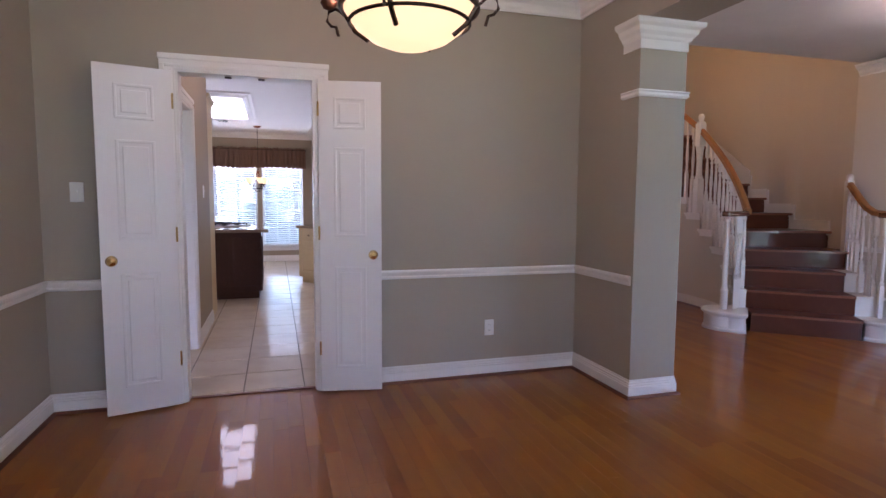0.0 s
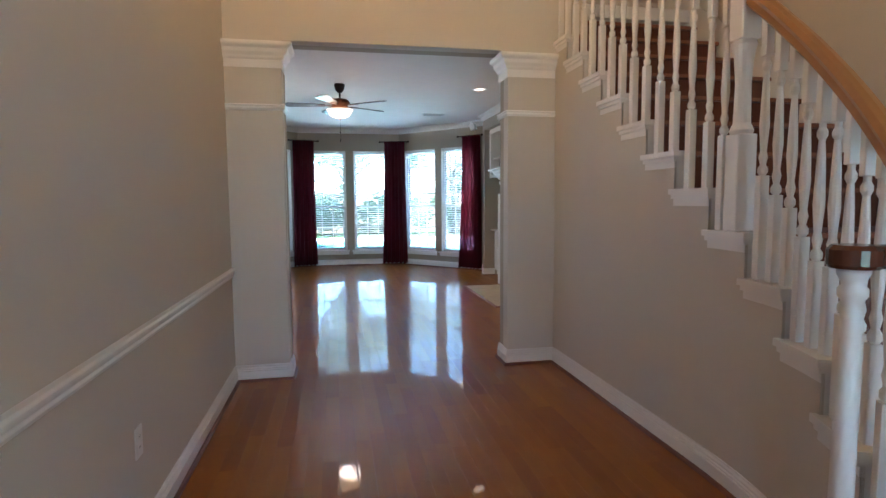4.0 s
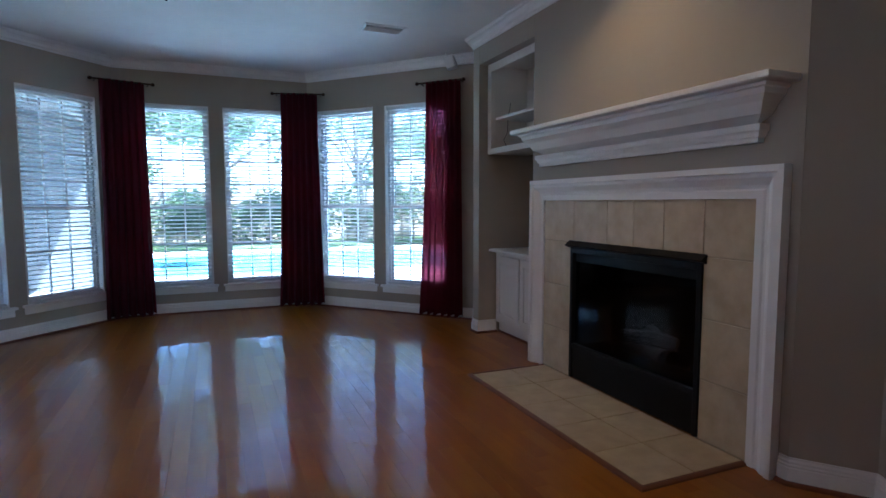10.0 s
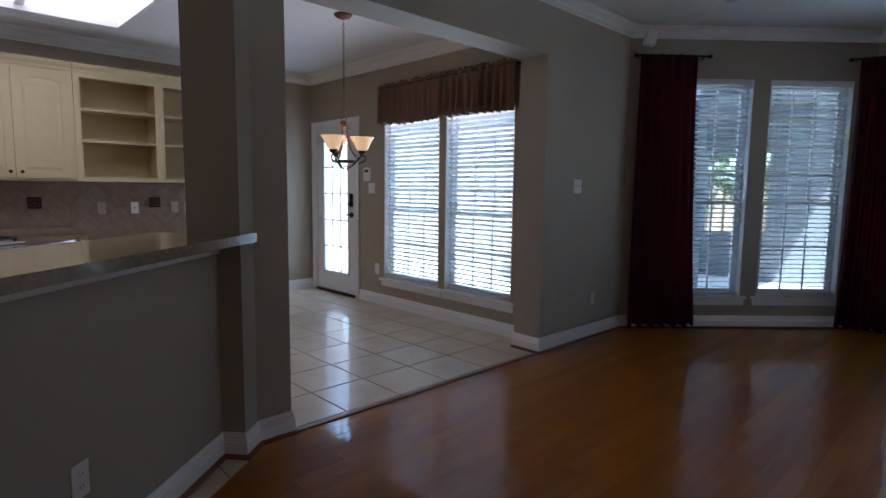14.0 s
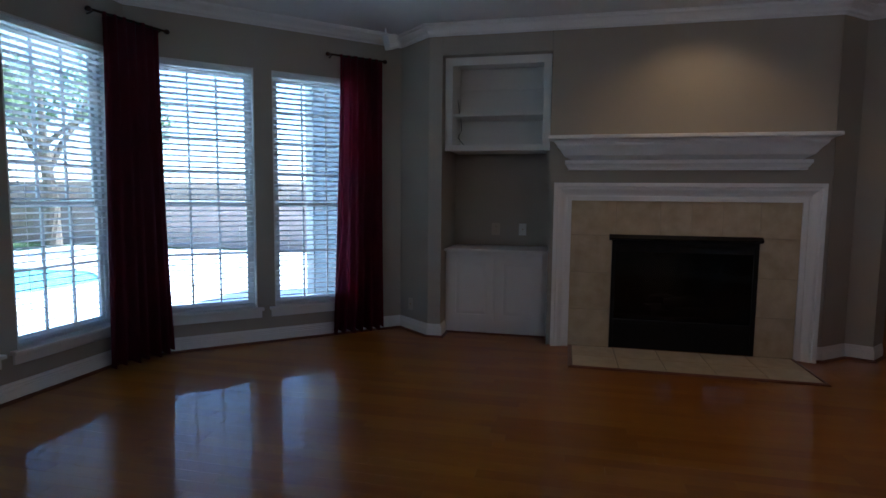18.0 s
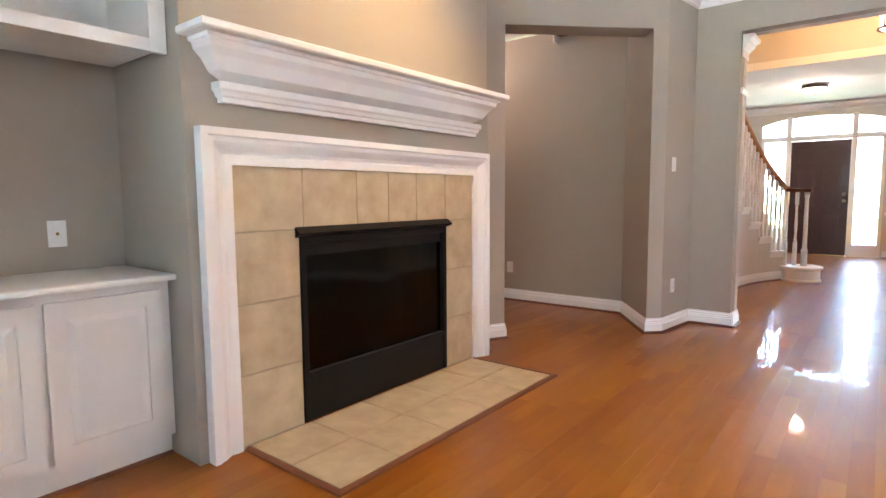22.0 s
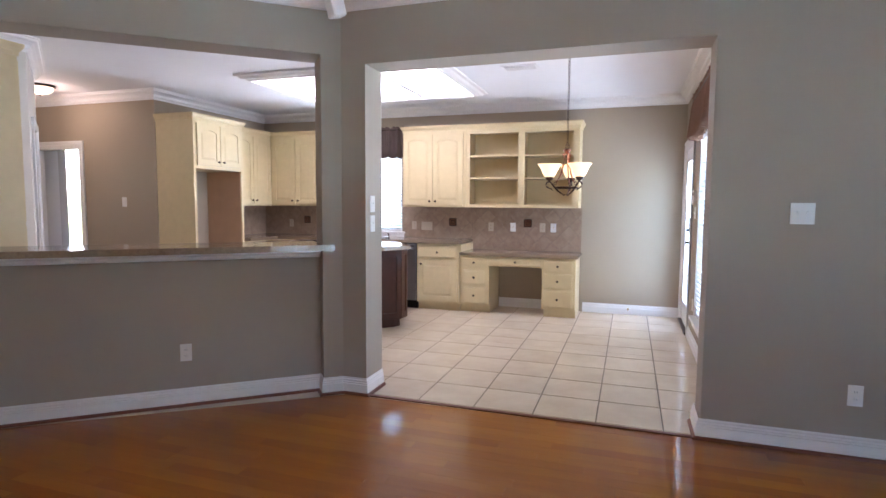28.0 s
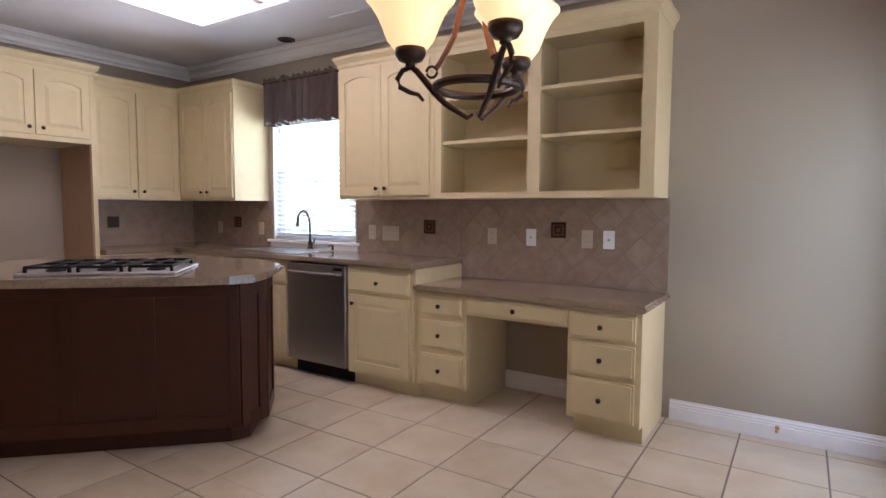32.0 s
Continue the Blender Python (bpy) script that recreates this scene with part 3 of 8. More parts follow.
# windows: (from, to) along each bay wall, room on the left going anticlockwise
SILL, HEAD = 0.31, 2.335
BL = 2.294
WIN = {
    "ne": (BAY[0], BAY[1], [(BL - 1.86, BL - 1.08), (BL - 0.93, BL - 0.15)]),
    "n": (BAY[1], BAY[2], [(0.17, 0.95), (1.10, 1.88)]),
    "nw": (BAY[2], BAY[3], [(2.28 - 2.08, 2.28 - 1.30), (2.28 - 1.14, 2.28 - 0.36)]),
}
for key, (p, q, spans) in WIN.items():
    wall("wall_bay_" + key, p, q, 0.14, 0, CL, [(a, b, SILL, HEAD) for a, b in spans], PAINT_TAUPE)

# kitchen
KC = CH - 0.06
KDOOR = (-3.27, -2.40)
NOOK = [(-1.86, -0.99), (-0.90, -0.06)]
wall("wall_kitchen_north", (0.128, KY1), (KX, KY1), 0.14, 0, KC,
     [(0.128 - b, 0.128 - a, 0.31, 2.03) for a, b in NOOK] + [(0.128 - KDOOR[1], 0.128 - KDOOR[0], 0, 2.03)], PAINT_TAN)
wall("wall_kitchen_west", (KX, KY1), (KX, KY0), 0.14, 0, KC, [(KY1 - 7.04, KY1 - 6.02, 0.97, 2.06)], PAINT_TAN)
wall("wall_kitchen_south", (KX, KY0 + 0.12), (-1.30, KY0 + 0.12), 0.12, 0, KC, [], PAINT_TAN)
wall("wall_pass_west", (-1.30, KY0), (-1.30, 2.29), 0.12, 0, KC, [(KY0 - 3.53, KY0 - 2.72, 0, 2.05)], PAINT_TAN)
wall("wall_pass_east", (-0.2, 2.29), (-0.2, 4.35), 0.12, 0, KC, [], PAINT_CREAM)
PR = ((-0.2, 4.35), (0.62, 5.42))
wall("wall_pass_return", *PR, 0.10, 0, KC, [(0.30, 1.02, 0, 2.04)], PAINT_CREAM)
wall("wall_pantry_front", PR[1], (1.80, 5.42), 0.10, 0, KC, [], PAINT_CREAM)
wall("wall_pantry_back", (-0.08, 3.6), (0.6, 3.6), 0.1, 0, KC, [], PAINT_TAN)
wall("wall_utility", (-2.2, 4.5), (-2.2, 2.4), 0.1, 0, KC, [], PAINT_TAN)
LIGHTBOX = (-2.50, -1.02, 6.30, 8.36)
bm = boxes((KX - 0.1, LIGHTBOX[0], 4.6, 10.85, KC, KC + 0.06), (LIGHTBOX[1], 1.83, 2.2, 6.24, KC, KC + 0.06), (-2.3, LIGHTBOX[1], 2.2, 4.6, KC, KC + 0.06),
           (LIGHTBOX[0], LIGHTBOX[1], 4.6, LIGHTBOX[2], KC, KC + 0.06), (LIGHTBOX[0], LIGHTBOX[1], LIGHTBOX[3], 10.85, KC, KC + 0.06), (LIGHTBOX[1], 0.3, 6.24, 10.85, KC, KC + 0.06),
           (LIGHTBOX[0] - 0.05, LIGHTBOX[1] + 0.05, LIGHTBOX[2] - 0.05, LIGHTBOX[3] + 0.05, KC + 0.16, KC + 0.2))
prism([(0.3, 6.24), (1.85, 6.24), (0.3, 8.35)], KC, KC + 0.06, bm)
tagged(link_mesh("ceiling_kitchen", bm, CEILING_SMOOTH), "white smooth kitchen ceiling with a recessed light box", "ceiling", kind="structure")

# the spaces behind the rooms
wall("wall_passage_south", (4.93, 6.345), (8.6, 6.345), 0.10, 0, CH, [], PAINT_TAUPE)
wall("wall_passage_north", (8.6, 7.98), (5.63, 7.98), 0.10, 0, CH, [], PAINT_TAUPE)
wall("wall_passage_east", (8.6, 6.2), (8.6, 8.0), 0.12, 0, CH, [], PAINT_TAUPE)



# ---- staircase ----
RISE, RUN, STEPS = 0.194, 0.275, 16


def stair_xy(k, r):
    """The place at riser k (counted from 1, fractions lie between) and radius r of the stair."""
    if k <= 7:
        lag = np.interp(k, (0.8, 1, 2, 3, 4, 5, 6), (0.08, 0.1, 0.5, 0.74, 1.0, 0.6, 0.0)) * min(1, max(0, (r - 2.44) / 0.92))
        a = radians(-38 + 38 / 6 * (k - lag - 1))
        return Vector((C0.x + r * math.cos(a), C0.y + r * math.sin(a)))
    return Vector((C0.x + r, C0.y + (k - 7) * RUN))


def stair_face(bm, k0, k1, r0, r1, z0, z1, n=2):
    ks = [k0 + (k1 - k0) * i / n for i in range(n + 1)]
    return prism([stair_xy(k, r0) for k in ks[::-1]] + [stair_xy(k, r1) for k in ks], z0, z1, bm)


RW = 2.38
stairs = thing("staircase", pose(0, 0, 0), "curved dark-stained wooden staircase with white tread ends", "staircase")
for k in range(1, STEPS + 1):
    top = k * RISE
    r1 = 3.36 if k < 4 else RO - 0.004
    over = 0.08
    part("riser", stair_face(bmesh.new(), k, k + 0.05, 2.44, r1, top - RISE, top - 0.03), STAIR_WOOD, stairs)
    if k < STEPS:
        part("tread", stair_face(bmesh.new(), k - over, k + 1.02, 2.44, r1, top - 0.03, top), STAIR_WOOD, stairs)
        part("nosing", stair_face(bmesh.new(), k - over - 0.03, k - over - 0.002, 2.442, r1 - 0.002, top - 0.025, top - 0.004), NOSE_HIGHLIGHT, stairs, "reddish tread nosing with its edge highlight painted in")
    if k > 1:
        bm = stair_face(bmesh.new(), k - over, k + 1.06, 2.345, 2.438, top - 0.028, top)
        stair_face(bm, k - 0.03, k + 1.03, 2.356, 2.438, top - 0.05, top - 0.028)
        stair_face(bm, k, k + 1.0, 2.366, 2.438, top - 0.085, top - 0.05)
        stair_face(bm, k, k + 0.30, 2.370, 2.438, top - RISE - 0.085, top - 0.085)
        part("tread_end", bm, TRIM, stairs, "white painted tread return with ridged moulding")
    if 1 < k < 4:
        bm = stair_face(bmesh.new(), k - over, k + 1.02, 3.362, 3.60, top - 0.028, top)
        stair_face(bm, k, k + 1.0, 3.362, 3.58, max(0, top - RISE - 0.1), top - 0.028)
        part("tread_end", bm, TRIM, stairs, "white painted tread return with ridged moulding")
# rounded starting blocks beside the first step
for corner, spread, mid, ends in (((3.785, 2.685), 0.215, (3.82, 2.965), (1.9, 2.438)), ((4.665, 2.165), 0.205, (4.87, 2.175), (1.9, 3.362))):
    back = stair_xy(*ends)
    corner, mid = Vector(corner), Vector(mid)
    turn = 1 if corner.x > 4 else -1
    a0 = math.atan2(corner.y - mid.y, corner.x - mid.x)
    a1 = math.atan2(back.y - mid.y, back.x - mid.x)
    if turn > 0 and a1 < a0:
        a1 += 2 * math.pi
    if turn < 0 and a1 > a0:
        a1 -= 2 * math.pi
    bm, last = bmesh.new(), None
    for g, z in ((0.014, 0), (0.014, 0.018), (0.008, 0.028), (0.0, 0.034), (0.0, RISE - 0.048), (0.006, RISE - 0.040), (0.014, RISE - 0.034), (0.016, RISE - 0.028), (0.026, RISE - 0.026), (0.030, RISE - 0.018), (0.030, RISE - 0.008), (0.024, RISE)):
        ring = []
        for i in range(41):
            u = i / 40
            a = a0 + (a1 - a0) * u
            r = (corner - mid).length * (1 - u) + (back - mid).length * u
            r = r + (spread - r) * min(1, 2.5 * math.sin(math.pi * u)) + g
            p = mid + Vector((math.cos(a), math.sin(a))) * r
            ring.append(bm.verts.new((p.x, p.y, z)))
        if last:
            for i in range(41):
                h = (i + 1) % 41
                bm.faces.new((last[i], last[h], ring[h], ring[i]) if turn > 0 else (ring[i], ring[h], last[h], last[i]))
        else:
            bm.faces.new(ring[::-1] if turn > 0 else ring)
        last = ring
    bm.faces.new(last if turn > 0 else last[::-1])
    part("starting_block", bm, TRIM, stairs, "white painted rounded starting step")
# skirting along the outer wall
for k in range(5, STEPS):
    bm = bmesh.new()
    z0, z1 = k * RISE, (k + 1) * RISE
    if k < 8:
        stair_face(bm, k - 0.05, k + 0.98, RO - 0.022, RO - 0.004, z0 - 0.05, z0 + 0.105)
        stair_face(bm, k + 0.86, k + 0.98, RO - 0.0224, RO - 0.004, z0 + 0.105, z1 + 0.105)
        stair_face(bm, k - 0.05, k + 0.98, RO - 0.030, RO - 0.004, z0 + 0.105, z0 + 0.12)
    else:
        ks = (k - 0.02, k + 0.5, k + 1.0)
        for a, b in zip(ks, ks[1:]):
            lo = [stair_xy(q, r) for q, r in ((a, RO - 0.022), (a, RO - 0.004), (b, RO - 0.004), (b, RO - 0.022))]
            ta, tb = (a - 0.0) * RISE + 0.18, b * RISE + 0.18
            vs = [bm.verts.new((p.x, p.y, z)) for p, z in zip(lo, (z0 - 0.1,) * 4)] + [bm.verts.new((p.x, p.y, z)) for p, z in zip(lo, (ta, ta, tb, tb))]
            for q in ((0, 1, 2, 3), (4, 5, 6, 7), (0, 1, 5, 4), (1, 2, 6, 5), (2, 3, 7, 6), (3, 0, 4, 7)):
                bm.faces.new([vs[i] for i in q])
    part("skirt_board", bm, TRIM, stairs, "white painted stepped skirt board on the wall")
# wall that closes the space under the treads
bm = bmesh.new()
for k in range(1, 14):
    stair_face(bm, k, k + 1, RW - 0.012, RW, 0, k * RISE - 0.02 if k > 1 else 0.16)
tagged(link_mesh("wall_under_stair", bm, PAINT_CREAM), "cream painted wall under the stair", "wall", kind="structure")
bm = bmesh.new()
for k in range(2, 5):
    stair_face(bm, k, k + 1, 3.565, 3.575, 0, k * RISE - 0.03)
tagged(link_mesh("wall_under_stair_outer", bm, PAINT_CREAM), "cream painted wall under the stair's outer side", "wall", kind="structure")

# ---- balustrades ----
BALUSTER_TURN = [(0.010, 0), (0.019, 0.012), (0.019, 0.03), (0.011, 0.045), (0.017, 0.075), (0.012, 0.10), (0.019, 0.20), (0.0135, 0.36), (0.010, 0.42), (0.017, 0.435), (0.017, 0.45), (0.011, 0.462), (0.011, 0.48)]


def baluster_mesh(length):
    foot = 0.30 + max(0, length - 0.95)
    head = length - foot - 0.48 + 0.002
    bm = boxes((-0.019, 0.019, -0.019, 0.019, 0, foot), bevel=0.003)
    lathe([(r, z + foot - 0.001) for r, z in BALUSTER_TURN], 10, bm)
    box(bm, -0.017, 0.017, -0.017, 0.017, length - head, length, bevel=0.003)
    me_ob = link_mesh("baluster", bm, TRIM, smooth=False)
    return me_ob


def ribbon(points, w, h, bm=None):
    """A handrail: a rounded bar carried along a line in space, kept upright."""
    bm = bm or bmesh.new()
    sec = [(-0.5, -0.32), (-0.34, -0.5), (0.34, -0.5), (0.5, -0.32), (0.42, 0.0), (0.48, 0.22), (0.3, 0.45), (0, 0.52), (-0.3, 0.45), (-0.48, 0.22), (-0.42, 0.0)]
    pts = [Vector(p) for p in points]
    rings = []
    for i, p in enumerate(pts):
        d = pts[min(i + 1, len(pts) - 1)] - pts[max(i - 1, 0)]
        s = Vector((d.y, -d.x, 0)).normalized()
        u = s.cross(d.normalized())
        rings.append([bm.verts.new(p + s * (a * w) + u * (b * h)) for a, b in sec])
    n = len(sec)
    for a, b in zip(rings, rings[1:]):
        for k in range(n):
            bm.faces.new((a[k], a[(k + 1) % n], b[(k + 1) % n], b[k]))
    bm.faces.new(rings[0])
    bm.faces.new(rings[-1][::-1])
    return bm


NEWEL_TURN = [(0.037, 0), (0.036, 0.18), (0.041, 0.19), (0.041, 0.205), (0.031, 0.215), (0.031, 0.23), (0.027, 0.24), (0.025, 0.5), (0.021, 0.86), (0.020, 0.88), (0.030, 0.895), (0.030, 0.91), (0.022, 0.92), (0.028, 0.935), (0.033, 0.945), (0.033, 0.955)]


def rail_point(k, r, up):
    p = stair_xy(k, r)
    return Vector((p.x, p.y, max(1, k) * RISE + up))


def baluster_at(parent, x, y, z0, z1, turn=0.0):
    """One baluster between a foot and the rail, from a shared mesh of the nearest length."""
    key = round((z1 - z0) / 0.04)
    if key not in BALUSTER_MESHES:
        ob = baluster_mesh(key * 0.04)
        BALUSTER_MESHES[key] = ob.data
    else:
        ob = new("baluster", BALUSTER_MESHES[key])
    ob.parent = parent
    ob.matrix_basis = pose(x, y, z0, 0, 0, turn)
    return ob


BALUSTER_MESHES = {}
UPR = 0.935
left = thing("stair_balustrade", pose(0, 0, 0), "white turned stair balusters under a curved oak handrail", "balustrade")
RB = 2.405
pts = [Vector((*stair_xy(k, RB), 1.20 + max(0, k - 1.9) * 0.218)) for k in np.arange(1.75, 6.4, 0.2)]
part("handrail", ribbon(pts, 0.068, 0.066), OAK, left, "curved golden oak handrail")
pts = [rail_point(k, RB, UPR) for k in np.arange(6.55, 16.3, 0.4)]
part("handrail", ribbon(pts, 0.062, 0.058), OAK, left, "straight golden oak handrail")
p0 = Vector((3.79, 2.985))
bm = ribbon([(p0.x, p0.y, 1.175), (3.86, 2.955, 1.178), (3.94, 2.965, 1.178), (*stair_xy(1.9, RB), 1.186)], 0.078, 0.05)
lathe([(0.048, 1.150), (0.054, 1.158), (0.054, 1.192), (0.045, 1.202)], 20, bm, at=(p0.x, p0.y, 0))
part("rail_cap", bm, RAIL_DARK, left, "dark red-stained volute at the foot of the rail")
part("newel", lathe([(r, z + RISE) for r, z in NEWEL_TURN], 18, at=(p0.x, p0.y, 0)), TRIM, left, smooth=True)
for qx, qy in ((3.90, 2.955), (4.00, 3.02)):
    baluster_at(left, qx, qy, RISE, 1.155, -30)
# square post with a ball on top
q = stair_xy(6.42, RB)
bm = boxes((-0.045, 0.045, -0.045, 0.045, 6 * RISE, 6 * RISE + 0.42), (-0.045, 0.045, -0.045, 0.045, 1.98, 2.26), bevel=0.006)
lathe([(0.045, 6 * RISE + 0.42), (0.05, 1.60), (0.036, 1.63), (0.032, 1.80), (0.042, 1.93), (0.05, 1.96), (0.045, 1.98)], 16, bm)
lathe([(0.05, 2.26), (0.05, 2.275), (0.02, 2.29), (0.026, 2.30), (0.036, 2.325), (0.036, 2.345), (0.024, 2.37), (0.0, 2.38)], 16, bm)
post = part("newel_post", bm, TRIM, left, "white square post with a ball finial")
post.matrix_basis = pose(q.x, q.y, 0, 0, 0, -4)
for k in range(2, 16):
    for f in (0.18, 0.52, 0.86) if k < 7 else (0.25, 0.75):
        kk = k + f
        if abs(kk - 6.42) < 0.25:
            continue
        q = stair_xy(kk, RB)
        zr = (kk * RISE + UPR if kk > 6.5 else 1.20 + max(0, kk - 1.9) * 0.218) - 0.03
        baluster_at(left, q.x, q.y, k * RISE, zr, -38 + 38 / 6 * (min(kk, 7) - 1))
right = thing("stair_balustrade", pose(0, 0, 0), "short white stair balustrade with an oak rail", "balustrade")
p0 = Vector((4.93, 2.115))
RLINE = [(4.90, 2.23, 1.19), (4.93, 2.34, 1.20), (4.985, 2.46, 1.25), (5.06, 2.58, 1.33), (5.14, 2.70, 1.41), (5.21, 2.80, 1.475), (5.25, 2.85, 1.50), (5.285, 2.895, 1.505)]
part("handrail", ribbon(RLINE, 0.062, 0.06), OAK, right, "short curved golden oak handrail")
bm = ribbon([(p0.x, p0.y, 1.172), (4.905, 2.17, 1.174), (4.90, 2.26, 1.178)], 0.078, 0.05)
lathe([(0.048, 1.148), (0.054, 1.156), (0.054, 1.190), (0.045, 1.200)], 20, bm, at=(p0.x, p0.y, 0))
part("rail_cap", bm, RAIL_DARK, right, "dark red-stained volute at the foot of the rail")
part("newel", lathe([(r, z + RISE) for r, z in NEWEL_TURN], 18, at=(p0.x, p0.y, 0)), TRIM, right, smooth=True)
for qx, qy, zf, zt in ((4.885, 2.20, RISE, 1.155), (4.895, 2.285, RISE, 1.16), (4.945, 2.38, 2 * RISE, 1.18), (5.01, 2.50, 2 * RISE, 1.24), (5.075, 2.60, 3 * RISE, 1.31), (5.13, 2.685, 3 * RISE, 1.37), (5.19, 2.765, 3 * RISE, 1.43)):
    baluster_at(right, qx, qy, zf, zt, -30)
bm = boxes((-0.034, 0.034, -0.034, 0.034, 3 * RISE, 1.53), bevel=0.005)
lathe([(0.034, 1.53), (0.036, 1.56), (0.034, 1.585), (0.018, 1.60), (0, 1.603)], 14, bm)
post = part("newel_post", bm, TRIM, right, "white post with a rounded top against the wall")
post.matrix_basis = pose(5.245, 2.845, 0, 0, 0, -20)

upper = thing("landing_balustrade", pose(0, 0, 0), "white turned balusters with an oak rail along the upper landing", "balustrade")
part("base_rail", boxes((1.93, 4.39, 6.085, 6.155, UP - 0.02, UP + 0.035), bevel=0.006), TRIM, upper)
part("handrail", ribbon([(1.93, 6.12, UP + 0.92), (3.2, 6.12, UP + 0.92), (4.37, 6.12, UP + 0.92)], 0.062, 0.058), OAK, upper, "golden oak handrail")
for i in range(19):
    baluster_at(upper, 2.0 + 0.128 * i, 6.12, UP + 0.035, UP + 0.90)
band = link_mesh("landing_trim", sweep([(1.93, 6.108), (4.39, 6.108)], [(0, UP - 0.05), (-0.0, UP - 0.05), (-0.02, UP - 0.045), (-0.025, UP - 0.02), (0, UP - 0.02)][::-1]), TRIM)
tagged(band, "white trim at the landing's edge", "trim", kind="structure")



# ---- mouldings ----
CAP_PROFILE = [(0, 2.25), (0.008, 2.25), (0.008, 2.305), (0.02, 2.315), (0.026, 2.33), (0.045, 2.35), (0.052, 2.375), (0.075, 2.39), (0.08, 2.402), (0.08, 2.418), (0, 2.418)]
BAND_PROFILE = [(0, 1.955), (0.012, 1.957), (0.02, 1.968), (0.016, 1.982), (0.024, 1.99), (0.018, 1.998), (0, 2.0)]


def capital(path, label="white moulded capital and band on a square wall column"):
    ob = link_mesh("column_trim", sweep(path, CAP_PROFILE), TRIM)
    tagged(ob, label, "column capital", kind="structure")
    part("band", sweep(path, BAND_PROFILE), TRIM, ob)
    return ob


capital([(1.575, 1.62), (1.575, 1.45), (1.92, 1.45), (1.92, 1.80)][::-1])
capital([(1.92, 5.90 + 0.218), (2.305, 6.118), (2.305, 6.345)][::-1])
capital([(3.982, 6.345), (3.982, 6.118), (4.36, 6.118)][::-1])
capital([(1.92, YE + 0.35), (1.92, YE + 0.30), (1.575, YE + 0.30)][::-1])
pil = link_mesh("wall_pilaster", boxes((1.575, 1.92, YE + 0.02, YE + 0.30, 0, 2.42)), PAINT_TAN)
tagged(pil, "tan painted pilaster at the dining room opening", "wall", kind="structure")
capital([(5.532, 1.61), (5.37, 1.61), (5.37, 1.91)])

# baseboards: room to the left of each line
baseboard([(HALL_W, YE + 0.30), (1.575, YE + 0.30), (1.575, -3.0), (-1.94, -3.0)][::-1], True)
baseboard([(-1.29, 2.17), (-1.94, 2.17), (-1.94, -3.0)])
baseboard([(2.305, 6.345), (2.305, 6.118), (1.92, 6.118), (1.92, 1.45), (1.575, 1.45), (1.575, 2.17), (-0.28, 2.17)])
baseboard([(1.93, YE), (2.06, YE)])
baseboard([(2.76, YE), (3.00, YE)])
baseboard([(5.535, 1.532), (5.535, 1.61), (5.37, 1.61), (5.37, 2.30)])
baseboard([stair_xy(k, RW - 0.012) for k in np.arange(1.9, 8.3, 0.4)] + [(4.368, 6.118), (3.982, 6.118), (3.982, 6.345)])
dC = (Vector(A) - Vector(C)).normalized()
nC = Vector((-dC.y, dC.x))
REC = 0.115
b0, b1 = Vector(C) + dC * 0.14, Vector(A) - dC * 0.16
baseboard([(0.13, 8.355), (0.392, 8.355), C, b0, b0 - nC * REC, b1 - nC * REC, b1, A, (2.31, 6.345), (2.31, 6.125)])
baseboard([(3.99, 6.2), (3.99, 6.345), (4.33, 6.345), (4.40, 6.88), (4.49, 6.97), (4.915, 6.367)])
baseboard([(4.93, 6.345), (8.6, 6.345), (8.6, 7.98), (5.63, 7.98)])
baseboard([(5.50, 7.66), (5.33, 7.80), (5.41, 7.97), (5.215, 8.217), (5.215, 8.262)])
baseboard([(5.40, 11.33), (5.215, 11.33), (5.215, 11.45), BAY[0], BAY[1], BAY[2], BAY[3], (0.392, 10.53), (0.13, 10.53)])
baseboard([(0.128, 10.53), (0.128, KY1), (-2.32, KY1)], False)
baseboard([(KX, KY1), (KX, 9.56)], False)
baseboard([(-1.30, KY0 + 0.1), (-1.30, 3.60)], False)
baseboard([(-1.30, 2.65), (-1.30, 2.29)], False)
baseboard([(-0.2, 2.29), (-0.2, 4.35), (-0.055, 4.54)], False)
# crown mouldings
crown([(1.575, 2.17), (-1.94, 2.17), (-1.94, -3.0), (1.575, -3.0)], CH)
crown([(1.575, -3.0), (1.575, 2.17)], CH)
crown([(1.92, 2.88), (1.92, YE), (5.37, YE), (5.37, 2.9)], CH)
crown([(4.33, 6.345), (4.40, 6.88), F1, (5.41, 7.97), (5.215, 8.217), (5.215, 11.45), *BAY, C, A, (4.33, 6.345)], CL, 0.83)
crown([(0.128, 8.36), (0.128, KY1), (KX, KY1), (KX, KY0 + 0.12), (-1.30, KY0 + 0.12), (-1.30, 2.29), (-0.2, 2.29), (-0.2, 4.35), PR[1], (1.8, 5.42)], KC)
# chair rails
chair_rail([(1.575, 1.47), (1.575, 2.17), (-0.28, 2.17)])
chair_rail([(-1.29, 2.17), (-1.94, 2.17), (-1.94, -3.0)])
chair_rail([(1.92, 6.118), (1.92, 1.75)], 0.775)
chair_rail([(5.535, 1.532), (5.535, 1.61), (5.37, 1.61), (5.37, 2.9)], 0.775)
chair_rail([(2.76, YE), (3.00, YE)])


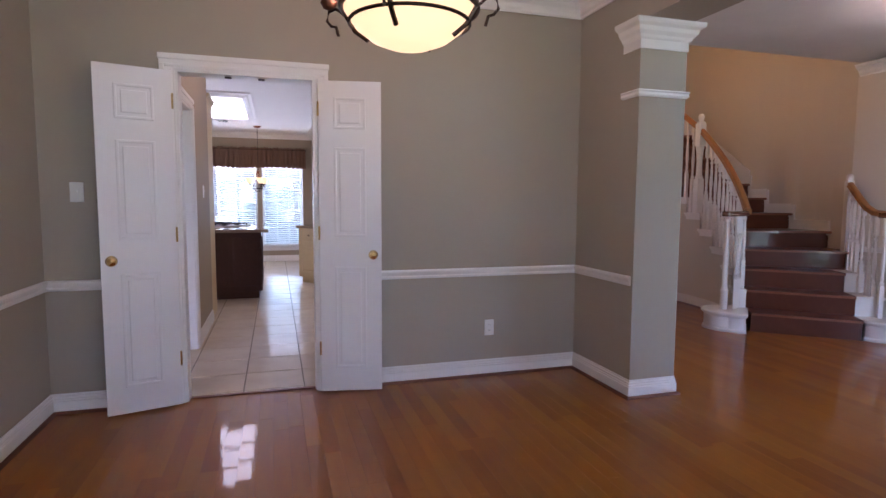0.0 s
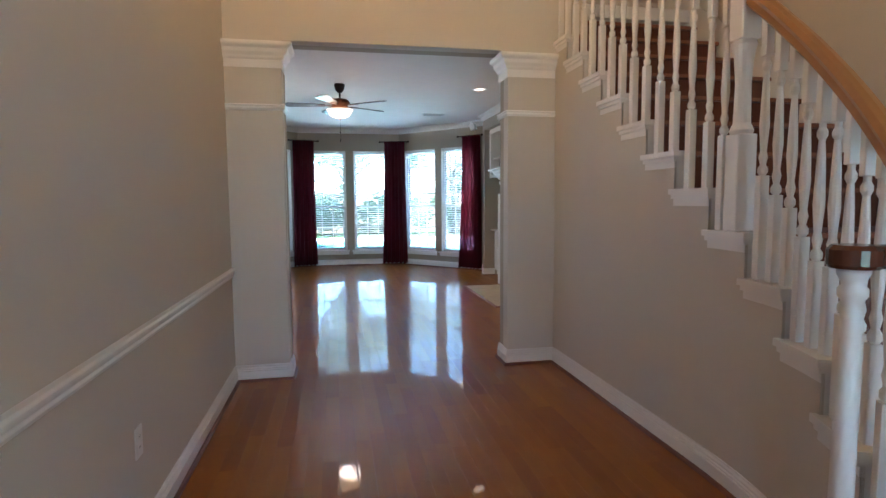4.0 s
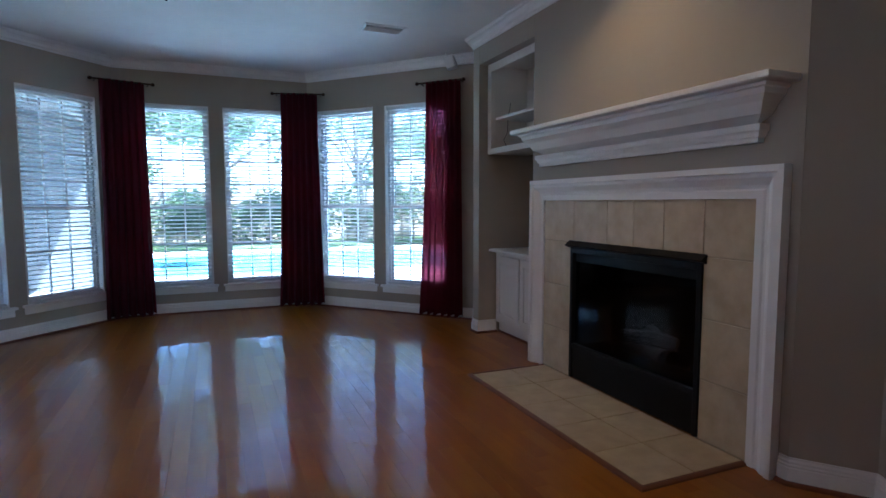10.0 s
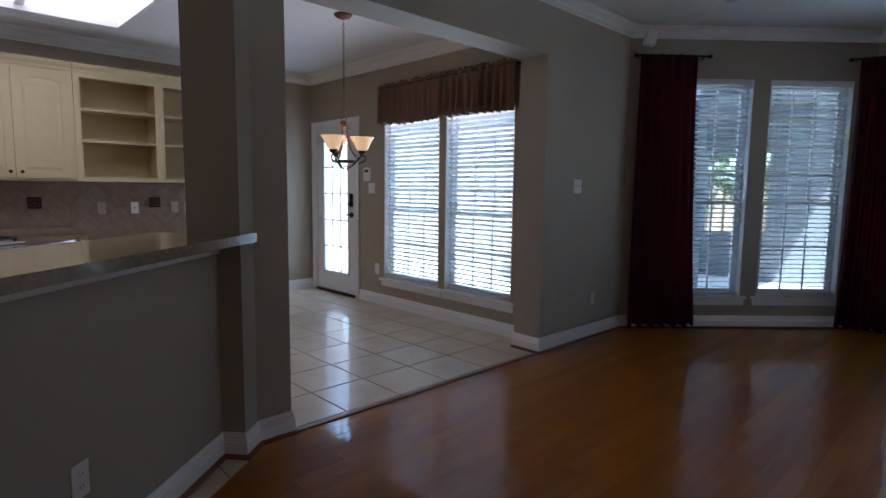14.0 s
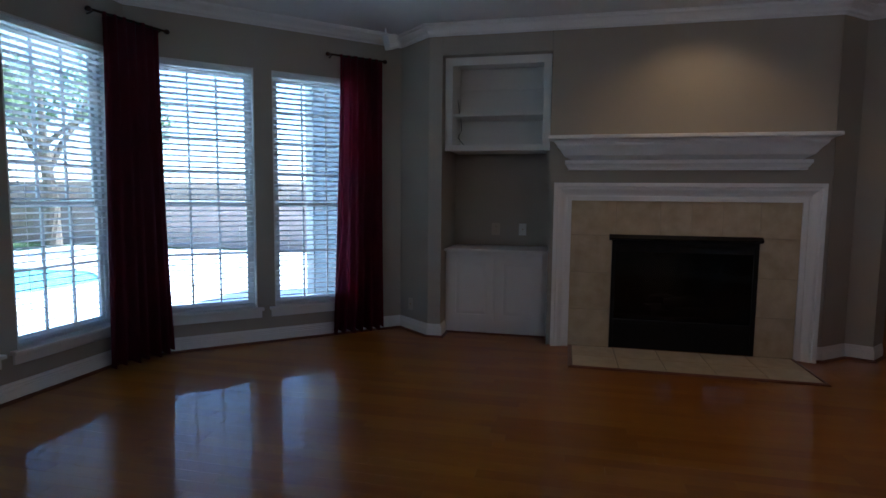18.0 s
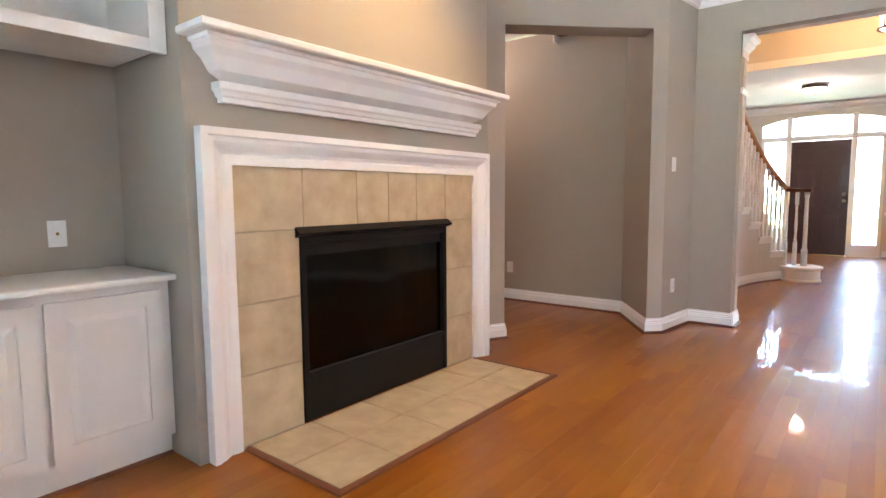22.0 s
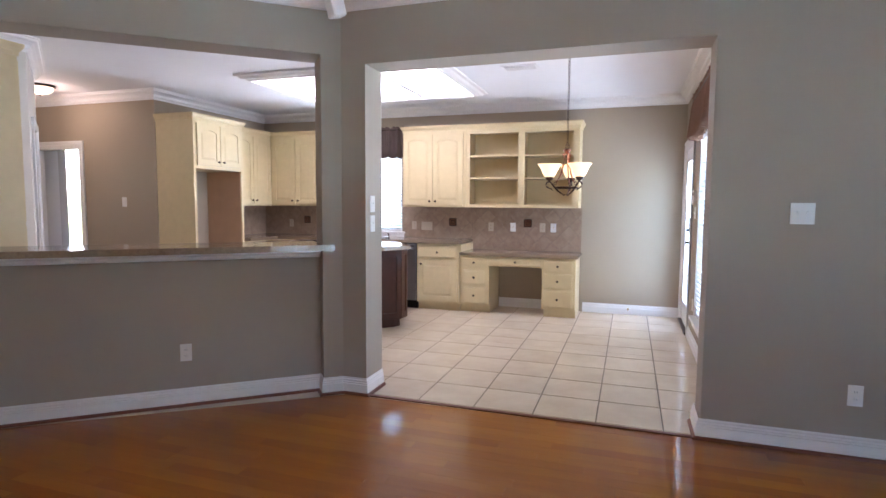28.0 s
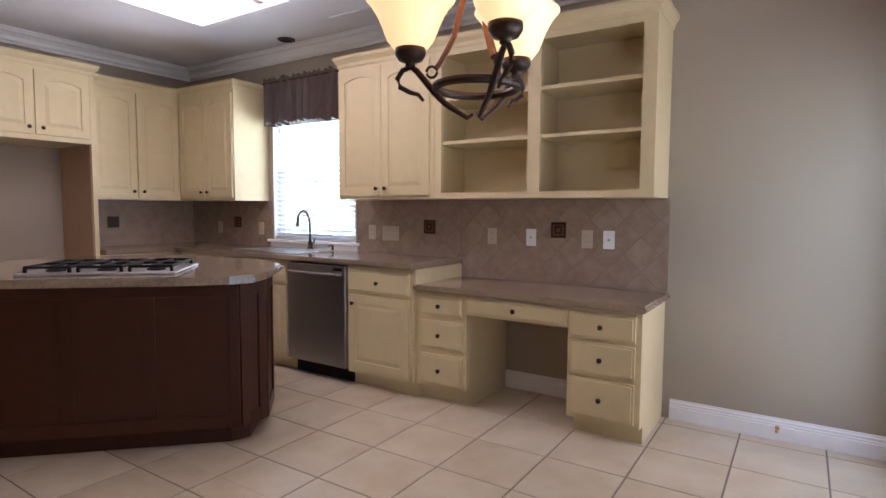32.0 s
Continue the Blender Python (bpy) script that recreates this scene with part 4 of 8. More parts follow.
def casing(p0, p1, a, b, top, name="door_trim", w=0.085):
    """A moulded white frame round an opening, from a to b along the wall face p0 to p1."""
    bm = bmesh.new()
    for x0, x1, z0, z1 in ((a - w, a, 0, top), (b, b + w, 0, top), (a - w, b + w, top, top + w)):
        box(bm, x0, x1, 0, 0.014, z0, z1)
        horizontal = x1 - x0 > z1 - z0
        if horizontal:
            box(bm, x0 - 0.006, x1 + 0.006, 0, 0.024, z1 - 0.03, z1 + 0.004, bevel=0.004)
            box(bm, x0 + 0.03, x1 - 0.03, 0, 0.019, z0 + 0.012, z0 + 0.03, bevel=0.003)
        else:
            out = x0 if x0 < a else x1 - 0.028
            inn = x1 - 0.03 if x0 < a else x0 + 0.012
            box(bm, out, out + 0.028, 0, 0.022, z0, z1 + 0.03, bevel=0.004)
            box(bm, inn, inn + 0.018, 0, 0.019, z0, z1, bevel=0.003)
    ob = link_mesh(name, bm, TRIM)
    ob.matrix_basis = frame_of(p0, p1, 0)
    return tagged(ob, "white painted moulded door casing", "door casing", kind="structure")


def jamb_liner(p0, p1, a, b, top, deep):
    bm = boxes((a - 0.001, a + 0.016, -deep - 0.004, 0.004, 0, top), (b - 0.016, b + 0.001, -deep - 0.004, 0.004, 0, top), (a, b, -deep - 0.004, 0.004, top - 0.016, top + 0.001))
    ob = link_mesh("jamb_trim", bm, TRIM)
    ob.matrix_basis = frame_of(p0, p1, 0)
    return tagged(ob, "white painted door jamb", "door frame", kind="structure")


DN = ((1.575, 2.17), (-1.94, 2.17))
da, db = 1.575 - DIN_DOOR[1], 1.575 - DIN_DOOR[0]
casing(*DN, da, db, 2.08)
casing((5.535, -0.15), (5.535, 1.61), 0.30, 1.60, 2.06)
jamb_liner(*DN, da, db, 2.08, 0.12)


def panel_leaf(w, h, rows, cols, t=0.035, mat=DOOR_WHITE, rail=0.10, arch=False):
    """A door leaf with raised panels on both faces; x along the leaf, y its thickness, z up. rows: (bottom, top) of the panels."""
    bm = boxes((0, w, -t / 2, t / 2, 0, h), bevel=0.002)
    cw = (w - rail * (cols + 1)) / cols
    for c in range(cols):
        x0 = rail + c * (cw + rail)
        for z0, z1 in rows:
            for s in (-1, 1):
                y0 = s * t / 2
                # moulding ring, sunk field and raised middle
                for a0, a1, b0, b1 in ((x0, x0 + 0.016, z0, z1), (x0 + cw - 0.016, x0 + cw, z0, z1), (x0, x0 + cw, z0, z0 + 0.016), (x0, x0 + cw, z1 - 0.016, z1)):
                    box(bm, a0, a1, y0, y0 + s * 0.009, b0, b1, bevel=0.003)
                box(bm, x0 + 0.035, x0 + cw - 0.035, y0, y0 + s * 0.010, z0 + 0.035, z1 - 0.035, bevel=0.0045)
    return bm


def knob(parent, x, y, z, side, mat=BRASS, r=0.027):
    bm = lathe([(0.0, 0), (0.032, 0), (0.032, 0.004), (0.012, 0.008), (0.010, 0.03), (r * 0.8, 0.036), (r, 0.05), (r * 0.85, 0.066), (0.0, 0.072)], 18)
    ob = part("door_knob", bm, mat, parent, "polished round brass knob", smooth=True)
    ob.matrix_basis = pose(x, y, z, -90 if side > 0 else 90)
    return ob


# the pair of narrow leaves of the dining room door, folded back against the wall
LEAF = 0.405
three = [(0.16, 0.84), (1.04, 1.62), (1.74, 1.94)]
for hx, free, sgn in ((-1.215, (-1.585, 2.02), -1), (-0.355, (0.03, 2.055), 1)):
    hinge = Vector((hx, 2.125))
    ang = math.degrees(math.atan2(free[1] - hinge.y, free[0] - hinge.x))
    leaf = thing("door_leaf", pose(hinge.x, hinge.y, 0.012, 0, 0, ang), "narrow white three-panel door leaf folded open against the wall", "door", "pair of narrow dining room doors")
    part("slab", panel_leaf(LEAF, 2.045, three, 1), DOOR_WHITE, leaf)
    knob(leaf, LEAF - 0.055, (0.018 if sgn < 0 else -0.018), 0.918, 1 if sgn < 0 else -1)
    for z in (0.25, 1.02, 1.82):
        part("hinge", lathe([(0.006, 0), (0.006, 0.09)], 8, at=(0.0, 0.02 * (1 if sgn < 0 else -1), z)), BRASS, leaf)
for x in (-0.90, -0.70):
    ob = link_mesh("door_catch", boxes((-0.02, 0.02, -0.012, 0.012, 0, 0.010), bevel=0.003), BRONZE)
    ob.matrix_basis = pose(x, 2.22, 2.052)
    tagged(ob, "small dark ball catch under the door head", "door catch")


# ---- windows ----
def window_unit(i, m, w, z0, z1, cols=3, rows_up=4, rows_low=2, meet=0.44, blinds=True, tilt=6.0, drop=None, sill=True, deep=0.14, glow_box=False):
    """A double-hung window with muntins, set in its opening, with a stool and apron and a slatted blind. m: pose at the opening's left end on the wall face."""
    win = thing("window_%d" % i, m, "white double-hung window with grille bars behind a raised blind", "window", kind="structure")
    h = z1 - z0
    fr = bmesh.new()
    f = 0.035
    y0, y1 = -0.115, -0.06
    for x0, x1, a, b in ((0, f, z0, z1), (w - f, w, z0, z1), (f, w - f, z0, z0 + f), (f, w - f, z1 - f, z1)):
        box(fr, x0, x1, y0, y1, a, b)
    part("window_frame", fr, TRIM, win)
    zm = z0 + h * meet
    for name, a, b, yy, rows in (("lower_sash", z0 + f, zm + 0.02, -0.085, rows_low), ("upper_sash", zm - 0.02, z1 - f, -0.105, rows_up)):
        sb = bmesh.new()
        s = 0.028
        for x0, x1, p, q in ((f, f + s, a, b), (w - f - s, w - f, a, b), (f + s, w - f - s, a, a + s), (f + s, w - f - s, b - s, b)):
            box(sb, x0, x1, yy - 0.012, yy + 0.012, p, q)
        for c in range(1, cols):
            x = f + s + (w - 2 * f - 2 * s) * c / cols
            box(sb, x - 0.008, x + 0.008, yy - 0.008, yy + 0.008, a + s, b - s)
        for r in range(1, rows):
            z = a + s + (b - a - 2 * s) * r / rows
            box(sb, f + s, w - f - s, yy - 0.007, yy + 0.007, z - 0.008, z + 0.008)
        sash = part(name, sb, TRIM, win)
        pane = part("pane", boxes((f + s, w - f - s, yy - 0.002, yy + 0.002, a + s, b - s)), GLASS, sash, "clear window pane")
        pane.visible_shadow = False
    liner = boxes((-0.001, 0.008, -0.06, 0.002, z0, z1), (w - 0.008, w + 0.001, -0.06, 0.002, z0, z1), (0.008, w - 0.008, -0.06, 0.002, z1 - 0.008, z1 + 0.001))
    part("window_reveal", liner, TRIM, win)
    if sill:
        st = boxes((-0.05, w + 0.05, -0.06, 0.045, z0 - 0.022, z0 + 0.004), bevel=0.006)
        box(st, -0.035, w + 0.035, 0.0, 0.018, z0 - 0.085, z0 - 0.026, bevel=0.004)
        part("window_sill", st, TRIM, win)
    if blinds:
        bl = part("blind_headrail", boxes((0.014, w - 0.014, -0.055, -0.005, z1 - 0.05, z1 - 0.01), bevel=0.004), BLIND, win, "white blind headrail")
        low = z0 + 0.02 if drop is None else drop
        n = int((z1 - 0.06 - low) / 0.044)
        sl = bmesh.new()
        pr = [(-0.024, -0.0012), (0, 0.0024), (0.024, -0.0012), (0.024, -0.0036), (0, 0.0), (-0.024, -0.0036)]
        ca, sa = math.cos(radians(tilt)), math.sin(radians(tilt))
        lo_ = [sl.verts.new((0.016, -0.03 + d * ca - e * sa, d * sa + e * ca)) for d, e in pr]
        hi_ = [sl.verts.new((w - 0.016, -0.03 + d * ca - e * sa, d * sa + e * ca)) for d, e in pr]
        for k in range(6):
            sl.faces.new((lo_[k], lo_[(k + 1) % 6], hi_[(k + 1) % 6], hi_[k]))
        sl.faces.new(lo_)
        sl.faces.new(hi_[::-1])
        first = link_mesh("slat", sl, BLIND, bl)
        first.location.z = low + 0.03
        for k in range(1, n):
            o = new("slat", first.data)
            o.parent = bl
            o.location.z = low + 0.03 + 0.044 * k
        part("bottom_rail", boxes((0.016, w - 0.016, -0.052, -0.008, low, low + 0.018), bevel=0.003), BLIND, bl)
        cords = bmesh.new()
        for x in (0.13, w - 0.13):
            tube([(x, -0.03, low), (x, -0.03, z1 - 0.04)], 0.0018, 5, cords)
        part("ladder_cord", cords, BLIND, bl)
        cd = tube([(w - 0.06, 0.0, z1 - 0.05), (w - 0.058, 0.002, z0 + h * 0.52)], 0.0016, 5)
        lathe([(0.0, 0), (0.007, 0.006), (0.005, 0.028), (0.0, 0.03)], 8, cd, at=(w - 0.058, 0.002, z0 + h * 0.50))
        part("pull_cord", cd, BLIND, bl)
    return win


wi = 0
for key, (p, q, spans) in WIN.items():
    for a, b in spans:
        wi += 1
        window_unit(wi, frame_of(p, q, a), b - a, SILL, HEAD, tilt=15)
for a, b in NOOK:
    wi += 1
    window_unit(wi, frame_of((0.128, KY1), (KX, KY1), 0.128 - b), b - a, 0.31, 2.03, tilt=32)
wi += 1
window_unit(wi, frame_of((KX, KY1), (KX, KY0), KY1 - 7.04), 1.02, 0.97, 2.06, cols=3, rows_up=2, rows_low=2, meet=0.5, tilt=34)
wi += 1
window_unit(wi, frame_of((-1.94, -3.0), (1.575, -3.0), 1.2), 1.8, 0.45, 2.35, cols=4, tilt=30)
# study window is assumed, added so that the room has daylight
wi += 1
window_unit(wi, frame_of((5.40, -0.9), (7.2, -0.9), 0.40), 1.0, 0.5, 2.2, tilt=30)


# ---- kitchen door to the garden ----

def glazed_door():
    w, h = KDOOR[1] - KDOOR[0] - 0.04, 2.0
    p0, p1 = (0.128, KY1), (KX, KY1)
    a = 0.128 - KDOOR[1]
    casing(p0, p1, a, a + KDOOR[1] - KDOOR[0], 2.03, w=0.075)
    jamb_liner(p0, p1, a, a + KDOOR[1] - KDOOR[0], 2.03, 0.14)
    m = frame_of(p0, p1, a + 0.02) @ pose(0, -0.03, 0.015)
    d = thing("door_1", m, "white garden door with a tall grilled glass pane, closed", "door", kind="structure")
    bm = bmesh.new()
    gx0, gx1, gz0, gz1 = 0.15, w - 0.15, 0.24, 1.86
    for x0, x1, z0, z1 in ((0, gx0, 0, h), (gx1, w, 0, h), (gx0, gx1, 0, gz0), (gx0, gx1, gz1, h)):
        box(bm, x0, x1, -0.022, 0.022, z0, z1)
    for x0, x1, z0, z1 in ((gx0 - 0.02, gx0 + 0.012, gz0 - 0.02, gz1 + 0.02), (gx1 - 0.012, gx1 + 0.02, gz0 - 0.02, gz1 + 0.02), (gx0, gx1, gz0 - 0.02, gz0 + 0.012), (gx0, gx1, gz1 - 0.012, gz1 + 0.02)):
        box(bm, x0, x1, 0.0, 0.03, z0, z1, bevel=0.004)
    part("slab", bm, DOOR_WHITE, d)
    gb = bmesh.new()
    for c in (1, 2):
        x = gx0 + (gx1 - gx0) * c / 3
        box(gb, x - 0.008, x + 0.008, 0.006, 0.018, gz0, gz1)
    for r in range(1, 5):
        z = gz0 + (gz1 - gz0) * r / 5
        box(gb, gx0, gx1, 0.0065, 0.0175, z - 0.008, z + 0.008)
    part("grille", gb, TRIM, d)
    pane = part("pane", boxes((gx0, gx1, -0.003, 0.003, gz0, gz1)), GLASS, d, "clear door pane")
    pane.visible_shadow = False
    part("threshold", boxes((0, w, -0.06, 0.06, -0.015, 0.012), bevel=0.004), BRONZE, d, "dark bronze threshold")
    pad = part("deadbolt", boxes((0.046, 0.104, 0.022, 0.044, 1.06, 1.22), bevel=0.010), BLACK, d, "black keypad lock")
    part("thumb_turn", boxes((0.064, 0.086, 0.044, 0.072, 1.085, 1.115), bevel=0.006), BLACK, pad)
    rose = lathe([(0, 0), (0.034, 0), (0.034, 0.008), (0.026, 0.013), (0.012, 0.016), (0.011, 0.045), (0.018, 0.052), (0.0, 0.058)], 20)
    rose.transform(pose(0.075, 0.0222, 0.965, -90))
    lv = part("door_lever", rose, BLACK, d, "black round rose of the door lever", smooth=True)
    part("grip", tube([(0.075, 0.062, 0.965), (0.10, 0.066, 0.968), (0.135, 0.064, 0.962), (0.175, 0.060, 0.968)], [0.011, 0.010, 0.009, 0.007], 8), BLACK, lv)
    for z in (0.2, 1.0, 1.8):
        part("hinge", lathe([(0.007, z), (0.007, z + 0.09)], 8, at=(w + 0.004, 0.02, 0)), STEEL, d)


glazed_door()

# ---- entry: stained door, sidelights, arched transom ----
six = [(0.14, 0.72), (0.86, 1.55), (1.67, 1.92)]
EX0, EX1 = 3.515, 4.425
frame_bm = bmesh.new()
for x0, x1, z0, z1 in ((3.43, 3.515, 0, 2.12), (4.425, 4.51, 0, 2.12), (3.025, 4.915, 2.11, 2.20), (3.025, 3.08, 0, 2.12), (4.86, 4.915, 0, 2.12), (3.08, 3.43, 0, 0.22), (4.51, 4.86, 0, 0.22), (3.43, 3.515, 2.2, 2.56), (4.425, 4.51, 2.2, 2.56)):
    box(frame_bm, x0, x1, YE - 0.13, YE + 0.012, z0, z1)
ent = thing("entry_frame_trim", pose(0, 0, 0), "white entry frame with sidelights and an arched transom", "door frame", kind="structure")
part("frame", frame_bm, TRIM, ent)


def arch(x):
    return 2.34 + 0.21 * math.sqrt(max(0.0, 1 - ((x - 3.97) / 1.02) ** 2))


top = bmesh.new()
xs = np.linspace(3.025, 4.915, 25)
for a, b in zip(xs, xs[1:]):
    for y0, y1 in ((YE - 0.135, YE + 0.004),):
        vs = [top.verts.new(v) for v in ((a, y0, arch(a)), (b, y0, arch(b)), (b, y0, 2.57), (a, y0, 2.57), (a, y1, arch(a)), (b, y1, arch(b)), (b, y1, 2.57), (a, y1, 2.57))]
        for q in ((0, 1, 2, 3), (4, 5, 6, 7), (0, 1, 5, 4), (3, 2, 6, 7)):
            top.faces.new([vs[i] for i in q])
bmesh.ops.remove_doubles(top, verts=top.verts, dist=1e-5)
part("spandrel", top, PAINT_CREAM, ent, "cream painted wall over the arched transom")
for x0, x1, z0, z1 in ((3.08, 3.43, 0.22, 2.11), (4.51, 4.86, 0.22, 2.11), (3.03, 4.91, 2.2, 2.56)):
    pn = part("pane", boxes((x0, x1, YE - 0.075, YE - 0.069, z0, z1)), GLASS, ent, "clear glass light")
    pn.visible_shadow = False
for x0, x1 in ((3.08, 3.43), (4.51, 4.86)):
    part("muntin", boxes((x0, x1, YE - 0.085, YE - 0.06, 0.66, 0.68), (x0, x1, YE - 0.085, YE - 0.06, 1.15, 1.17), (x0, x1, YE - 0.085, YE - 0.06, 1.63, 1.65)), TRIM, ent)
entry = thing("door_2", pose(EX1 - 0.003, YE - 0.05, 0.02, 0, 0, 180), "dark red-brown stained six-panel entry door, closed", "door", kind="structure")
part("slab", panel_leaf(EX1 - EX0 - 0.006, 2.08, six, 2, 0.045, rail=0.12), DOOR_DARK, entry)
for z, r in ((0.98, 0.026), (1.10, 0.022)):
    k = knob(entry, EX1 - EX0 - 0.07, -0.023, z, -1, STEEL, r)
    tagged(k, "brushed metal lock")
part("threshold", boxes((0, 0.9, -0.06, 0.07, -0.02, 0.0), bevel=0.003), BRASS, entry)

# closet door beside the entry
casing((1.735, YE), (5.38, YE), 0.405, 0.965, 2.03, w=0.07)
clo = thing("door_3", pose(2.14, YE + 0.016, 0.012), "white panelled closet door with a small knob, closed", "door", kind="structure")
part("slab", panel_leaf(0.56, 2.015, [(0.14, 0.80), (0.98, 1.60), (1.72, 1.90)], 2, 0.03, rail=0.075), DOOR_WHITE, clo)
tagged(knob(clo, 0.50, 0.015, 0.93, 1, STEEL, 0.024), "brushed metal knob")
# doors at the passage behind the kitchen
PW = ((-1.30, KY0), (-1.30, 2.29))
casing(*PW, KY0 - 3.53, KY0 - 2.72, 2.05, w=0.075)
jamb_liner(*PW, KY0 - 3.53, KY0 - 2.72, 2.05, 0.12)
casing(*PR, 0.30, 1.02, 2.04, w=0.055)
pd = thing("door_4", frame_of(*PR, 0.305) @ pose(0, -0.03, 0.012), "white panelled pantry door, closed", "door", kind="structure")
part("slab", panel_leaf(0.71, 2.02, [(0.14, 0.80), (0.98, 1.60), (1.72, 1.90)], 2, 0.035, rail=0.09), DOOR_WHITE, pd)
ud = thing("door_5", pose(4.85, 7.99, UP + 0.012), "white panelled bedroom door at the top of the stair", "door", kind="structure")
part("slab", panel_leaf(0.72, 2.02, [(0.14, 0.80), (0.98, 1.60), (1.72, 1.90)], 2, 0.03, rail=0.10), DOOR_WHITE, ud)
tagged(knob(ud, 0.07, -0.017, 0.93, -1, STEEL, 0.024), "brushed metal knob")



# ---- living room: fireplace ----
def upright(bm, m):
    """Lays a flat sketch (x along, y up, z outwards) upon a wall face."""
    bmesh.ops.transform(bm, matrix=m @ Matrix(((1, 0, 0, 0), (0, 0, 1, 0), (0, 1, 0, 0), (0, 0, 0, 1))), verts=bm.verts)
    return bm


SMOKED = bpy.data.materials.new("smoked_glass")
SMOKED.use_nodes = True
sn, sl_ = SMOKED.node_tree.nodes, SMOKED.node_tree.links.new
s_clear, s_gloss, s_mix = (sn.new("ShaderNode" + k) for k in ("BsdfTransparent", "BsdfGlossy", "MixShader"))
s_clear.inputs[0].default_value = (0.20, 0.20, 0.20, 1)
s_gloss.inputs["Roughness"].default_value, s_gloss.inputs[0].default_value = 0.06, (0.5, 0.5, 0.5, 1)
s_mix.inputs[0].default_value = 0.05
sl_(s_clear.outputs[0], s_mix.inputs[1]), sl_(s_gloss.outputs[0], s_mix.inputs[2]), sl_(s_mix.outputs[0], sn["Material Output"].inputs[0])

FY0, FY1, FX = 8.267, 10.335, 5.215
FM = frame_of((FX, FY0), (FX, FY1), 0)          # x runs north along the breast, y out into the room
fire = thing("fireplace", pose(0, 0, 0), "gas fireplace with beige tiles in a white moulded surround", "fireplace")
FW = FY1 - FY0
legs = [(0.0, 0.0), (0.0, 1.415), (FW, 1.415), (FW, 0.0)]
prof = [(0, 0.002), (-0.0, 0.055), (-0.03, 0.055), (-0.036, 0.044), (-0.055, 0.044), (-0.068, 0.036), (-0.088, 0.020), (-0.105, 0.016), (-0.115, 0.022), (-0.150, 0.022), (-0.150, 0.002)]
part("surround", upright(sweep(legs, prof), FM), TRIM, fire, "white moulded fireplace surround")
field = bmesh.new()
ty = [0.150, 0.445, 0.72, 0.96, 1.20, 1.55, 1.918]
for z0, z1, lst in ((0.975, 1.266, list(zip(ty, ty[1:]))), (0.655, 0.972, [(0.15, 0.440), (1.578, 1.918)]), (0.335, 0.652, [(0.15, 0.440), (1.578, 1.918)]), (0.014, 0.332, [(0.15, 0.440), (1.578, 1.918)])):
    for a, b in lst:
        ob = part("tile", boxes((a + 0.0025, b - 0.0025, 0.004, 0.012, z0 + 0.0025, z1 - 0.0025), bevel=0.002), HEARTH_TILE, fire)
        ob.matrix_basis = FM
part("tile_bed", boxes((0.15, 0.443, 0.001, 0.007, 0.0, 1.266), (1.575, 1.918, 0.001, 0.007, 0.0, 1.266), (0.443, 1.575, 0.001, 0.007, 0.97, 1.266)), material("light_grout", (0.42, 0.34, 0.22), 0.9, grain=0.1), fire).matrix_basis = FM
# insert
ins = bmesh.new()
for d in ((0.443, 0.475, -0.03, 0.02, 0.016, 0.955), (1.543, 1.575, -0.03, 0.02, 0.016, 0.955), (0.475, 1.543, -0.03, 0.02, 0.90, 0.955), (0.475, 1.543, -0.03, 0.012, 0.016, 0.235), (0.475, 1.543, -0.03, 0.022, 0.235, 0.262)):
    box(ins, *d, bevel=0.003)
part("insert_frame", ins, BLACK, fire, "black steel firebox frame with a plain lower panel").matrix_basis = FM
part("hood", prism([(-0.02, 0.955), (0.0, 0.985), (0.012, 0.985), (0.05, 0.955), (0.047, 0.948), (0.0, 0.93)], 0.42, 1.60), BLACK, fire, "black steel hood lip").matrix_basis = FM @ Matrix(((0, 0, 1, 0), (1, 0, 0, 0), (0, 1, 0, 0), (0, 0, 0, 1)))
part("firebox", boxes((0.445, 0.46, -0.40, -0.03, 0.0, 0.95), (1.558, 1.573, -0.40, -0.03, 0.0, 0.95), (0.445, 1.573, -0.41, -0.39, 0.0, 0.95), (0.445, 1.573, -0.40, -0.03, 0.94, 0.955), (0.445, 1.573, -0.40, -0.03, 0.22, 0.24)), SOOT, fire, "sooty firebox lining").matrix_basis = FM
gl = part("glass", boxes((0.475, 1.543, -0.014, -0.010, 0.262, 0.90)), SMOKED, fire, "dark smoked glass")
gl.matrix_basis = FM
part("screen", boxes((0.475, 1.543, -0.0095, -0.007, 0.84, 0.90)), BLACK, fire).matrix_basis = FM
for x, y, z, a, L in ((0.72, -0.24, 0.30, 8, 0.5), (0.85, -0.15, 0.32, -14, 0.42), (0.80, -0.20, 0.40, 22, 0.36), (0.98, -0.22, 0.39, -35, 0.3)):
    lg = tube([(0, 0, 0), (L * 0.4, 0.02, 0.02), (L, -0.01, 0)], [0.045, 0.05, 0.04], 9)
    ob = part("log", lg, LOG, fire, "grey-brown ceramic log")
    ob.matrix_basis = FM @ pose(x, y, z, 0, 0, a)
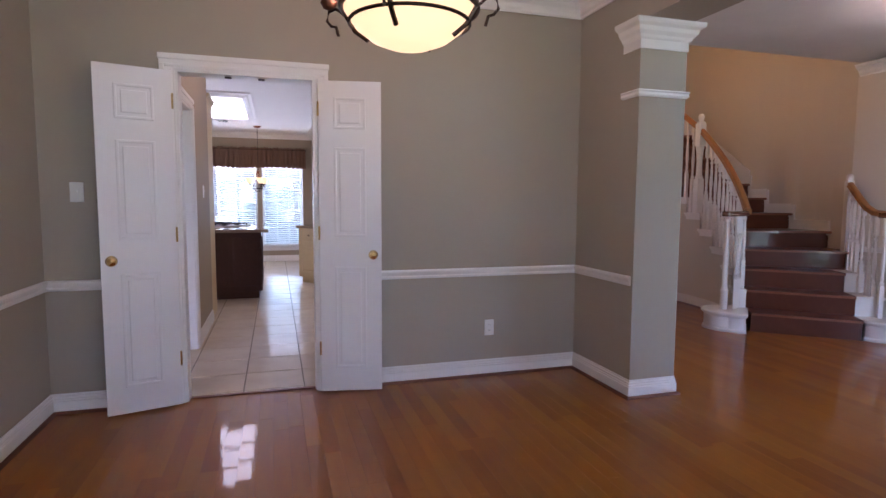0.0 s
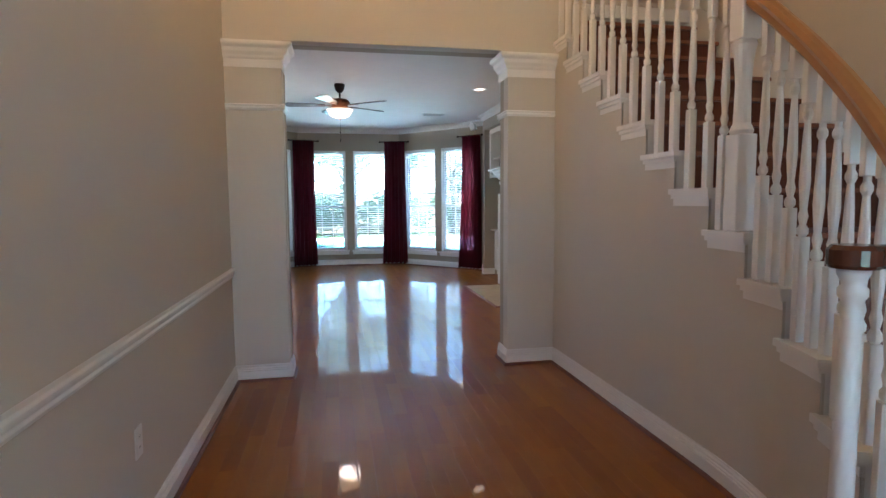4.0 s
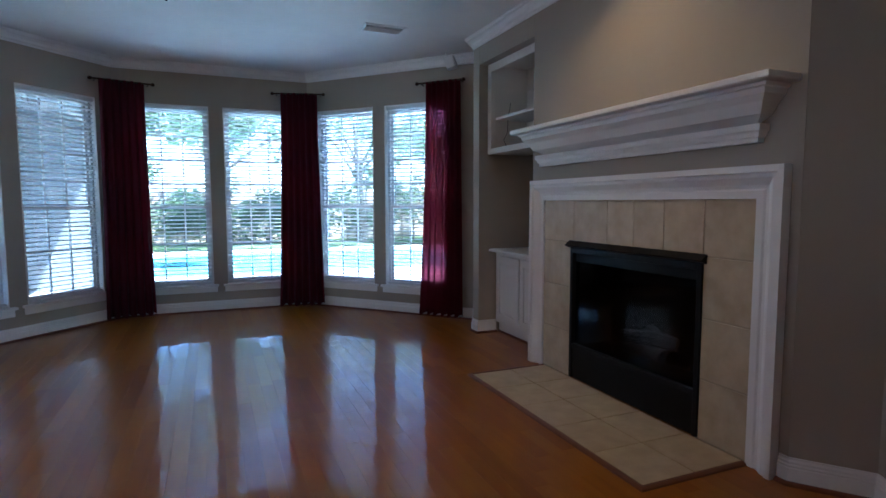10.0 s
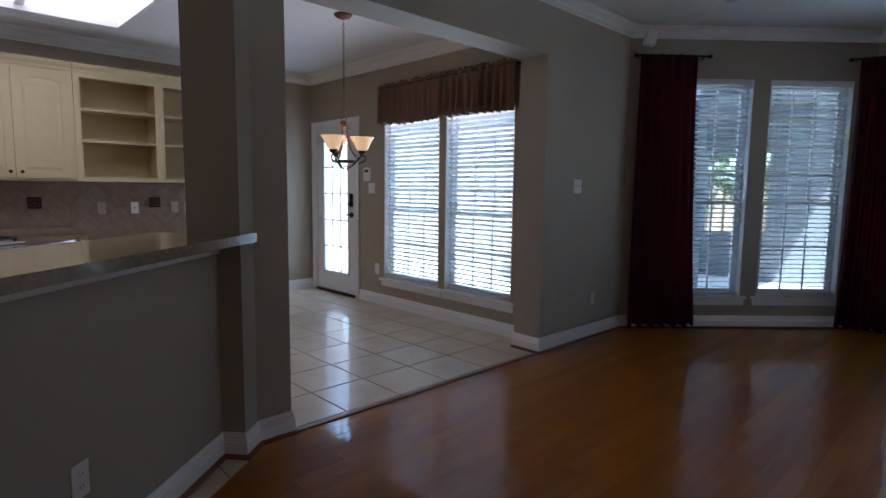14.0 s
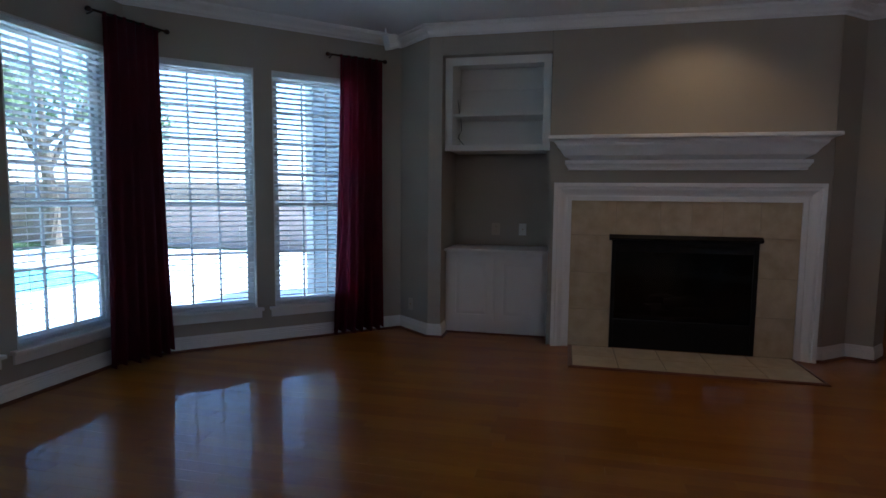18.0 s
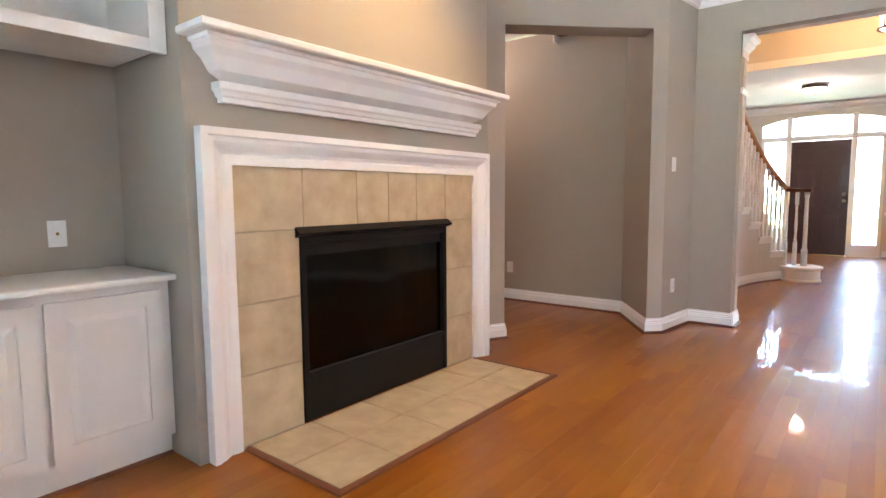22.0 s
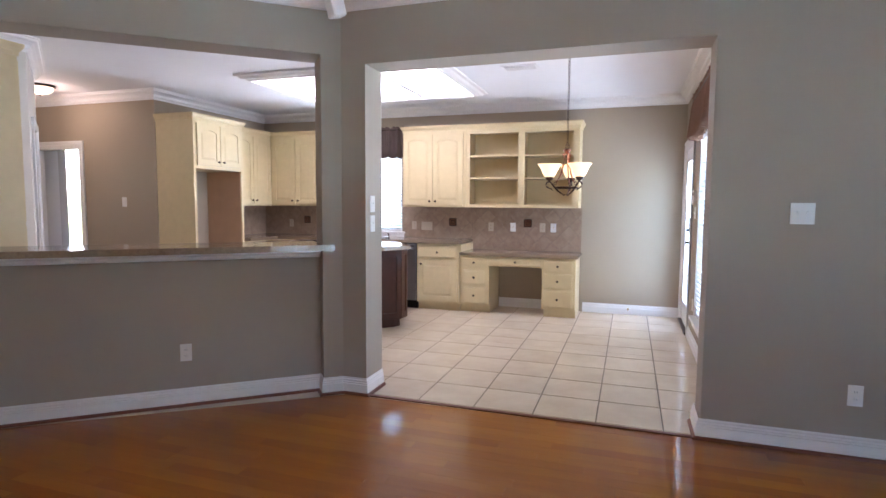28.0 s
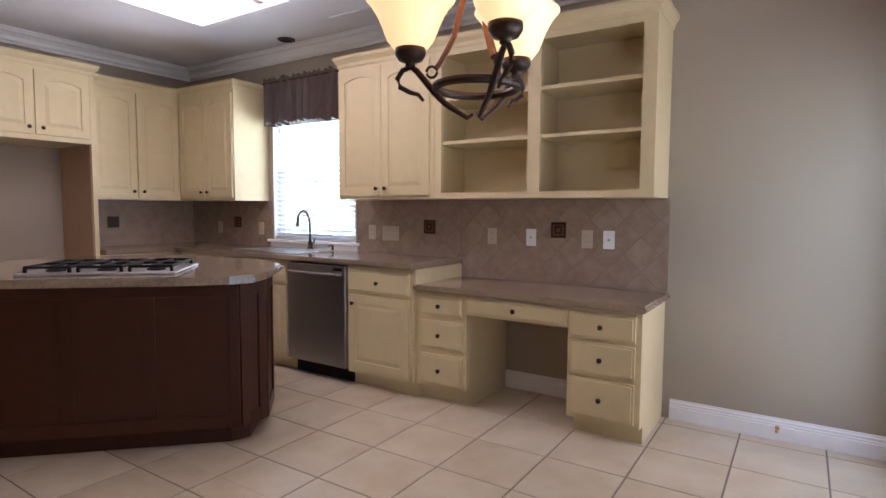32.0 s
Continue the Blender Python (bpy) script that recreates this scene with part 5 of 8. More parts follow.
# mantel shelf
mp_ = [(FX, 8.445), (FX - 0.004, 8.445), (FX - 0.004, 10.190), (FX, 10.190)]
mprof = [(0, 1.52), (0.028, 1.52), (0.028, 1.540), (0.036, 1.545), (0.040, 1.562), (0.048, 1.572), (0.048, 1.600), (0.056, 1.640), (0.080, 1.690), (0.104, 1.718), (0.108, 1.742), (0.118, 1.746), (0.122, 1.760), (0.150, 1.764), (0.156, 1.770), (0.156, 1.790), (0.150, 1.797), (0, 1.797)]
mprof = [(d * 1.27, z) for d, z in mprof]
mantel = thing("mantel_shelf", pose(0, 0, 0), "white crown-moulded mantel shelf above the fireplace", "mantel")
part("bed_moulding", sweep(mp_, [q for q in mprof if q[1] <= 1.600] + [(0, 1.600)]), TRIM, mantel)
part("cornice", sweep(mp_, [(0, 1.6005)] + [q for q in mprof if 1.600 < q[1] <= 1.760] + [(0, 1.760)]), TRIM, mantel)
part("shelf_board", sweep(mp_, [(0, 1.7605)] + [q for q in mprof if q[1] > 1.760]), TRIM, mantel)
# hearth
hearth = thing("hearth", pose(0, 0, 0), "low hearth of beige tiles with a thin wooden edge", "hearth")
hx = [4.590, 4.895, 5.198]
hy = [8.435, 8.778, 9.121, 9.464, 9.807, 10.150]
part("tile_bed", boxes((4.585, 5.20, 8.43, 10.155, 0.0005, 0.008)), GROUT, hearth)
for a, b in zip(hx, hx[1:]):
    for c, d in zip(hy, hy[1:]):
        part("tile", boxes((a + 0.003, b - 0.003, c + 0.003, d - 0.003, 0.004, 0.013), bevel=0.002), HEARTH_TILE, hearth)
part("edge", sweep([(5.19, 10.155), (4.585, 10.155), (4.585, 8.43), (5.19, 8.43)], [(-0.026, 0.0005), (-0.024, 0.010), (-0.012, 0.016), (0, 0.016), (0, 0.0005)]), SHOE, hearth, "reddish-brown wooden edge strip")


# ---- cabinet doors ----
def cab_door(w, h, arch=0.0, stile=0.06, t=0.019):
    """A raised-panel cabinet door; x across, y out, z up. arch: rise of the cathedral top."""
    bm = boxes((0, w, 0, t - 0.008, 0, h))
    xs = np.linspace(stile, w - stile, 11)
    n = len(xs)

    def top_z(x, extra=0.0):
        u = (x - w / 2) / (w / 2 - stile)
        return h - stile - arch + arch * (1 - u * u) ** 0.8 - extra if abs(u) < 1 else h - stile - arch - extra

    for d in ((0, stile, t - 0.0085, t, 0, h), (w - stile, w, t - 0.0085, t, 0, h), (stile, w - stile, t - 0.0085, t, 0, stile)):
        box(bm, *d)
    lo0, lo1 = [bm.verts.new((x, t - 0.0085, top_z(x))) for x in xs], [bm.verts.new((x, t, top_z(x))) for x in xs]
    hi0, hi1 = [bm.verts.new((x, t - 0.0085, h)) for x in xs], [bm.verts.new((x, t, h)) for x in xs]
    for i in range(n - 1):
        bm.faces.new((lo1[i], lo1[i + 1], hi1[i + 1], hi1[i]))
        bm.faces.new((lo0[i], lo0[i + 1], lo1[i + 1], lo1[i]))
        bm.faces.new((hi0[i], hi0[i + 1], hi1[i + 1], hi1[i]))
    rings = []
    slab_, bm = bm, bmesh.new()
    for g, y in ((0.008, t - 0.0078), (0.034, t - 0.0008), (0.036, t - 0.0008)):
        px_ = np.linspace(stile + g, w - stile - g, 11)
        ring = [bm.verts.new((stile + g, y, stile + g)), bm.verts.new((w - stile - g, y, stile + g))]
        ring += [bm.verts.new((x, y, top_z(stile + (x - stile - g) * (w - 2 * stile) / (w - 2 * stile - 2 * g), g))) for x in px_[::-1]]
        rings.append(ring)
    for a, b in zip(rings, rings[1:]):
        for i in range(len(a)):
            bm.faces.new((a[i], a[(i + 1) % len(a)], b[(i + 1) % len(a)], b[i]))
    bm.faces.new(rings[-1])
    return slab_, bm


def hang_door(parent, mat, w, h, arch=0.0, at=(0, 0, 0), turn=None):
    """The door's frame, with its raised panel as a piece of its own."""
    frame_bm, panel_bm = cab_door(w, h, arch)
    d = part("door", frame_bm, mat, parent)
    d.location = at
    part("raised_panel", panel_bm, mat, d)
    return d


def drawer_front(w, h, t=0.019):
    bm = boxes((0, w, 0, t - 0.006, 0, h))
    box(bm, 0.012, w - 0.012, t - 0.007, t, 0.012, h - 0.012, bevel=0.004)
    return bm


KNOB = [(0.007, 0), (0.005, 0.008), (0.008, 0.013), (0.0145, 0.018), (0.0145, 0.023), (0.008, 0.028), (0, 0.029)]


def cab_knob(parent, x, y, z):
    if "cab" not in BALUSTER_MESHES:
        ob = part("knob", lathe(KNOB, 12), BRONZE, parent, "small dark bronze knob", smooth=True)
        BALUSTER_MESHES["cab"] = ob.data
    else:
        ob = tagged(new("knob", BALUSTER_MESHES["cab"]), "small dark bronze knob")
        ob.parent = parent
    ob.matrix_basis = pose(x, y, z, -90)
    return ob


# ---- built-in beside the fireplace ----
NY0, NY1 = 10.38, 11.325
NM = frame_of((5.30, NY0), (5.30, NY1), 0)
NW_ = NY1 - NY0
NB = frame_of((5.40, NY0), (5.40, NY1), 0)
base = thing("niche_cabinet", NB, "white built-in cupboard with two raised-panel doors in the wall niche", "cabinet")
part("body", boxes((0.004, NW_ - 0.004, -0.435, 0, 0.10, 0.785)), WHITE_CAB, base)
part("toe_kick", boxes((0.006, NW_ - 0.006, -0.43, -0.035, 0, 0.10)), WHITE_CAB, base)
part("shoe_strip", boxes((0.006, NW_ - 0.006, -0.0345, -0.022, 0, 0.018), bevel=0.003), SHOE, base, "reddish wooden shoe strip")
for x0 in (0.045, NW_ / 2 + 0.012):
    dr = hang_door(base, WHITE_CAB, NW_ / 2 - 0.057, 0.61)
    dr.location = (x0, 0.001, 0.135)
ct = boxes((0.003, NW_ - 0.003, -0.44, 0.085, 0.786, 0.812), bevel=0.008)
ctop = link_mesh("cabinet_top", ct, WHITE_CAB)
ctop.matrix_basis = NB
tagged(ctop, "white painted worktop on the niche cupboard", "worktop")
shelf = thing("wall_shelf", NM, "white open shelf unit built into the wall niche", "shelf unit")
H0, H1 = 1.70, 2.52
part("frame", boxes((0.004, 0.07, -0.03, 0.0, H0, H1), (NW_ - 0.07, NW_ - 0.004, -0.03, 0, H0, H1), (0.07, NW_ - 0.07, -0.03, 0, H0, H0 + 0.05), (0.07, NW_ - 0.07, -0.03, 0, H1 - 0.07, H1), bevel=0.002), WHITE_CAB, shelf)
for nm_, bx_ in (("side_panel", (0.05, 0.07, -0.384, -0.03, H0, H1)), ("side_panel", (NW_ - 0.07, NW_ - 0.05, -0.384, -0.03, H0, H1)), ("back_panel", (0.05, NW_ - 0.05, -0.40, -0.385, H0, H1)), ("bottom_board", (0.071, NW_ - 0.071, -0.384, -0.03, H0, H0 + 0.03)), ("top_board", (0.071, NW_ - 0.071, -0.384, -0.03, H1 - 0.02, H1)), ("cleat", (0.071, NW_ - 0.071, -0.384, -0.37, 2.30, 2.34))):
    part(nm_, boxes(bx_, bevel=0.002), WHITE_CAB, shelf)
part("shelf_board", boxes((0.07, NW_ - 0.07, -0.385, -0.05, 2.012, 2.037), bevel=0.003), WHITE_CAB, shelf)
wr = tube([(NW_ - 0.08, -0.2, 2.18), (NW_ - 0.095, -0.18, 2.10), (NW_ - 0.11, -0.15, 2.04)], 0.003, 6)
w_ = link_mesh("speaker_wire", wr, BLACK)
w_.matrix_basis = NM
tagged(w_, "thin dark loose speaker wire on the shelf", "wire")
wr = tube([(NW_ - 0.12, -0.15, 2.008), (NW_ - 0.13, -0.14, 1.90), (NW_ - 0.10, -0.12, 1.83), (NW_ - 0.15, -0.12, 1.77), (NW_ - 0.19, -0.13, 1.736)], 0.003, 6)
w_ = link_mesh("speaker_wire", wr, BLACK)
w_.matrix_basis = NM
tagged(w_, "thin dark loose speaker wire under the shelf", "wire")

# ---- breakfast bar ----
BM = frame_of(C, A, 0)
knee = link_mesh("wall_bar_low", boxes((0.14, BAR_L - 0.16, -0.255, -REC, 0, 1.03)), PAINT_TAUPE)
knee.matrix_basis = BM
tagged(knee, "taupe painted low wall under the breakfast bar", "wall", kind="structure")
tr = link_mesh("bar_trim", sweep([(0.14, -REC), (BAR_L - 0.16, -REC)], [(0, 0.985), (0.014, 0.99), (0.02, 1.012), (0.034, 1.02), (0.034, 1.038), (0, 1.038)]), TRIM)
tr.matrix_basis = BM
tagged(tr, "white trim under the bar top", "trim", kind="structure")
slab_bm = boxes((0.142, BAR_L - 0.162, -0.42, -0.02, 1.040, 1.082), (0.06, BAR_L - 0.08, 0.003, 0.045, 1.040, 1.082), (0.142, BAR_L - 0.162, -0.021, 0.004, 1.040, 1.082), bevel=0.0)
bt = link_mesh("breakfast_bar", slab_bm, GRANITE)
bt.matrix_basis = BM
tagged(bt, "brown granite bar top in the wall opening", "worktop")


# ---- curtains ----
def curtain(p, q, pb, qb, top=2.50, foot=0.05, folds=7, seed=0):
    """A gathered cloth from p to q at the top and pb to qb at the foot; a closed thin sheet."""
    rnd = random.Random(seed)
    p, q, pb, qb = (Vector(v) for v in (p, q, pb, qb))
    n_ = Vector((q.y - p.y, p.x - q.x)).normalized()
    nu, nv = folds * 8, 14
    ph = [rnd.uniform(-0.5, 0.5) for _ in range(4)]
    bm = bmesh.new()
    grid = {}
    for side in (0, 1):
        for j in range(nv + 1):
            v = j / nv
            for i in range(nu + 1):
                u = i / nu
                a, b = p.lerp(pb, v ** 1.5), q.lerp(qb, v ** 1.5)
                base_ = a.lerp(b, u)
                amp = 0.018 + 0.022 * v
                w = math.sin(2 * math.pi * folds * u + ph[0] + 0.5 * math.sin(3 * v + ph[1])) + 0.35 * math.sin(2 * math.pi * (folds * 0.43) * u + ph[2] + v)
                off = n_ * (amp * w + (0.004 if side else 0))
                z = top + (foot - top) * v + (0.012 * math.sin(2 * math.pi * folds * u + ph[3]) if j == nv else 0)
                grid[side, i, j] = bm.verts.new((base_.x + off.x, base_.y + off.y, z))
    for side in (0, 1):
        for j in range(nv):
            for i in range(nu):
                f = [grid[side, i, j], grid[side, i + 1, j], grid[side, i + 1, j + 1], grid[side, i, j + 1]]
                bm.faces.new(f if side else f[::-1])
    for j in range(nv):
        for i in (0, nu):
            bm.faces.new((grid[0, i, j], grid[1, i, j], grid[1, i, j + 1], grid[0, i, j + 1]))
    for i in range(nu):
        for j in (0, nv):
            bm.faces.new((grid[0, i, j], grid[1, i, j], grid[1, i + 1, j], grid[0, i + 1, j]))
    return bm


def hung_curtain(p, q, pb, qb, r0, r1, seed, label, cloth=CURTAIN):
    rod = thing("curtain_rod", pose(0, 0, 0), "short dark bronze curtain rod with knob ends on the bay wall", "curtain rod", "curtain rods in the bay")
    zr = 2.515
    part("rod", tube([(*r0, zr), (*r1, zr)], 0.009, 10), BRONZE, rod)
    d = (Vector(r1) - Vector(r0)).normalized()
    for c, s in ((Vector(r0), -1), (Vector(r1), 1)):
        part("finial", lathe([(0, 0), (0.017, 0.006), (0.022, 0.02), (0.014, 0.034), (0, 0.04)], 12, at=(c.x + d.x * 0.01 * s, c.y + d.y * 0.01 * s, zr - 0.02)), BRONZE, rod, smooth=True)
        nrm = Vector((-d.y, d.x))
        part("bracket", tube([(c.x - d.x * 0.03 * s, c.y - d.y * 0.03 * s, zr), (c.x - d.x * 0.03 * s - nrm.x * 0.085, c.y - d.y * 0.03 * s - nrm.y * 0.085, zr - 0.01)], 0.006, 6), BRONZE, rod)
    ob = link_mesh("curtain", curtain(p, q, pb, qb, 2.525, 0.04, 6, seed), cloth, smooth=True)
    tagged(ob, label, "curtain", "burgundy curtains in the bay")


def along(p, q, s, out):
    p, q = Vector(p), Vector(q)
    d = (q - p).normalized()
    v = p + d * s + Vector((-d.y, d.x)) * out
    return (v.x, v.y)


NWp = (BAY[2], BAY[3])
NEp = (BAY[0], BAY[1])
hung_curtain(along(*NWp, 1.72, 0.09), along(*NWp, 2.24, 0.09), along(*NWp, 1.62, 0.10), along(*NWp, 2.26, 0.10), along(*NWp, 1.62, 0.09), along(*NWp, 2.27, 0.09), 1, "dark burgundy curtain hanging to the floor by the kitchen")
hung_curtain((2.26, 13.38), (1.86, 13.27), (2.29, 13.37), (1.83, 13.25), (2.33, 13.40), (1.80, 13.25), 2, "dark burgundy curtain over the bay's corner")
hung_curtain((4.06, 13.27), (3.66, 13.38), (4.10, 13.24), (3.60, 13.38), (4.12, 13.25), (3.58, 13.40), 3, "dark burgundy curtain over the bay's corner")
hung_curtain(along(*NEp, 0.24, 0.09), along(*NEp, 0.64, 0.09), along(*NEp, 0.22, 0.10), along(*NEp, 0.72, 0.10), along(*NEp, 0.22, 0.09), along(*NEp, 0.74, 0.09), 4, "sheer burgundy curtain hanging by the niche side of the bay", SHEER)


# ---- ceiling fan ----
BLADE = material("fan_blade_walnut", (0.055, 0.026, 0.016), 0.35, grain=0.4, scale=20, coat=0.15)
FROST = glow("frosted_lamp_glass", (1.0, 0.74, 0.43), 0.11)
fan = thing("ceiling_fan", pose(2.743, 9.18, 0), "bronze ceiling fan with five dark blades and a lit frosted bowl", "ceiling fan")
part("canopy", lathe([(0.065, 2.779), (0.066, 2.76), (0.055, 2.71), (0.03, 2.675), (0.014, 2.67)], 24), BRONZE, fan, smooth=True)
part("downrod", lathe([(0.012, 2.672), (0.012, 2.60)], 12), BRONZE, fan)
part("motor", lathe([(0.012, 2.605), (0.05, 2.60), (0.10, 2.585), (0.125, 2.56), (0.125, 2.535), (0.105, 2.525), (0.11, 2.50), (0.095, 2.485), (0.06, 2.478), (0, 2.478)], 28), COPPER, fan, smooth=True)
part("fitter", lathe([(0.05, 2.48), (0.085, 2.472), (0.085, 2.455), (0.06, 2.445)], 24), COPPER, fan, smooth=True)
part("bowl", lathe([(0.168, 2.462), (0.165, 2.455), (0.150, 2.44), (0.135, 2.41), (0.11, 2.385), (0.07, 2.368), (0.02, 2.360), (0, 2.360)], 28), FROST, fan, "lit frosted glass bowl", smooth=True)
part("finial", lathe([(0.0, 2.338), (0.006, 2.342), (0.018, 2.352), (0.022, 2.364), (0, 2.366)], 14), COPPER, fan, smooth=True)
bl = bmesh.new()
pts = [(0.185, -0.045), (0.30, -0.058), (0.62, -0.072), (0.655, -0.062), (0.665, -0.03), (0.665, 0.03), (0.655, 0.062), (0.62, 0.072), (0.30, 0.058), (0.185, 0.045)]
prism(pts, -0.004, 0.004, bl)
arm = boxes((0.09, 0.20, -0.016, 0.016, -0.010, -0.003), bevel=0.003)
box(arm, 0.18, 0.26, -0.035, 0.035, -0.009, -0.003, bevel=0.003)
first_b, first_a = None, None
for i in range(5):
    if i == 0:
        b_ob = part("blade", bl, BLADE, fan)
        a_ob = part("blade_arm", arm, COPPER, fan, "copper-bronze blade arm")
        first_b, first_a = b_ob.data, a_ob.data
    else:
        b_ob, a_ob = new("blade", first_b), tagged(new("blade_arm", first_a), "copper-bronze blade arm")
        b_ob.parent = a_ob.parent = fan
    m_ = pose(0, 0, 2.515, 0, 0, -38 + 72 * i) @ pose(0, 0, 0, 9, 0, 0)
    b_ob.matrix_basis = a_ob.matrix_basis = m_
ch = tube([(0.0, 0.0, 2.34), (0.0, 0.0, 2.20)], 0.0018, 5)
tube([(0.004, 0.0, 2.17), (0.004, 0.0, 2.09)], 0.0018, 5, ch)
lathe([(0.0, 2.168), (0.006, 2.172), (0.006, 2.20), (0, 2.204)], 8, ch)
lathe([(0.0, 2.062), (0.006, 2.066), (0.006, 2.094), (0, 2.098)], 8, ch)
part("pull_chain", ch, BLACK, fan, "thin pull chain with dark end knobs")
lamp("fan_lamp", "POINT", pose(2.743, 9.18, 2.30), 14, (1.0, 0.82, 0.62), 0.13)


# ---- small fixtures ----
def ceiling_vent(x, y, z, w=0.38, d=0.22, turn=0.0):
    v = thing("ceiling_vent", pose(x, y, z, 0, 0, turn), "white slatted air vent in the ceiling", "vent", "ceiling vents")
    part("frame", boxes((-w / 2, w / 2, -d / 2, -d / 2 + 0.025, -0.010, -0.0005), (-w / 2, w / 2, d / 2 - 0.025, d / 2, -0.010, -0.0005), (-w / 2, -w / 2 + 0.025, -d / 2, d / 2, -0.0098, -0.0005), (w / 2 - 0.025, w / 2, -d / 2, d / 2, -0.0098, -0.0005), bevel=0.002), PLATE, v)
    part("backing", boxes((-w / 2 + 0.02, w / 2 - 0.02, -d / 2 + 0.02, d / 2 - 0.02, -0.002, -0.0006)), BLACK, v)
    n = 7
    first = None
    for i in range(n):
        y_ = -d / 2 + 0.035 + (d - 0.07) * i / (n - 1)
        if first is None:
            ob = part("slat", boxes((-w / 2 + 0.026, w / 2 - 0.026, -0.006, 0.006, -0.001, 0.0008)), PLATE, v)
            first = ob.data
        else:
            ob = new("slat", first)
            ob.parent = v
        ob.matrix_basis = pose(0, y_, -0.006, 35 if y_ < 0 else -35)
    return v


ceiling_vent(1.41, 11.60, CL)
ceiling_vent(4.33, 11.45, CL)
ceiling_vent(-1.50, 9.06, KC, 0.34, 0.22, 90)


def can_light(x, y, z, lit=True, r=0.075):
    c = thing("can_light", pose(x, y, z), "round recessed ceiling light, " + ("lit" if lit else "off"), "ceiling light")
    part("rim", lathe([(r * 0.78, -0.0006), (r * 0.8, -0.008), (r, -0.010), (r + 0.012, -0.006), (r + 0.014, -0.0006)], 24), PLATE if lit else BRONZE, c, smooth=True)
    part("lamp_face", lathe([(0, -0.003), (r * 0.78, -0.003), (r * 0.78, -0.0008), (0, -0.0008)], 20), WARM_GLOW if lit else BLACK, c, "glowing lamp face" if lit else "dark lamp face")
    return c


WARM_GLOW = glow("warm_lamp", (1.0, 0.83, 0.60), 0.4)
can_light(4.57, 9.22, CL)
lamp("can_lamp", "SPOT", look((4.57, 9.22, 2.765), (5.06, 9.24, 0.6)), 42, (1.0, 0.72, 0.32), 0.06, spot=125)
can_light(-3.18, 6.45, KC, False, 0.06)


def corner_speaker(x, y, z, aim):
    s = thing("corner_speaker", pose(x, y, z, 0, 0, aim), "small white loudspeaker on a bracket under the ceiling", "loudspeaker", "corner loudspeakers")
    part("cabinet", boxes((-0.05, 0.05, -0.045, 0.05, -0.07, 0.05), bevel=0.012), PLATE, s).rotation_euler = (radians(-16), 0, 0)
    part("grille", lathe([(0, 0), (0.036, 0.0), (0.036, 0.004), (0, 0.006)], 16), BLIND, s).matrix_basis = pose(0, -0.052, -0.02, 74)
    part("bracket", tube([(0, 0.03, 0.04), (0, 0.05, 0.075), (0, 0.05, 0.098)], 0.008, 8), PLATE, s)


corner_speaker(0.60, 11.75, 2.645, -50)
corner_speaker(5.12, 11.78, 2.645, 50)
corner_speaker(0.62, 8.26, 2.645, -125)
corner_speaker(5.14, 7.86, 2.645, 130)


def plate(m, kind="outlet", mat=None, w=0.072, h=0.116, gang=1):
    """A wall plate: m is a pose on the wall face at the plate's middle height."""
    mat = mat or PLATE
    names = {"outlet": ("wall_outlet", "white wall outlet plate with two sockets", "outlet"), "switch": ("light_switch", "white light switch plate", "light switch"), "jack": ("wall_jack", "white wall plate with a round jack", "wall jack")}
    nm, lb, cat = names[kind]
    if mat is PLATE_TAN:
        lb = lb.replace("white", "tan")
    p = thing(nm, m, lb, cat)
    w = w * gang if gang == 1 else w + 0.046 * (gang - 1)
    part("plate", boxes((-w / 2, w / 2, 0.0005, 0.006, -h / 2, h / 2), bevel=0.002), mat, p)
    for g in range(gang):
        x = (g - (gang - 1) / 2) * 0.046
        if kind == "outlet":
            for z in (-0.02, 0.02):
                so = part("socket", boxes((x - 0.014, x + 0.014, 0.005, 0.0075, z - 0.014, z + 0.014), bevel=0.002), mat, p)
                part("slot", boxes((x - 0.007, x - 0.005, 0.007, 0.0079, z - 0.004, z + 0.006), (x + 0.005, x + 0.007, 0.007, 0.0079, z - 0.004, z + 0.006)), BLACK, so)
        elif kind == "switch":
            part("toggle", boxes((x - 0.005, x + 0.005, 0.005, 0.016, -0.002, 0.012), bevel=0.002), mat, p)
        else:
            part("jack", lathe([(0.007, 0), (0.007, 0.004), (0, 0.004)], 10), BRASS, p).matrix_basis = pose(x, 0.005, 0, -90)
    return p


def on(p0, p1, x, y, z):
    p0_, p1_ = Vector(p0), Vector(p1)
    d = (p1_ - p0_).normalized()
    return frame_of(p0, p1, (Vector((x, y)) - p0_).dot(d), z)


PN = ((1.575, 2.17), (-1.94, 2.17))
plate(on(*PN, 0.867, 2.17, 0.36), "outlet")
plate(on(*PN, -1.75, 2.17, 1.33), "switch")
plate(BM @ pose(1.04, -REC, 0.365), "outlet")
LW = (BAY[3], C)
plate(on(*LW, 0.392, 11.0, 1.335), "switch", gang=2)
plate(on(*LW, 0.392, 11.30, 0.35), "outlet")
JB = ((0.13, 8.355), (0.392, 8.355))
plate(on(*JB, 0.29, 8.355, 1.37), "switch")
plate(on(*JB, 0.29, 8.355, 1.23), "switch")
SP = ((4.33, 6.345), (4.40, 6.88))
plate(on(*SP, 4.38, 6.73, 1.375), "switch")
plate(on(*SP, 4.37, 6.69, 0.37), "outlet")
PS = ((4.67, 6.345), (7.2, 6.345))
plate(on(*PS, 6.17, 6.345, 0.36), "outlet")
ob = thing("thermostat", on(*PS, 6.62, 6.345, 1.58), "small white wall thermostat with a dark display", "thermostat")
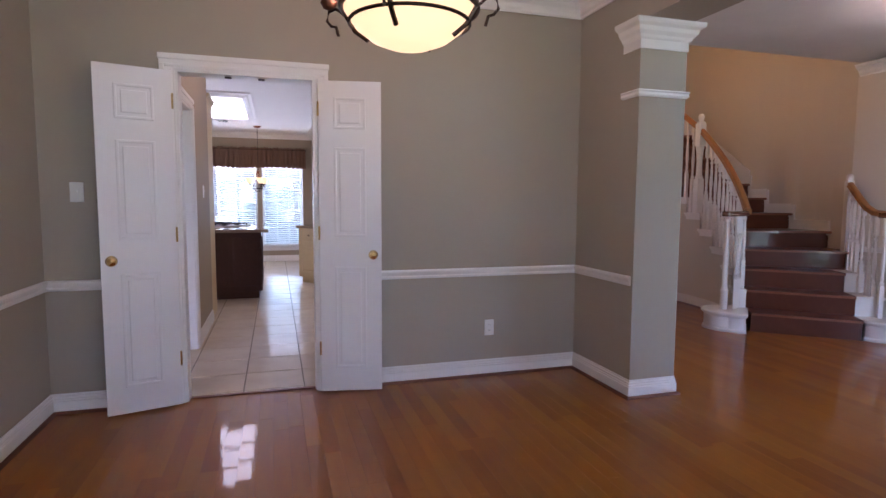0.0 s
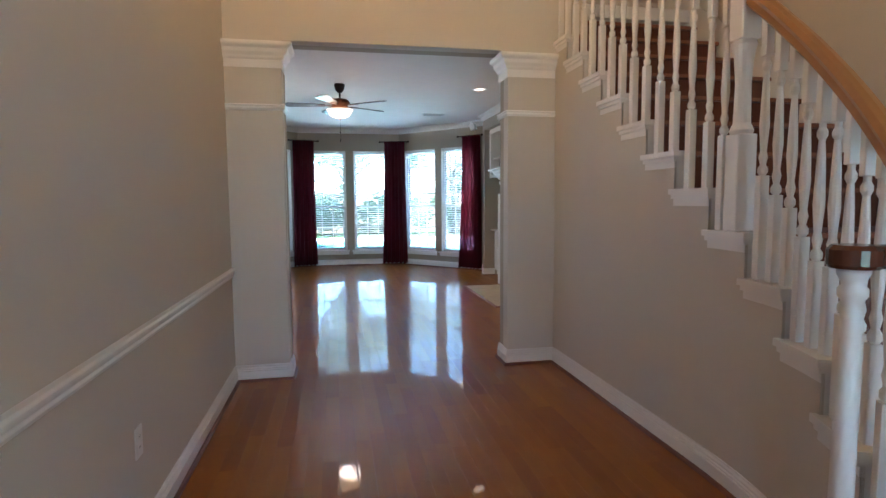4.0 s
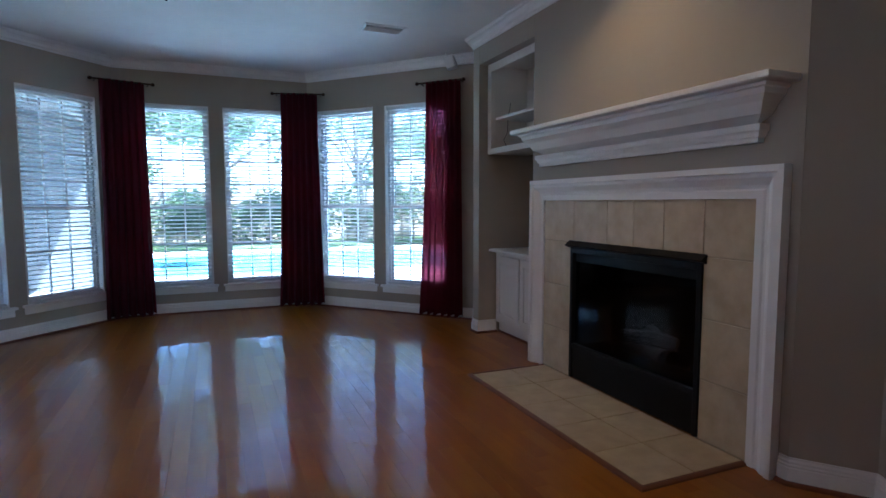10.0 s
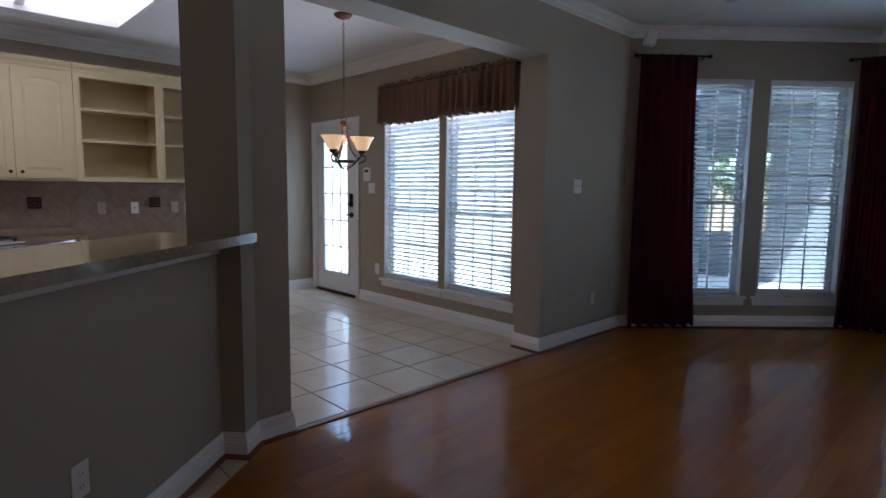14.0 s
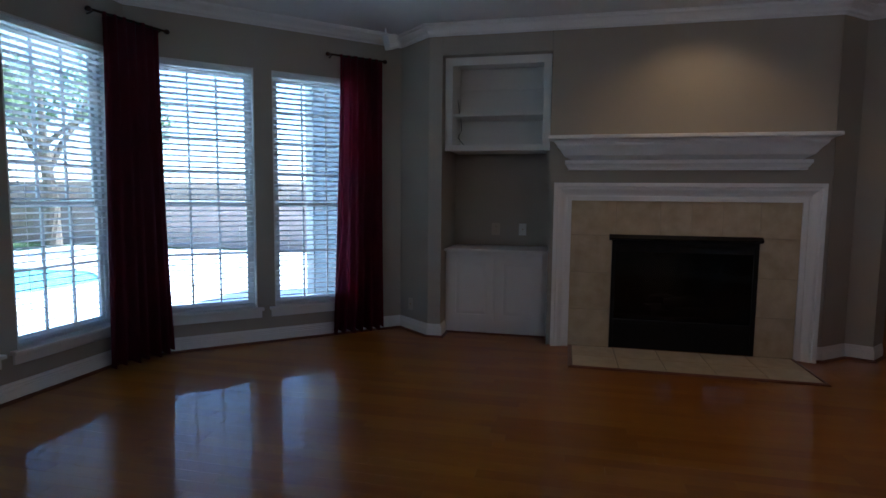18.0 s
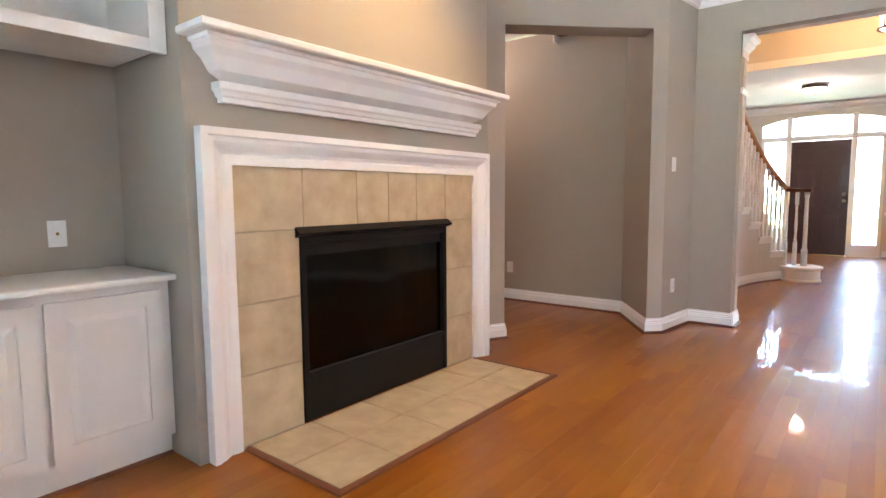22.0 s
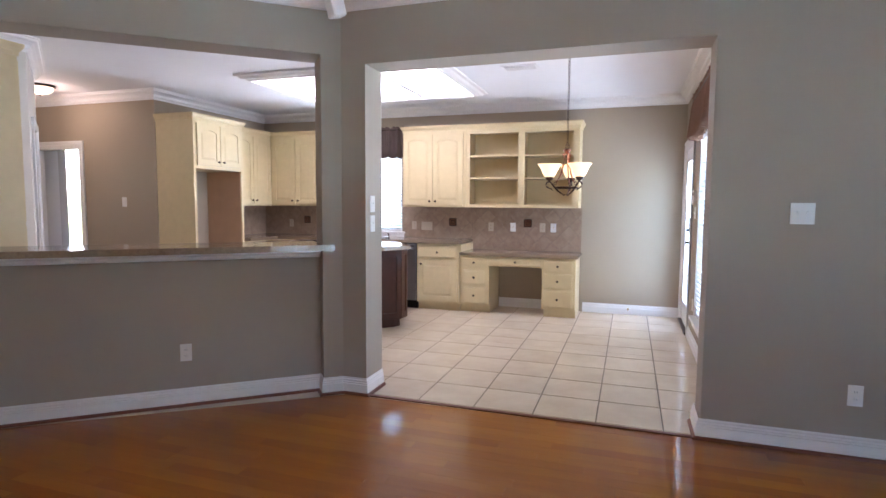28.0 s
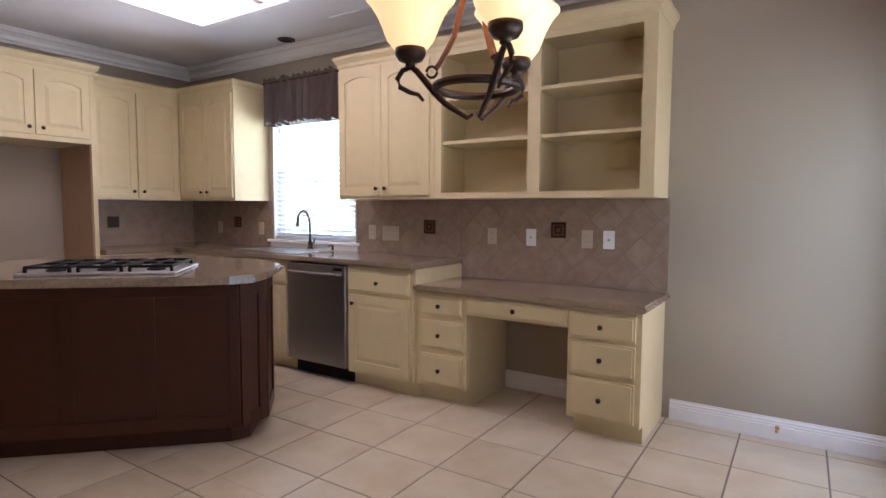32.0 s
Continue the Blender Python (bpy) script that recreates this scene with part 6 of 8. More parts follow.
part("case", boxes((-0.06, 0.06, 0.0005, 0.022, -0.04, 0.04), bevel=0.006), PLATE, ob)
part("display", boxes((-0.03, 0.03, 0.0215, 0.0235, -0.012, 0.022)), BLACK, ob)
NB = ((5.842, 10.38), (5.842, 11.33))
plate(on(*NB, 5.842, 10.91, 0.975), "outlet", PLATE_TAN, 0.085, 0.12)
plate(on(*NB, 5.842, 10.645, 0.975), "jack")
NF = ((5.215, 11.45), BAY[0])
plate(on(*NF, 5.40, 11.66, 0.26), "jack", PLATE_TAN)
HW = ((1.92, 6.118), (1.92, 1.45))
plate(on(*HW, 1.92, 4.13, 0.42), "outlet")
ob = thing("wall_sensor", on(*HW, 1.92, 2.61, 2.41), "small white sensor box high on the hall wall", "sensor")
part("case", boxes((-0.03, 0.03, 0.0005, 0.03, -0.045, 0.045), bevel=0.006), PLATE, ob)
part("lens", boxes((-0.012, 0.012, 0.029, 0.032, -0.015, 0.015)), BLACK, ob)
plate(on(*PW, -1.30, 4.24, 1.37), "switch")
plate(on((1.735, YE), (5.38, YE), 2.92, YE, 1.37), "switch")



# ---- kitchen cabinets; local frames: x along the wall, y out into the room ----
def wall_frame(x, y, turn):
    return pose(x, y, 0, 0, 0, turn)


def crown_top(parent, w, depth, z, sides=(True, True)):
    path = [(-0.0, 0.0), (-0.0, depth), (w, depth), (w, 0.0)]
    if not sides[0]:
        path = path[1:]
    if not sides[1]:
        path = path[:-1]
    pf = [(0, z - 0.005), (0.008, z - 0.005), (0.010, z + 0.02), (0.028, z + 0.045), (0.034, z + 0.06), (0.034, z + 0.075), (0, z + 0.075)]
    return part("crown", sweep(path, pf), CREAM_CAB, parent)


def base_unit(name, m, w, fronts, h=0.86, depth=0.60, label="", toe=0.10, ends=(0.0, 0.0), cat="cabinet", group="kitchen base cabinets"):
    """fronts: (kind, x0, x1, z0, z1, knob x, knob z)."""
    u = thing(name, m, label or "cream painted kitchen base cabinet with bronze knobs", cat, group)
    part("body", boxes((0, w, 0.002, depth, toe, h), (ends[0], w - ends[1], 0.002, depth - 0.07, 0.0, toe)), CREAM_CAB, u)
    for kind, x0, x1, z0, z1, kx, kz in fronts:
        d = hang_door(u, CREAM_CAB, x1 - x0, z1 - z0) if kind == "door" else part(kind, drawer_front(x1 - x0, z1 - z0), CREAM_CAB, u)
        d.location = (x0, depth + 0.0006, z0)
        if kx is not None:
            cab_knob(d, kx - x0, 0.019, kz - z0)
    return u


def upper_unit(name, m, w, z0, z1, depth, doors, label="", sides=(True, True), arch=0.035):
    u = thing(name, m, label or "cream painted wall cabinet with arched raised-panel doors", "cabinet", "kitchen wall cabinets")
    part("body", boxes((0, w, 0.002, depth, z0, z1)), CREAM_CAB, u)
    crown_top(u, w, depth, z1, sides)
    for x0, x1, kx in doors:
        d = hang_door(u, CREAM_CAB, x1 - x0, z1 - z0 - 0.06, arch)
        d.location = (x0, depth + 0.0006, z0 + 0.025)
        if kx is not None:
            cab_knob(d, kx - x0, 0.019, 0.05)
    return u


# along the west wall: x of the frame runs south from (KX, KY1)
def west(y, z=0.0):
    return pose(KX, y, z, 0, 0, -90)


D = 0.56
# desk: two drawer units and a pencil drawer between them
base_unit("desk_pedestal", west(9.515), 0.40, [("drawer", 0.03, 0.385, a, b, 0.21, (a + b) / 2) for a, b in ((0.56, 0.70), (0.36, 0.54), (0.12, 0.34))], 0.725, D, "cream painted three-drawer desk pedestal", ends=(0.0, 0.02))
base_unit("desk_pedestal", west(8.455), 0.385, [("drawer", 0.02, 0.345, a, b, 0.19, (a + b) / 2) for a, b in ((0.58, 0.70), (0.36, 0.54), (0.12, 0.32))], 0.725, D, "cream painted three-drawer desk pedestal")
pen = thing("pencil_drawer_unit", west(9.114), "shallow cream painted pencil drawer under the desk top", "drawer")
part("body", boxes((0.001, 0.658, 0.05, D - 0.002, 0.60, 0.725)), CREAM_CAB, pen)
d_ = part("drawer", drawer_front(0.645, 0.10), CREAM_CAB, pen)
d_.location = (0.006, D - 0.0012, 0.612)
cab_knob(d_, 0.32, 0.019, 0.05)
kb = link_mesh("baseboard", sweep([(KX, 9.11), (KX, 8.46)], BASE_PROFILE), TRIM)
tagged(kb, "white painted baseboard in the desk's knee space", "baseboard", kind="structure")


def granite_slab(name, outline, z0, z1, label):
    bm = prism(outline, z0, z1)
    bmesh.ops.bevel(bm, geom=[e for e in bm.edges if abs(e.verts[0].co.z - e.verts[1].co.z) < 1e-4], offset=0.012, segments=2, affect="EDGES")
    return tagged(link_mesh(name, bm, GRANITE), label, "worktop")


XF = KX + 0.645
granite_slab("desk_worktop", [(KX + 0.012, 9.545), (KX + 0.012, 8.075), (KX + D + 0.045, 8.075), (KX + D + 0.045, 9.545)], 0.727, 0.767, "speckled brown granite desk top with a rough edge")
# sink run, dishwasher and corner
base_unit("base_cabinet", west(8.068), 0.565, [("drawer", 0.02, 0.545, 0.68, 0.83, 0.28, 0.755), ("door", 0.02, 0.545, 0.13, 0.66, 0.50, 0.60)], 0.862, 0.60)
dwm = west(7.50)
dw = thing("dishwasher", dwm, "stainless steel dishwasher with a bar handle", "dishwasher")
part("body", boxes((0.004, 0.60, 0.02, 0.59, 0.10, 0.855)), BLACK, dw)
part("door", boxes((0.006, 0.598, 0.59, 0.625, 0.115, 0.85), bevel=0.005), STEEL, dw)
part("handle", tube([(0.05, 0.626, 0.79), (0.05, 0.655, 0.79), (0.30, 0.66, 0.79), (0.555, 0.655, 0.79), (0.555, 0.626, 0.79)], 0.009, 8), STEEL, dw, "brushed steel bar handle")
part("kickplate", boxes((0.01, 0.594, 0.50, 0.535, 0.0, 0.10)), BLACK, dw, "black kick plate")
part("control_strip", boxes((0.03, 0.12, 0.6245, 0.627, 0.815, 0.835)), BLACK, dw)
base_unit("sink_cabinet", west(6.895), 0.90, [("drawer", 0.02, 0.44, 0.68, 0.83, None, 0), ("drawer", 0.46, 0.88, 0.68, 0.83, None, 0), ("door", 0.02, 0.44, 0.13, 0.66, 0.39, 0.60), ("door", 0.46, 0.88, 0.13, 0.66, 0.51, 0.60)], 0.862, 0.60, "cream painted sink cabinet with two doors")
SB = KY0 + 0.12
base_unit("base_cabinet", west(5.99), 0.50, [("drawer", 0.02, 0.46, 0.68, 0.83, 0.24, 0.755), ("door", 0.02, 0.46, 0.13, 0.66, 0.06, 0.60)], 0.862, 0.60)
base_unit("base_cabinet", pose(-2.172, SB, 0, 0, 0, 0) @ pose(-1.205, 0, 0), 1.20, [("drawer", 0.66, 1.18, 0.68, 0.83, 0.92, 0.755), ("door", 0.66, 0.915, 0.13, 0.66, 0.88, 0.60), ("door", 0.925, 1.18, 0.13, 0.66, 0.96, 0.60)], 0.862, 0.60)
granite_slab("kitchen_worktop", [(KX + 0.012, 8.09), (KX + 0.012, SB + 0.012), (-2.173, SB + 0.012), (-2.173, SB + 0.645), (XF - 0.02, SB + 0.645), (XF, SB + 0.68), (XF, 8.09)], 0.864, 0.904, "speckled brown granite kitchen worktop with a rough edge")
fil = link_mesh("worktop_filler", boxes((KX + 0.02, KX + 0.60, 8.070, 8.095, 0.767, 0.862)), CREAM_CAB)
tagged(fil, "cream painted end panel between desk and worktop", "end panel")
# uppers on the west wall
UZ0, UZ1, UD = 1.33, 2.31, 0.375
upper_unit("wall_cabinet", west(8.085), 0.87, UZ0, UZ1, UD, [(0.035, 0.445, 0.405), (0.45, 0.855, 0.485)], sides=(False, True))
op = thing("open_shelf_cabinet", west(9.51), "cream painted open wall cabinet with two bays of shelves", "cabinet", "kitchen wall cabinets")
OW = 1.422
part("frame", boxes((0, 0.075, UD - 0.02, UD, UZ0, UZ1), (OW - 0.05, OW, UD - 0.02, UD, UZ0, UZ1), (0.665, 0.745, UD - 0.02, UD, UZ0, UZ1), (0.075, 0.665, UD - 0.02, UD, UZ0, UZ0 + 0.04), (0.745, OW - 0.05, UD - 0.02, UD, UZ0, UZ0 + 0.04), (0.075, 0.665, UD - 0.02, UD, UZ1 - 0.045, UZ1), (0.745, OW - 0.05, UD - 0.02, UD, UZ1 - 0.045, UZ1)), CREAM_CAB, op)
for nm_, bx_ in (("side_panel", (0, 0.018, 0.002, UD - 0.021, UZ0, UZ1)), ("side_panel", (OW - 0.018, OW, 0.002, UD - 0.021, UZ0, UZ1)), ("divider", (0.695, 0.713, 0.013, UD - 0.021, UZ0 + 0.019, UZ1 - 0.019)), ("back_panel", (0.019, OW - 0.019, 0.002, 0.012, UZ0, UZ1)), ("bottom_board", (0.019, OW - 0.019, 0.013, UD - 0.021, UZ0, UZ0 + 0.018)), ("top_board", (0.019, OW - 0.019, 0.013, UD - 0.021, UZ1 - 0.018, UZ1))):
    part(nm_, boxes(bx_), CAB_IN, op)
for z in (1.69, 1.975):
    for x0, x1 in ((0.02, 0.693), (0.715, OW - 0.02)):
        part("shelf_board", boxes((x0, x1, 0.013, UD - 0.022, z, z + 0.022), bevel=0.002), CREAM_CAB, op)
crown_top(op, OW, UD, UZ1, (True, False))
upper_unit("wall_cabinet", west(5.955), 0.828, UZ0, UZ1, UD, [(0.015, 0.40, 0.36), (0.41, 0.79, 0.45)], sides=(True, False))
upper_unit("wall_cabinet", pose(KX + UD, SB, 0), 0.832, UZ0, UZ1, UD, [(0.02, 0.41, 0.37), (0.42, 0.81, 0.46)], sides=(False, False))
# refrigerator surround
fr = thing("refrigerator_surround", pose(-2.17, SB, 0), "cream painted tall surround with an empty refrigerator bay and cupboards above", "cabinet")
FRW, FRD = 0.86, 0.55
part("side_panel", boxes((0, 0.035, 0.002, FRD, 0, 2.33)), CREAM_CAB, fr)
part("side_panel", boxes((FRW - 0.035, FRW, 0.002, FRD, 0, 2.33)), CREAM_CAB, fr)
part("cupboard", boxes((0.035, FRW - 0.035, 0.002, FRD - 0.002, 1.77, 2.33)), CREAM_CAB, fr)
for x0, x1, kx in ((0.045, 0.425, 0.385), (0.435, 0.815, 0.475)):
    d_ = hang_door(fr, CREAM_CAB, x1 - x0, 0.48, 0.03)
    d_.location = (x0, FRD - 0.001, 1.81)
    cab_knob(d_, kx - x0, 0.019, 0.05)
part("lining", boxes((0.0352, 0.040, 0.006, FRD - 0.02, 0.0, 1.768)), RAW_WOOD, fr, "unpainted plywood lining")
part("lining", boxes((FRW - 0.040, FRW - 0.0352, 0.006, FRD - 0.02, 0.0, 1.768)), RAW_WOOD, fr, "unpainted plywood lining")
crown_top(fr, FRW, FRD, 2.33)
# tall cabinet by the bar and the cabinet behind it
tc = thing("tall_cabinet", pose(1.795, 5.55, 0, 0, 0, 90), "cream painted tall pantry cabinet by the bar opening", "cabinet")
part("body", boxes((0, 0.58, 0.002, 0.62, 0.08, 2.36), (0, 0.58, 0.002, 0.56, 0, 0.08)), CREAM_CAB, tc)
crown_top(tc, 0.58, 0.62, 2.36, (True, True))
for z0, z1 in ((0.10, 1.2), (1.23, 2.33)):
    d_ = hang_door(tc, CREAM_CAB, 0.54, z1 - z0)
    d_.location = (0.02, 0.621, z0)
pm = BM @ pose(0.18, -0.27, 0, 0, 0, 180) @ pose(-1.55, 0, 0)
base_unit("peninsula_cabinet", pm, 1.55, [("drawer", 1.08, 1.53, 0.68, 0.83, 1.3, 0.755), ("door", 1.08, 1.53, 0.13, 0.66, 1.13, 0.60), ("drawer", 0.6, 1.06, 0.68, 0.83, 0.83, 0.755), ("door", 0.6, 1.06, 0.13, 0.66, 1.0, 0.60), ("door", 0.02, 0.58, 0.13, 0.83, 0.5, 0.60)], 0.862, 0.78, "cream painted cabinet run behind the breakfast bar", group="")
pt = link_mesh("bar_worktop", boxes((-0.02, 1.57, 0.004, 0.825, 0.864, 0.904), bevel=0.008), GRANITE)
pt.matrix_basis = pm
tagged(pt, "speckled brown granite worktop behind the breakfast bar", "worktop")

# ---- sink and tap ----
sink = thing("sink", pose(KX + 0.33, 6.52, 0.9045), "stainless steel sink with a rolled rim in the worktop", "sink")
part("rim", sweep([(-0.22, -0.38), (0.22, -0.38), (0.22, 0.38), (-0.22, 0.38)], [(0, 0), (0, 0.006), (0.014, 0.008), (0.03, 0.002), (0.03, 0)], closed=True), STEEL, sink)
part("bowl", boxes((-0.19, 0.19, -0.35, -0.01, 0.0004, 0.0014), (-0.19, 0.19, 0.01, 0.35, 0.0004, 0.0014)), STEEL, sink)
tap = thing("kitchen_tap", pose(KX + 0.10, 6.60, 0.9045), "dark bronze gooseneck kitchen tap with a side lever", "tap")
part("base", lathe([(0.028, 0), (0.028, 0.01), (0.018, 0.02), (0.016, 0.07), (0.013, 0.08)], 16), BRONZE, tap, smooth=True)
gp = [(0, 0, 0.07), (0, 0, 0.22), (0.008, 0, 0.27), (0.035, 0, 0.318), (0.075, 0, 0.335), (0.115, 0, 0.318), (0.135, 0, 0.28), (0.138, 0, 0.25)]
part("spout", tube(gp, 0.010, 10), BRONZE, tap, smooth=True)
part("spray_head", tube([(0.138, 0, 0.262), (0.141, 0, 0.20)], [0.012, 0.016], 12), BRONZE, tap, smooth=True)
part("lever", tube([(0, 0.018, 0.05), (0, 0.04, 0.055), (0.01, 0.07, 0.10)], 0.006, 8), BRONZE, tap)
sp = thing("soap_pump", pose(KX + 0.11, 6.88, 0.9045), "small dark bronze soap pump by the sink", "soap pump")
part("body", lathe([(0.017, 0), (0.017, 0.008), (0.009, 0.015), (0.009, 0.045), (0, 0.046)], 12), BRONZE, sp)
part("nozzle", tube([(0, 0, 0.044), (0.03, 0, 0.048), (0.05, 0, 0.04)], 0.005, 8), BRONZE, sp)

# ---- island ----
ISL = [(-0.86, 6.06), (-0.86, 6.80), (-1.70, 7.65), (-1.795, 7.68), (-2.05, 7.48), (-2.24, 7.00), (-2.05, 6.30), (-1.55, 6.06)]
ISL_BODY = [(-0.83, 6.03), (-0.83, 6.83), (-1.705, 7.728), (-1.868, 7.73), (-2.10, 7.50), (-2.27, 7.00), (-2.07, 6.27), (-1.56, 6.03)]


def grow(poly, g):
    out = []
    n = len(poly)
    for i in range(n):
        a, b, c = Vector(poly[i - 1]), Vector(poly[i]), Vector(poly[(i + 1) % n])
        d0, d1 = (b - a).normalized(), (c - b).normalized()
        n0, n1 = Vector((-d0.y, d0.x)), Vector((-d1.y, d1.x))
        out.append(b + (n0 + n1) / (1 + n0.dot(n1)) * g)
    return out


area = sum(ISL[i - 1][0] * ISL[i][1] - ISL[i][0] * ISL[i - 1][1] for i in range(len(ISL)))
SG = -1 if area > 0 else 1
isl = thing("kitchen_island", pose(0, 0, 0), "dark-stained panelled kitchen island with angled sides", "kitchen island")
part("plinth", prism(ISL, 0, 0.10), DARK_WOOD, isl)
face_line = [Vector(p) for p in ISL_BODY]
part("body", prism(face_line, 0.10, 0.872), DARK_WOOD, isl)
for i in range(len(face_line)):
    a, b = face_line[i], face_line[(i + 1) % len(face_line)]
    L = (b - a).length
    cols = 3 if L > 0.9 else (2 if L > 0.6 else 0)
    mm = frame_of(a, b, 0) if SG > 0 else frame_of(b, a, 0)
    board = part("side_panel", boxes((0.05, L - 0.05, 0.0003, 0.004, 0.17, 0.80)), DARK_WOOD, isl)
    board.matrix_basis = mm
    for nm_, x0, x1, z0, z1 in (("stile", 0.0, 0.05, 0.10, 0.87), ("stile", L - 0.05, L, 0.10, 0.87), ("rail", 0.05, L - 0.05, 0.10, 0.17), ("rail", 0.05, L - 0.05, 0.80, 0.87)):
        part(nm_, boxes((x0, x1, 0.0005, 0.014, z0, z1), bevel=0.002), DARK_WOOD, board)
    for c in range(1, cols):
        x = 0.05 + (L - 0.10) * c / cols
        part("stile", boxes((x - 0.028, x + 0.028, 0.0005, 0.0135, 0.17, 0.80), bevel=0.002), DARK_WOOD, board)
top_line = [(-0.72, 5.92), (-0.72, 6.88), (-1.45, 7.66), (-1.60, 7.80), (-1.72, 7.845), (-1.88, 7.745), (-2.20, 7.50), (-2.37, 7.00), (-2.13, 6.18), (-1.60, 5.92)]
granite_slab("island_top", top_line, 0.874, 0.916, "speckled brown granite island top with rounded edges")
ck = thing("cooktop", pose(-1.42, 7.06, 0.917, 0, 0, -46), "black gas cooktop with cast-iron grates and a steel tray", "cooktop")
part("tray", boxes((-0.37, 0.37, -0.25, 0.25, 0, 0.012), bevel=0.005), STEEL, ck)
for gx in (-0.24, 0.0, 0.24):
    g_ = bmesh.new()
    for y in (-0.20, 0.20):
        box(g_, gx - 0.105, gx + 0.105, y - 0.006, y + 0.006, 0.032, 0.046)
    for x in (gx - 0.10, gx, gx + 0.10):
        box(g_, x - 0.006, x + 0.006, -0.20, 0.20, 0.0325, 0.0455)
    box(g_, gx - 0.105, gx + 0.105, -0.006, 0.006, 0.033, 0.045)
    for x in (gx - 0.10, gx + 0.10):
        for y in (-0.20, 0.20):
            box(g_, x - 0.007, x + 0.007, y - 0.007, y + 0.007, 0.012, 0.034)
    part("grate", g_, BLACK, ck)
    for y in (-0.11, 0.11):
        part("burner", lathe([(0.045, 0.012), (0.045, 0.02), (0.03, 0.024), (0.03, 0.03), (0, 0.031)], 16, at=(gx, y, 0)), BLACK, ck)

# ---- valances ----


def valance(name, p0, p1, s0, s1, z0, z1, mat, seed, label, out=0.07):
    rnd = random.Random(seed)
    bm = bmesh.new()
    n, W = 240, s1 - s0
    rows = [(z1 + 0.022, 0.012), (z1 + 0.006, 0.007), (z1, 0.004), (z1 - 0.032, 0.003), (z1 - 0.04, 0.005), (z1 - 0.10, 0.018), ((z0 + z1) / 2 - 0.03, 0.025), (z0 + 0.10, 0.031), (z0, 0.038)]
    ph = [rnd.uniform(0, 6) for _ in range(3)]
    fr_ = [W * 9.0, W * 14.5]
    g = {}
    for side in (0, 1):
        for j, (z, amp) in enumerate(rows):
            for i in range(n + 1):
                u = i / n
                drift = 2.2 * math.sin(5 * u + ph[2]) + 1.1 * math.sin(17 * u + ph[1]) + 0.08 * j * math.sin(31 * u)
                wv = (math.sin(6.283 * fr_[0] * u + ph[0] + drift) * (0.7 + 0.4 * math.sin(11 * u + ph[1]))
                      + 0.55 * math.sin(6.283 * fr_[1] * u + ph[1] - 1.5 * drift))
                zz = z
                if j == 0:
                    zz += 0.010 * math.sin(6.283 * fr_[1] * u + drift) + 0.007 * math.sin(53 * u + ph[0])
                elif j == len(rows) - 1:
                    zz += 0.009 * wv + 0.012 * math.sin(9 * u + ph[2])
                g[side, i, j] = bm.verts.new((s0 + W * u, out + amp * wv + (0.004 if side else 0), zz))
    for side in (0, 1):
        for j in range(len(rows) - 1):
            for i in range(n):
                bm.faces.new((g[side, i, j], g[side, i + 1, j], g[side, i + 1, j + 1], g[side, i, j + 1]))
    for i in range(n):
        for j in (0, len(rows) - 1):
            bm.faces.new((g[0, i, j], g[1, i, j], g[1, i + 1, j], g[0, i + 1, j]))
    for x in (0, n):
        for j in range(len(rows) - 1):
            bm.faces.new((g[0, x, j], g[1, x, j], g[1, x, j + 1], g[0, x, j + 1]))
    v = thing(name, frame_of(p0, p1, 0), label, "valance")
    part("cloth", bm, mat, v, smooth=True)
    part("rod", tube([(s0 - 0.01, out, z1 - 0.015), (s1 + 0.01, out, z1 - 0.015)], 0.008, 8), BRONZE, v)
    for s in (s0, s1):
        part("bracket", boxes((s - 0.006, s + 0.006, 0.001, out, z1 - 0.03, z1 - 0.005)), BRONZE, v)


valance("valance", (0.128, KY1), (KX, KY1), 0.13, 1.99, 1.97, 2.36, VALANCE, 5, "gathered brown cloth valance over the breakfast windows", 0.085)
valance("valance", (KX, KY1), (KX, KY0), KY1 - 7.165, KY1 - 5.99, 2.02, 2.41, VALANCE_GREY, 6, "gathered grey-brown cloth valance over the sink window")


# ---- ceiling light box ----
LBX0, LBX1, LBY0, LBY1 = LIGHTBOX
PANEL = glow("fluorescent_panel", (0.93, 0.97, 1.0), 0.31)
lb = thing("ceiling_light_box", pose(0, 0, KC), "recessed kitchen ceiling light with glowing diffuser panels and white trim", "ceiling light")
part("trim", sweep([(LBX0, LBY0), (LBX1, LBY0), (LBX1, LBY1), (LBX0, LBY1)], [(0.0, 0.0), (-0.012, -0.0005), (-0.10, -0.0005), (-0.105, -0.02), (-0.07, -0.028), (-0.05, -0.045), (-0.02, -0.05), (0.0, -0.06), (0.02, -0.06), (0.02, 0.0)], closed=True), TRIM, lb)
ys = np.linspace(LBY0 + 0.02, LBY1 - 0.02, 4)
part("divider", boxes(*[(LBX0 + 0.02, LBX1 - 0.02, y - 0.03, y + 0.03, -0.02, 0.03) for y in ys[1:-1]]), TRIM, lb)
for a, b in zip(ys, ys[1:]):
    part("diffuser", boxes((LBX0 + 0.02, LBX1 - 0.02, a + 0.031 if a > ys[0] else a, b - 0.031 if b < ys[-1] else b, 0.0, 0.012)), PANEL, lb, "glowing white diffuser panel")
st = thing("ceiling_strip", pose(-2.98, 7.6, KC), "thin white ceiling trim strip", "ceiling trim")
part("strip", boxes((-0.006, 0.006, -0.45, 0.45, -0.008, -0.0005)), PLATE, st)

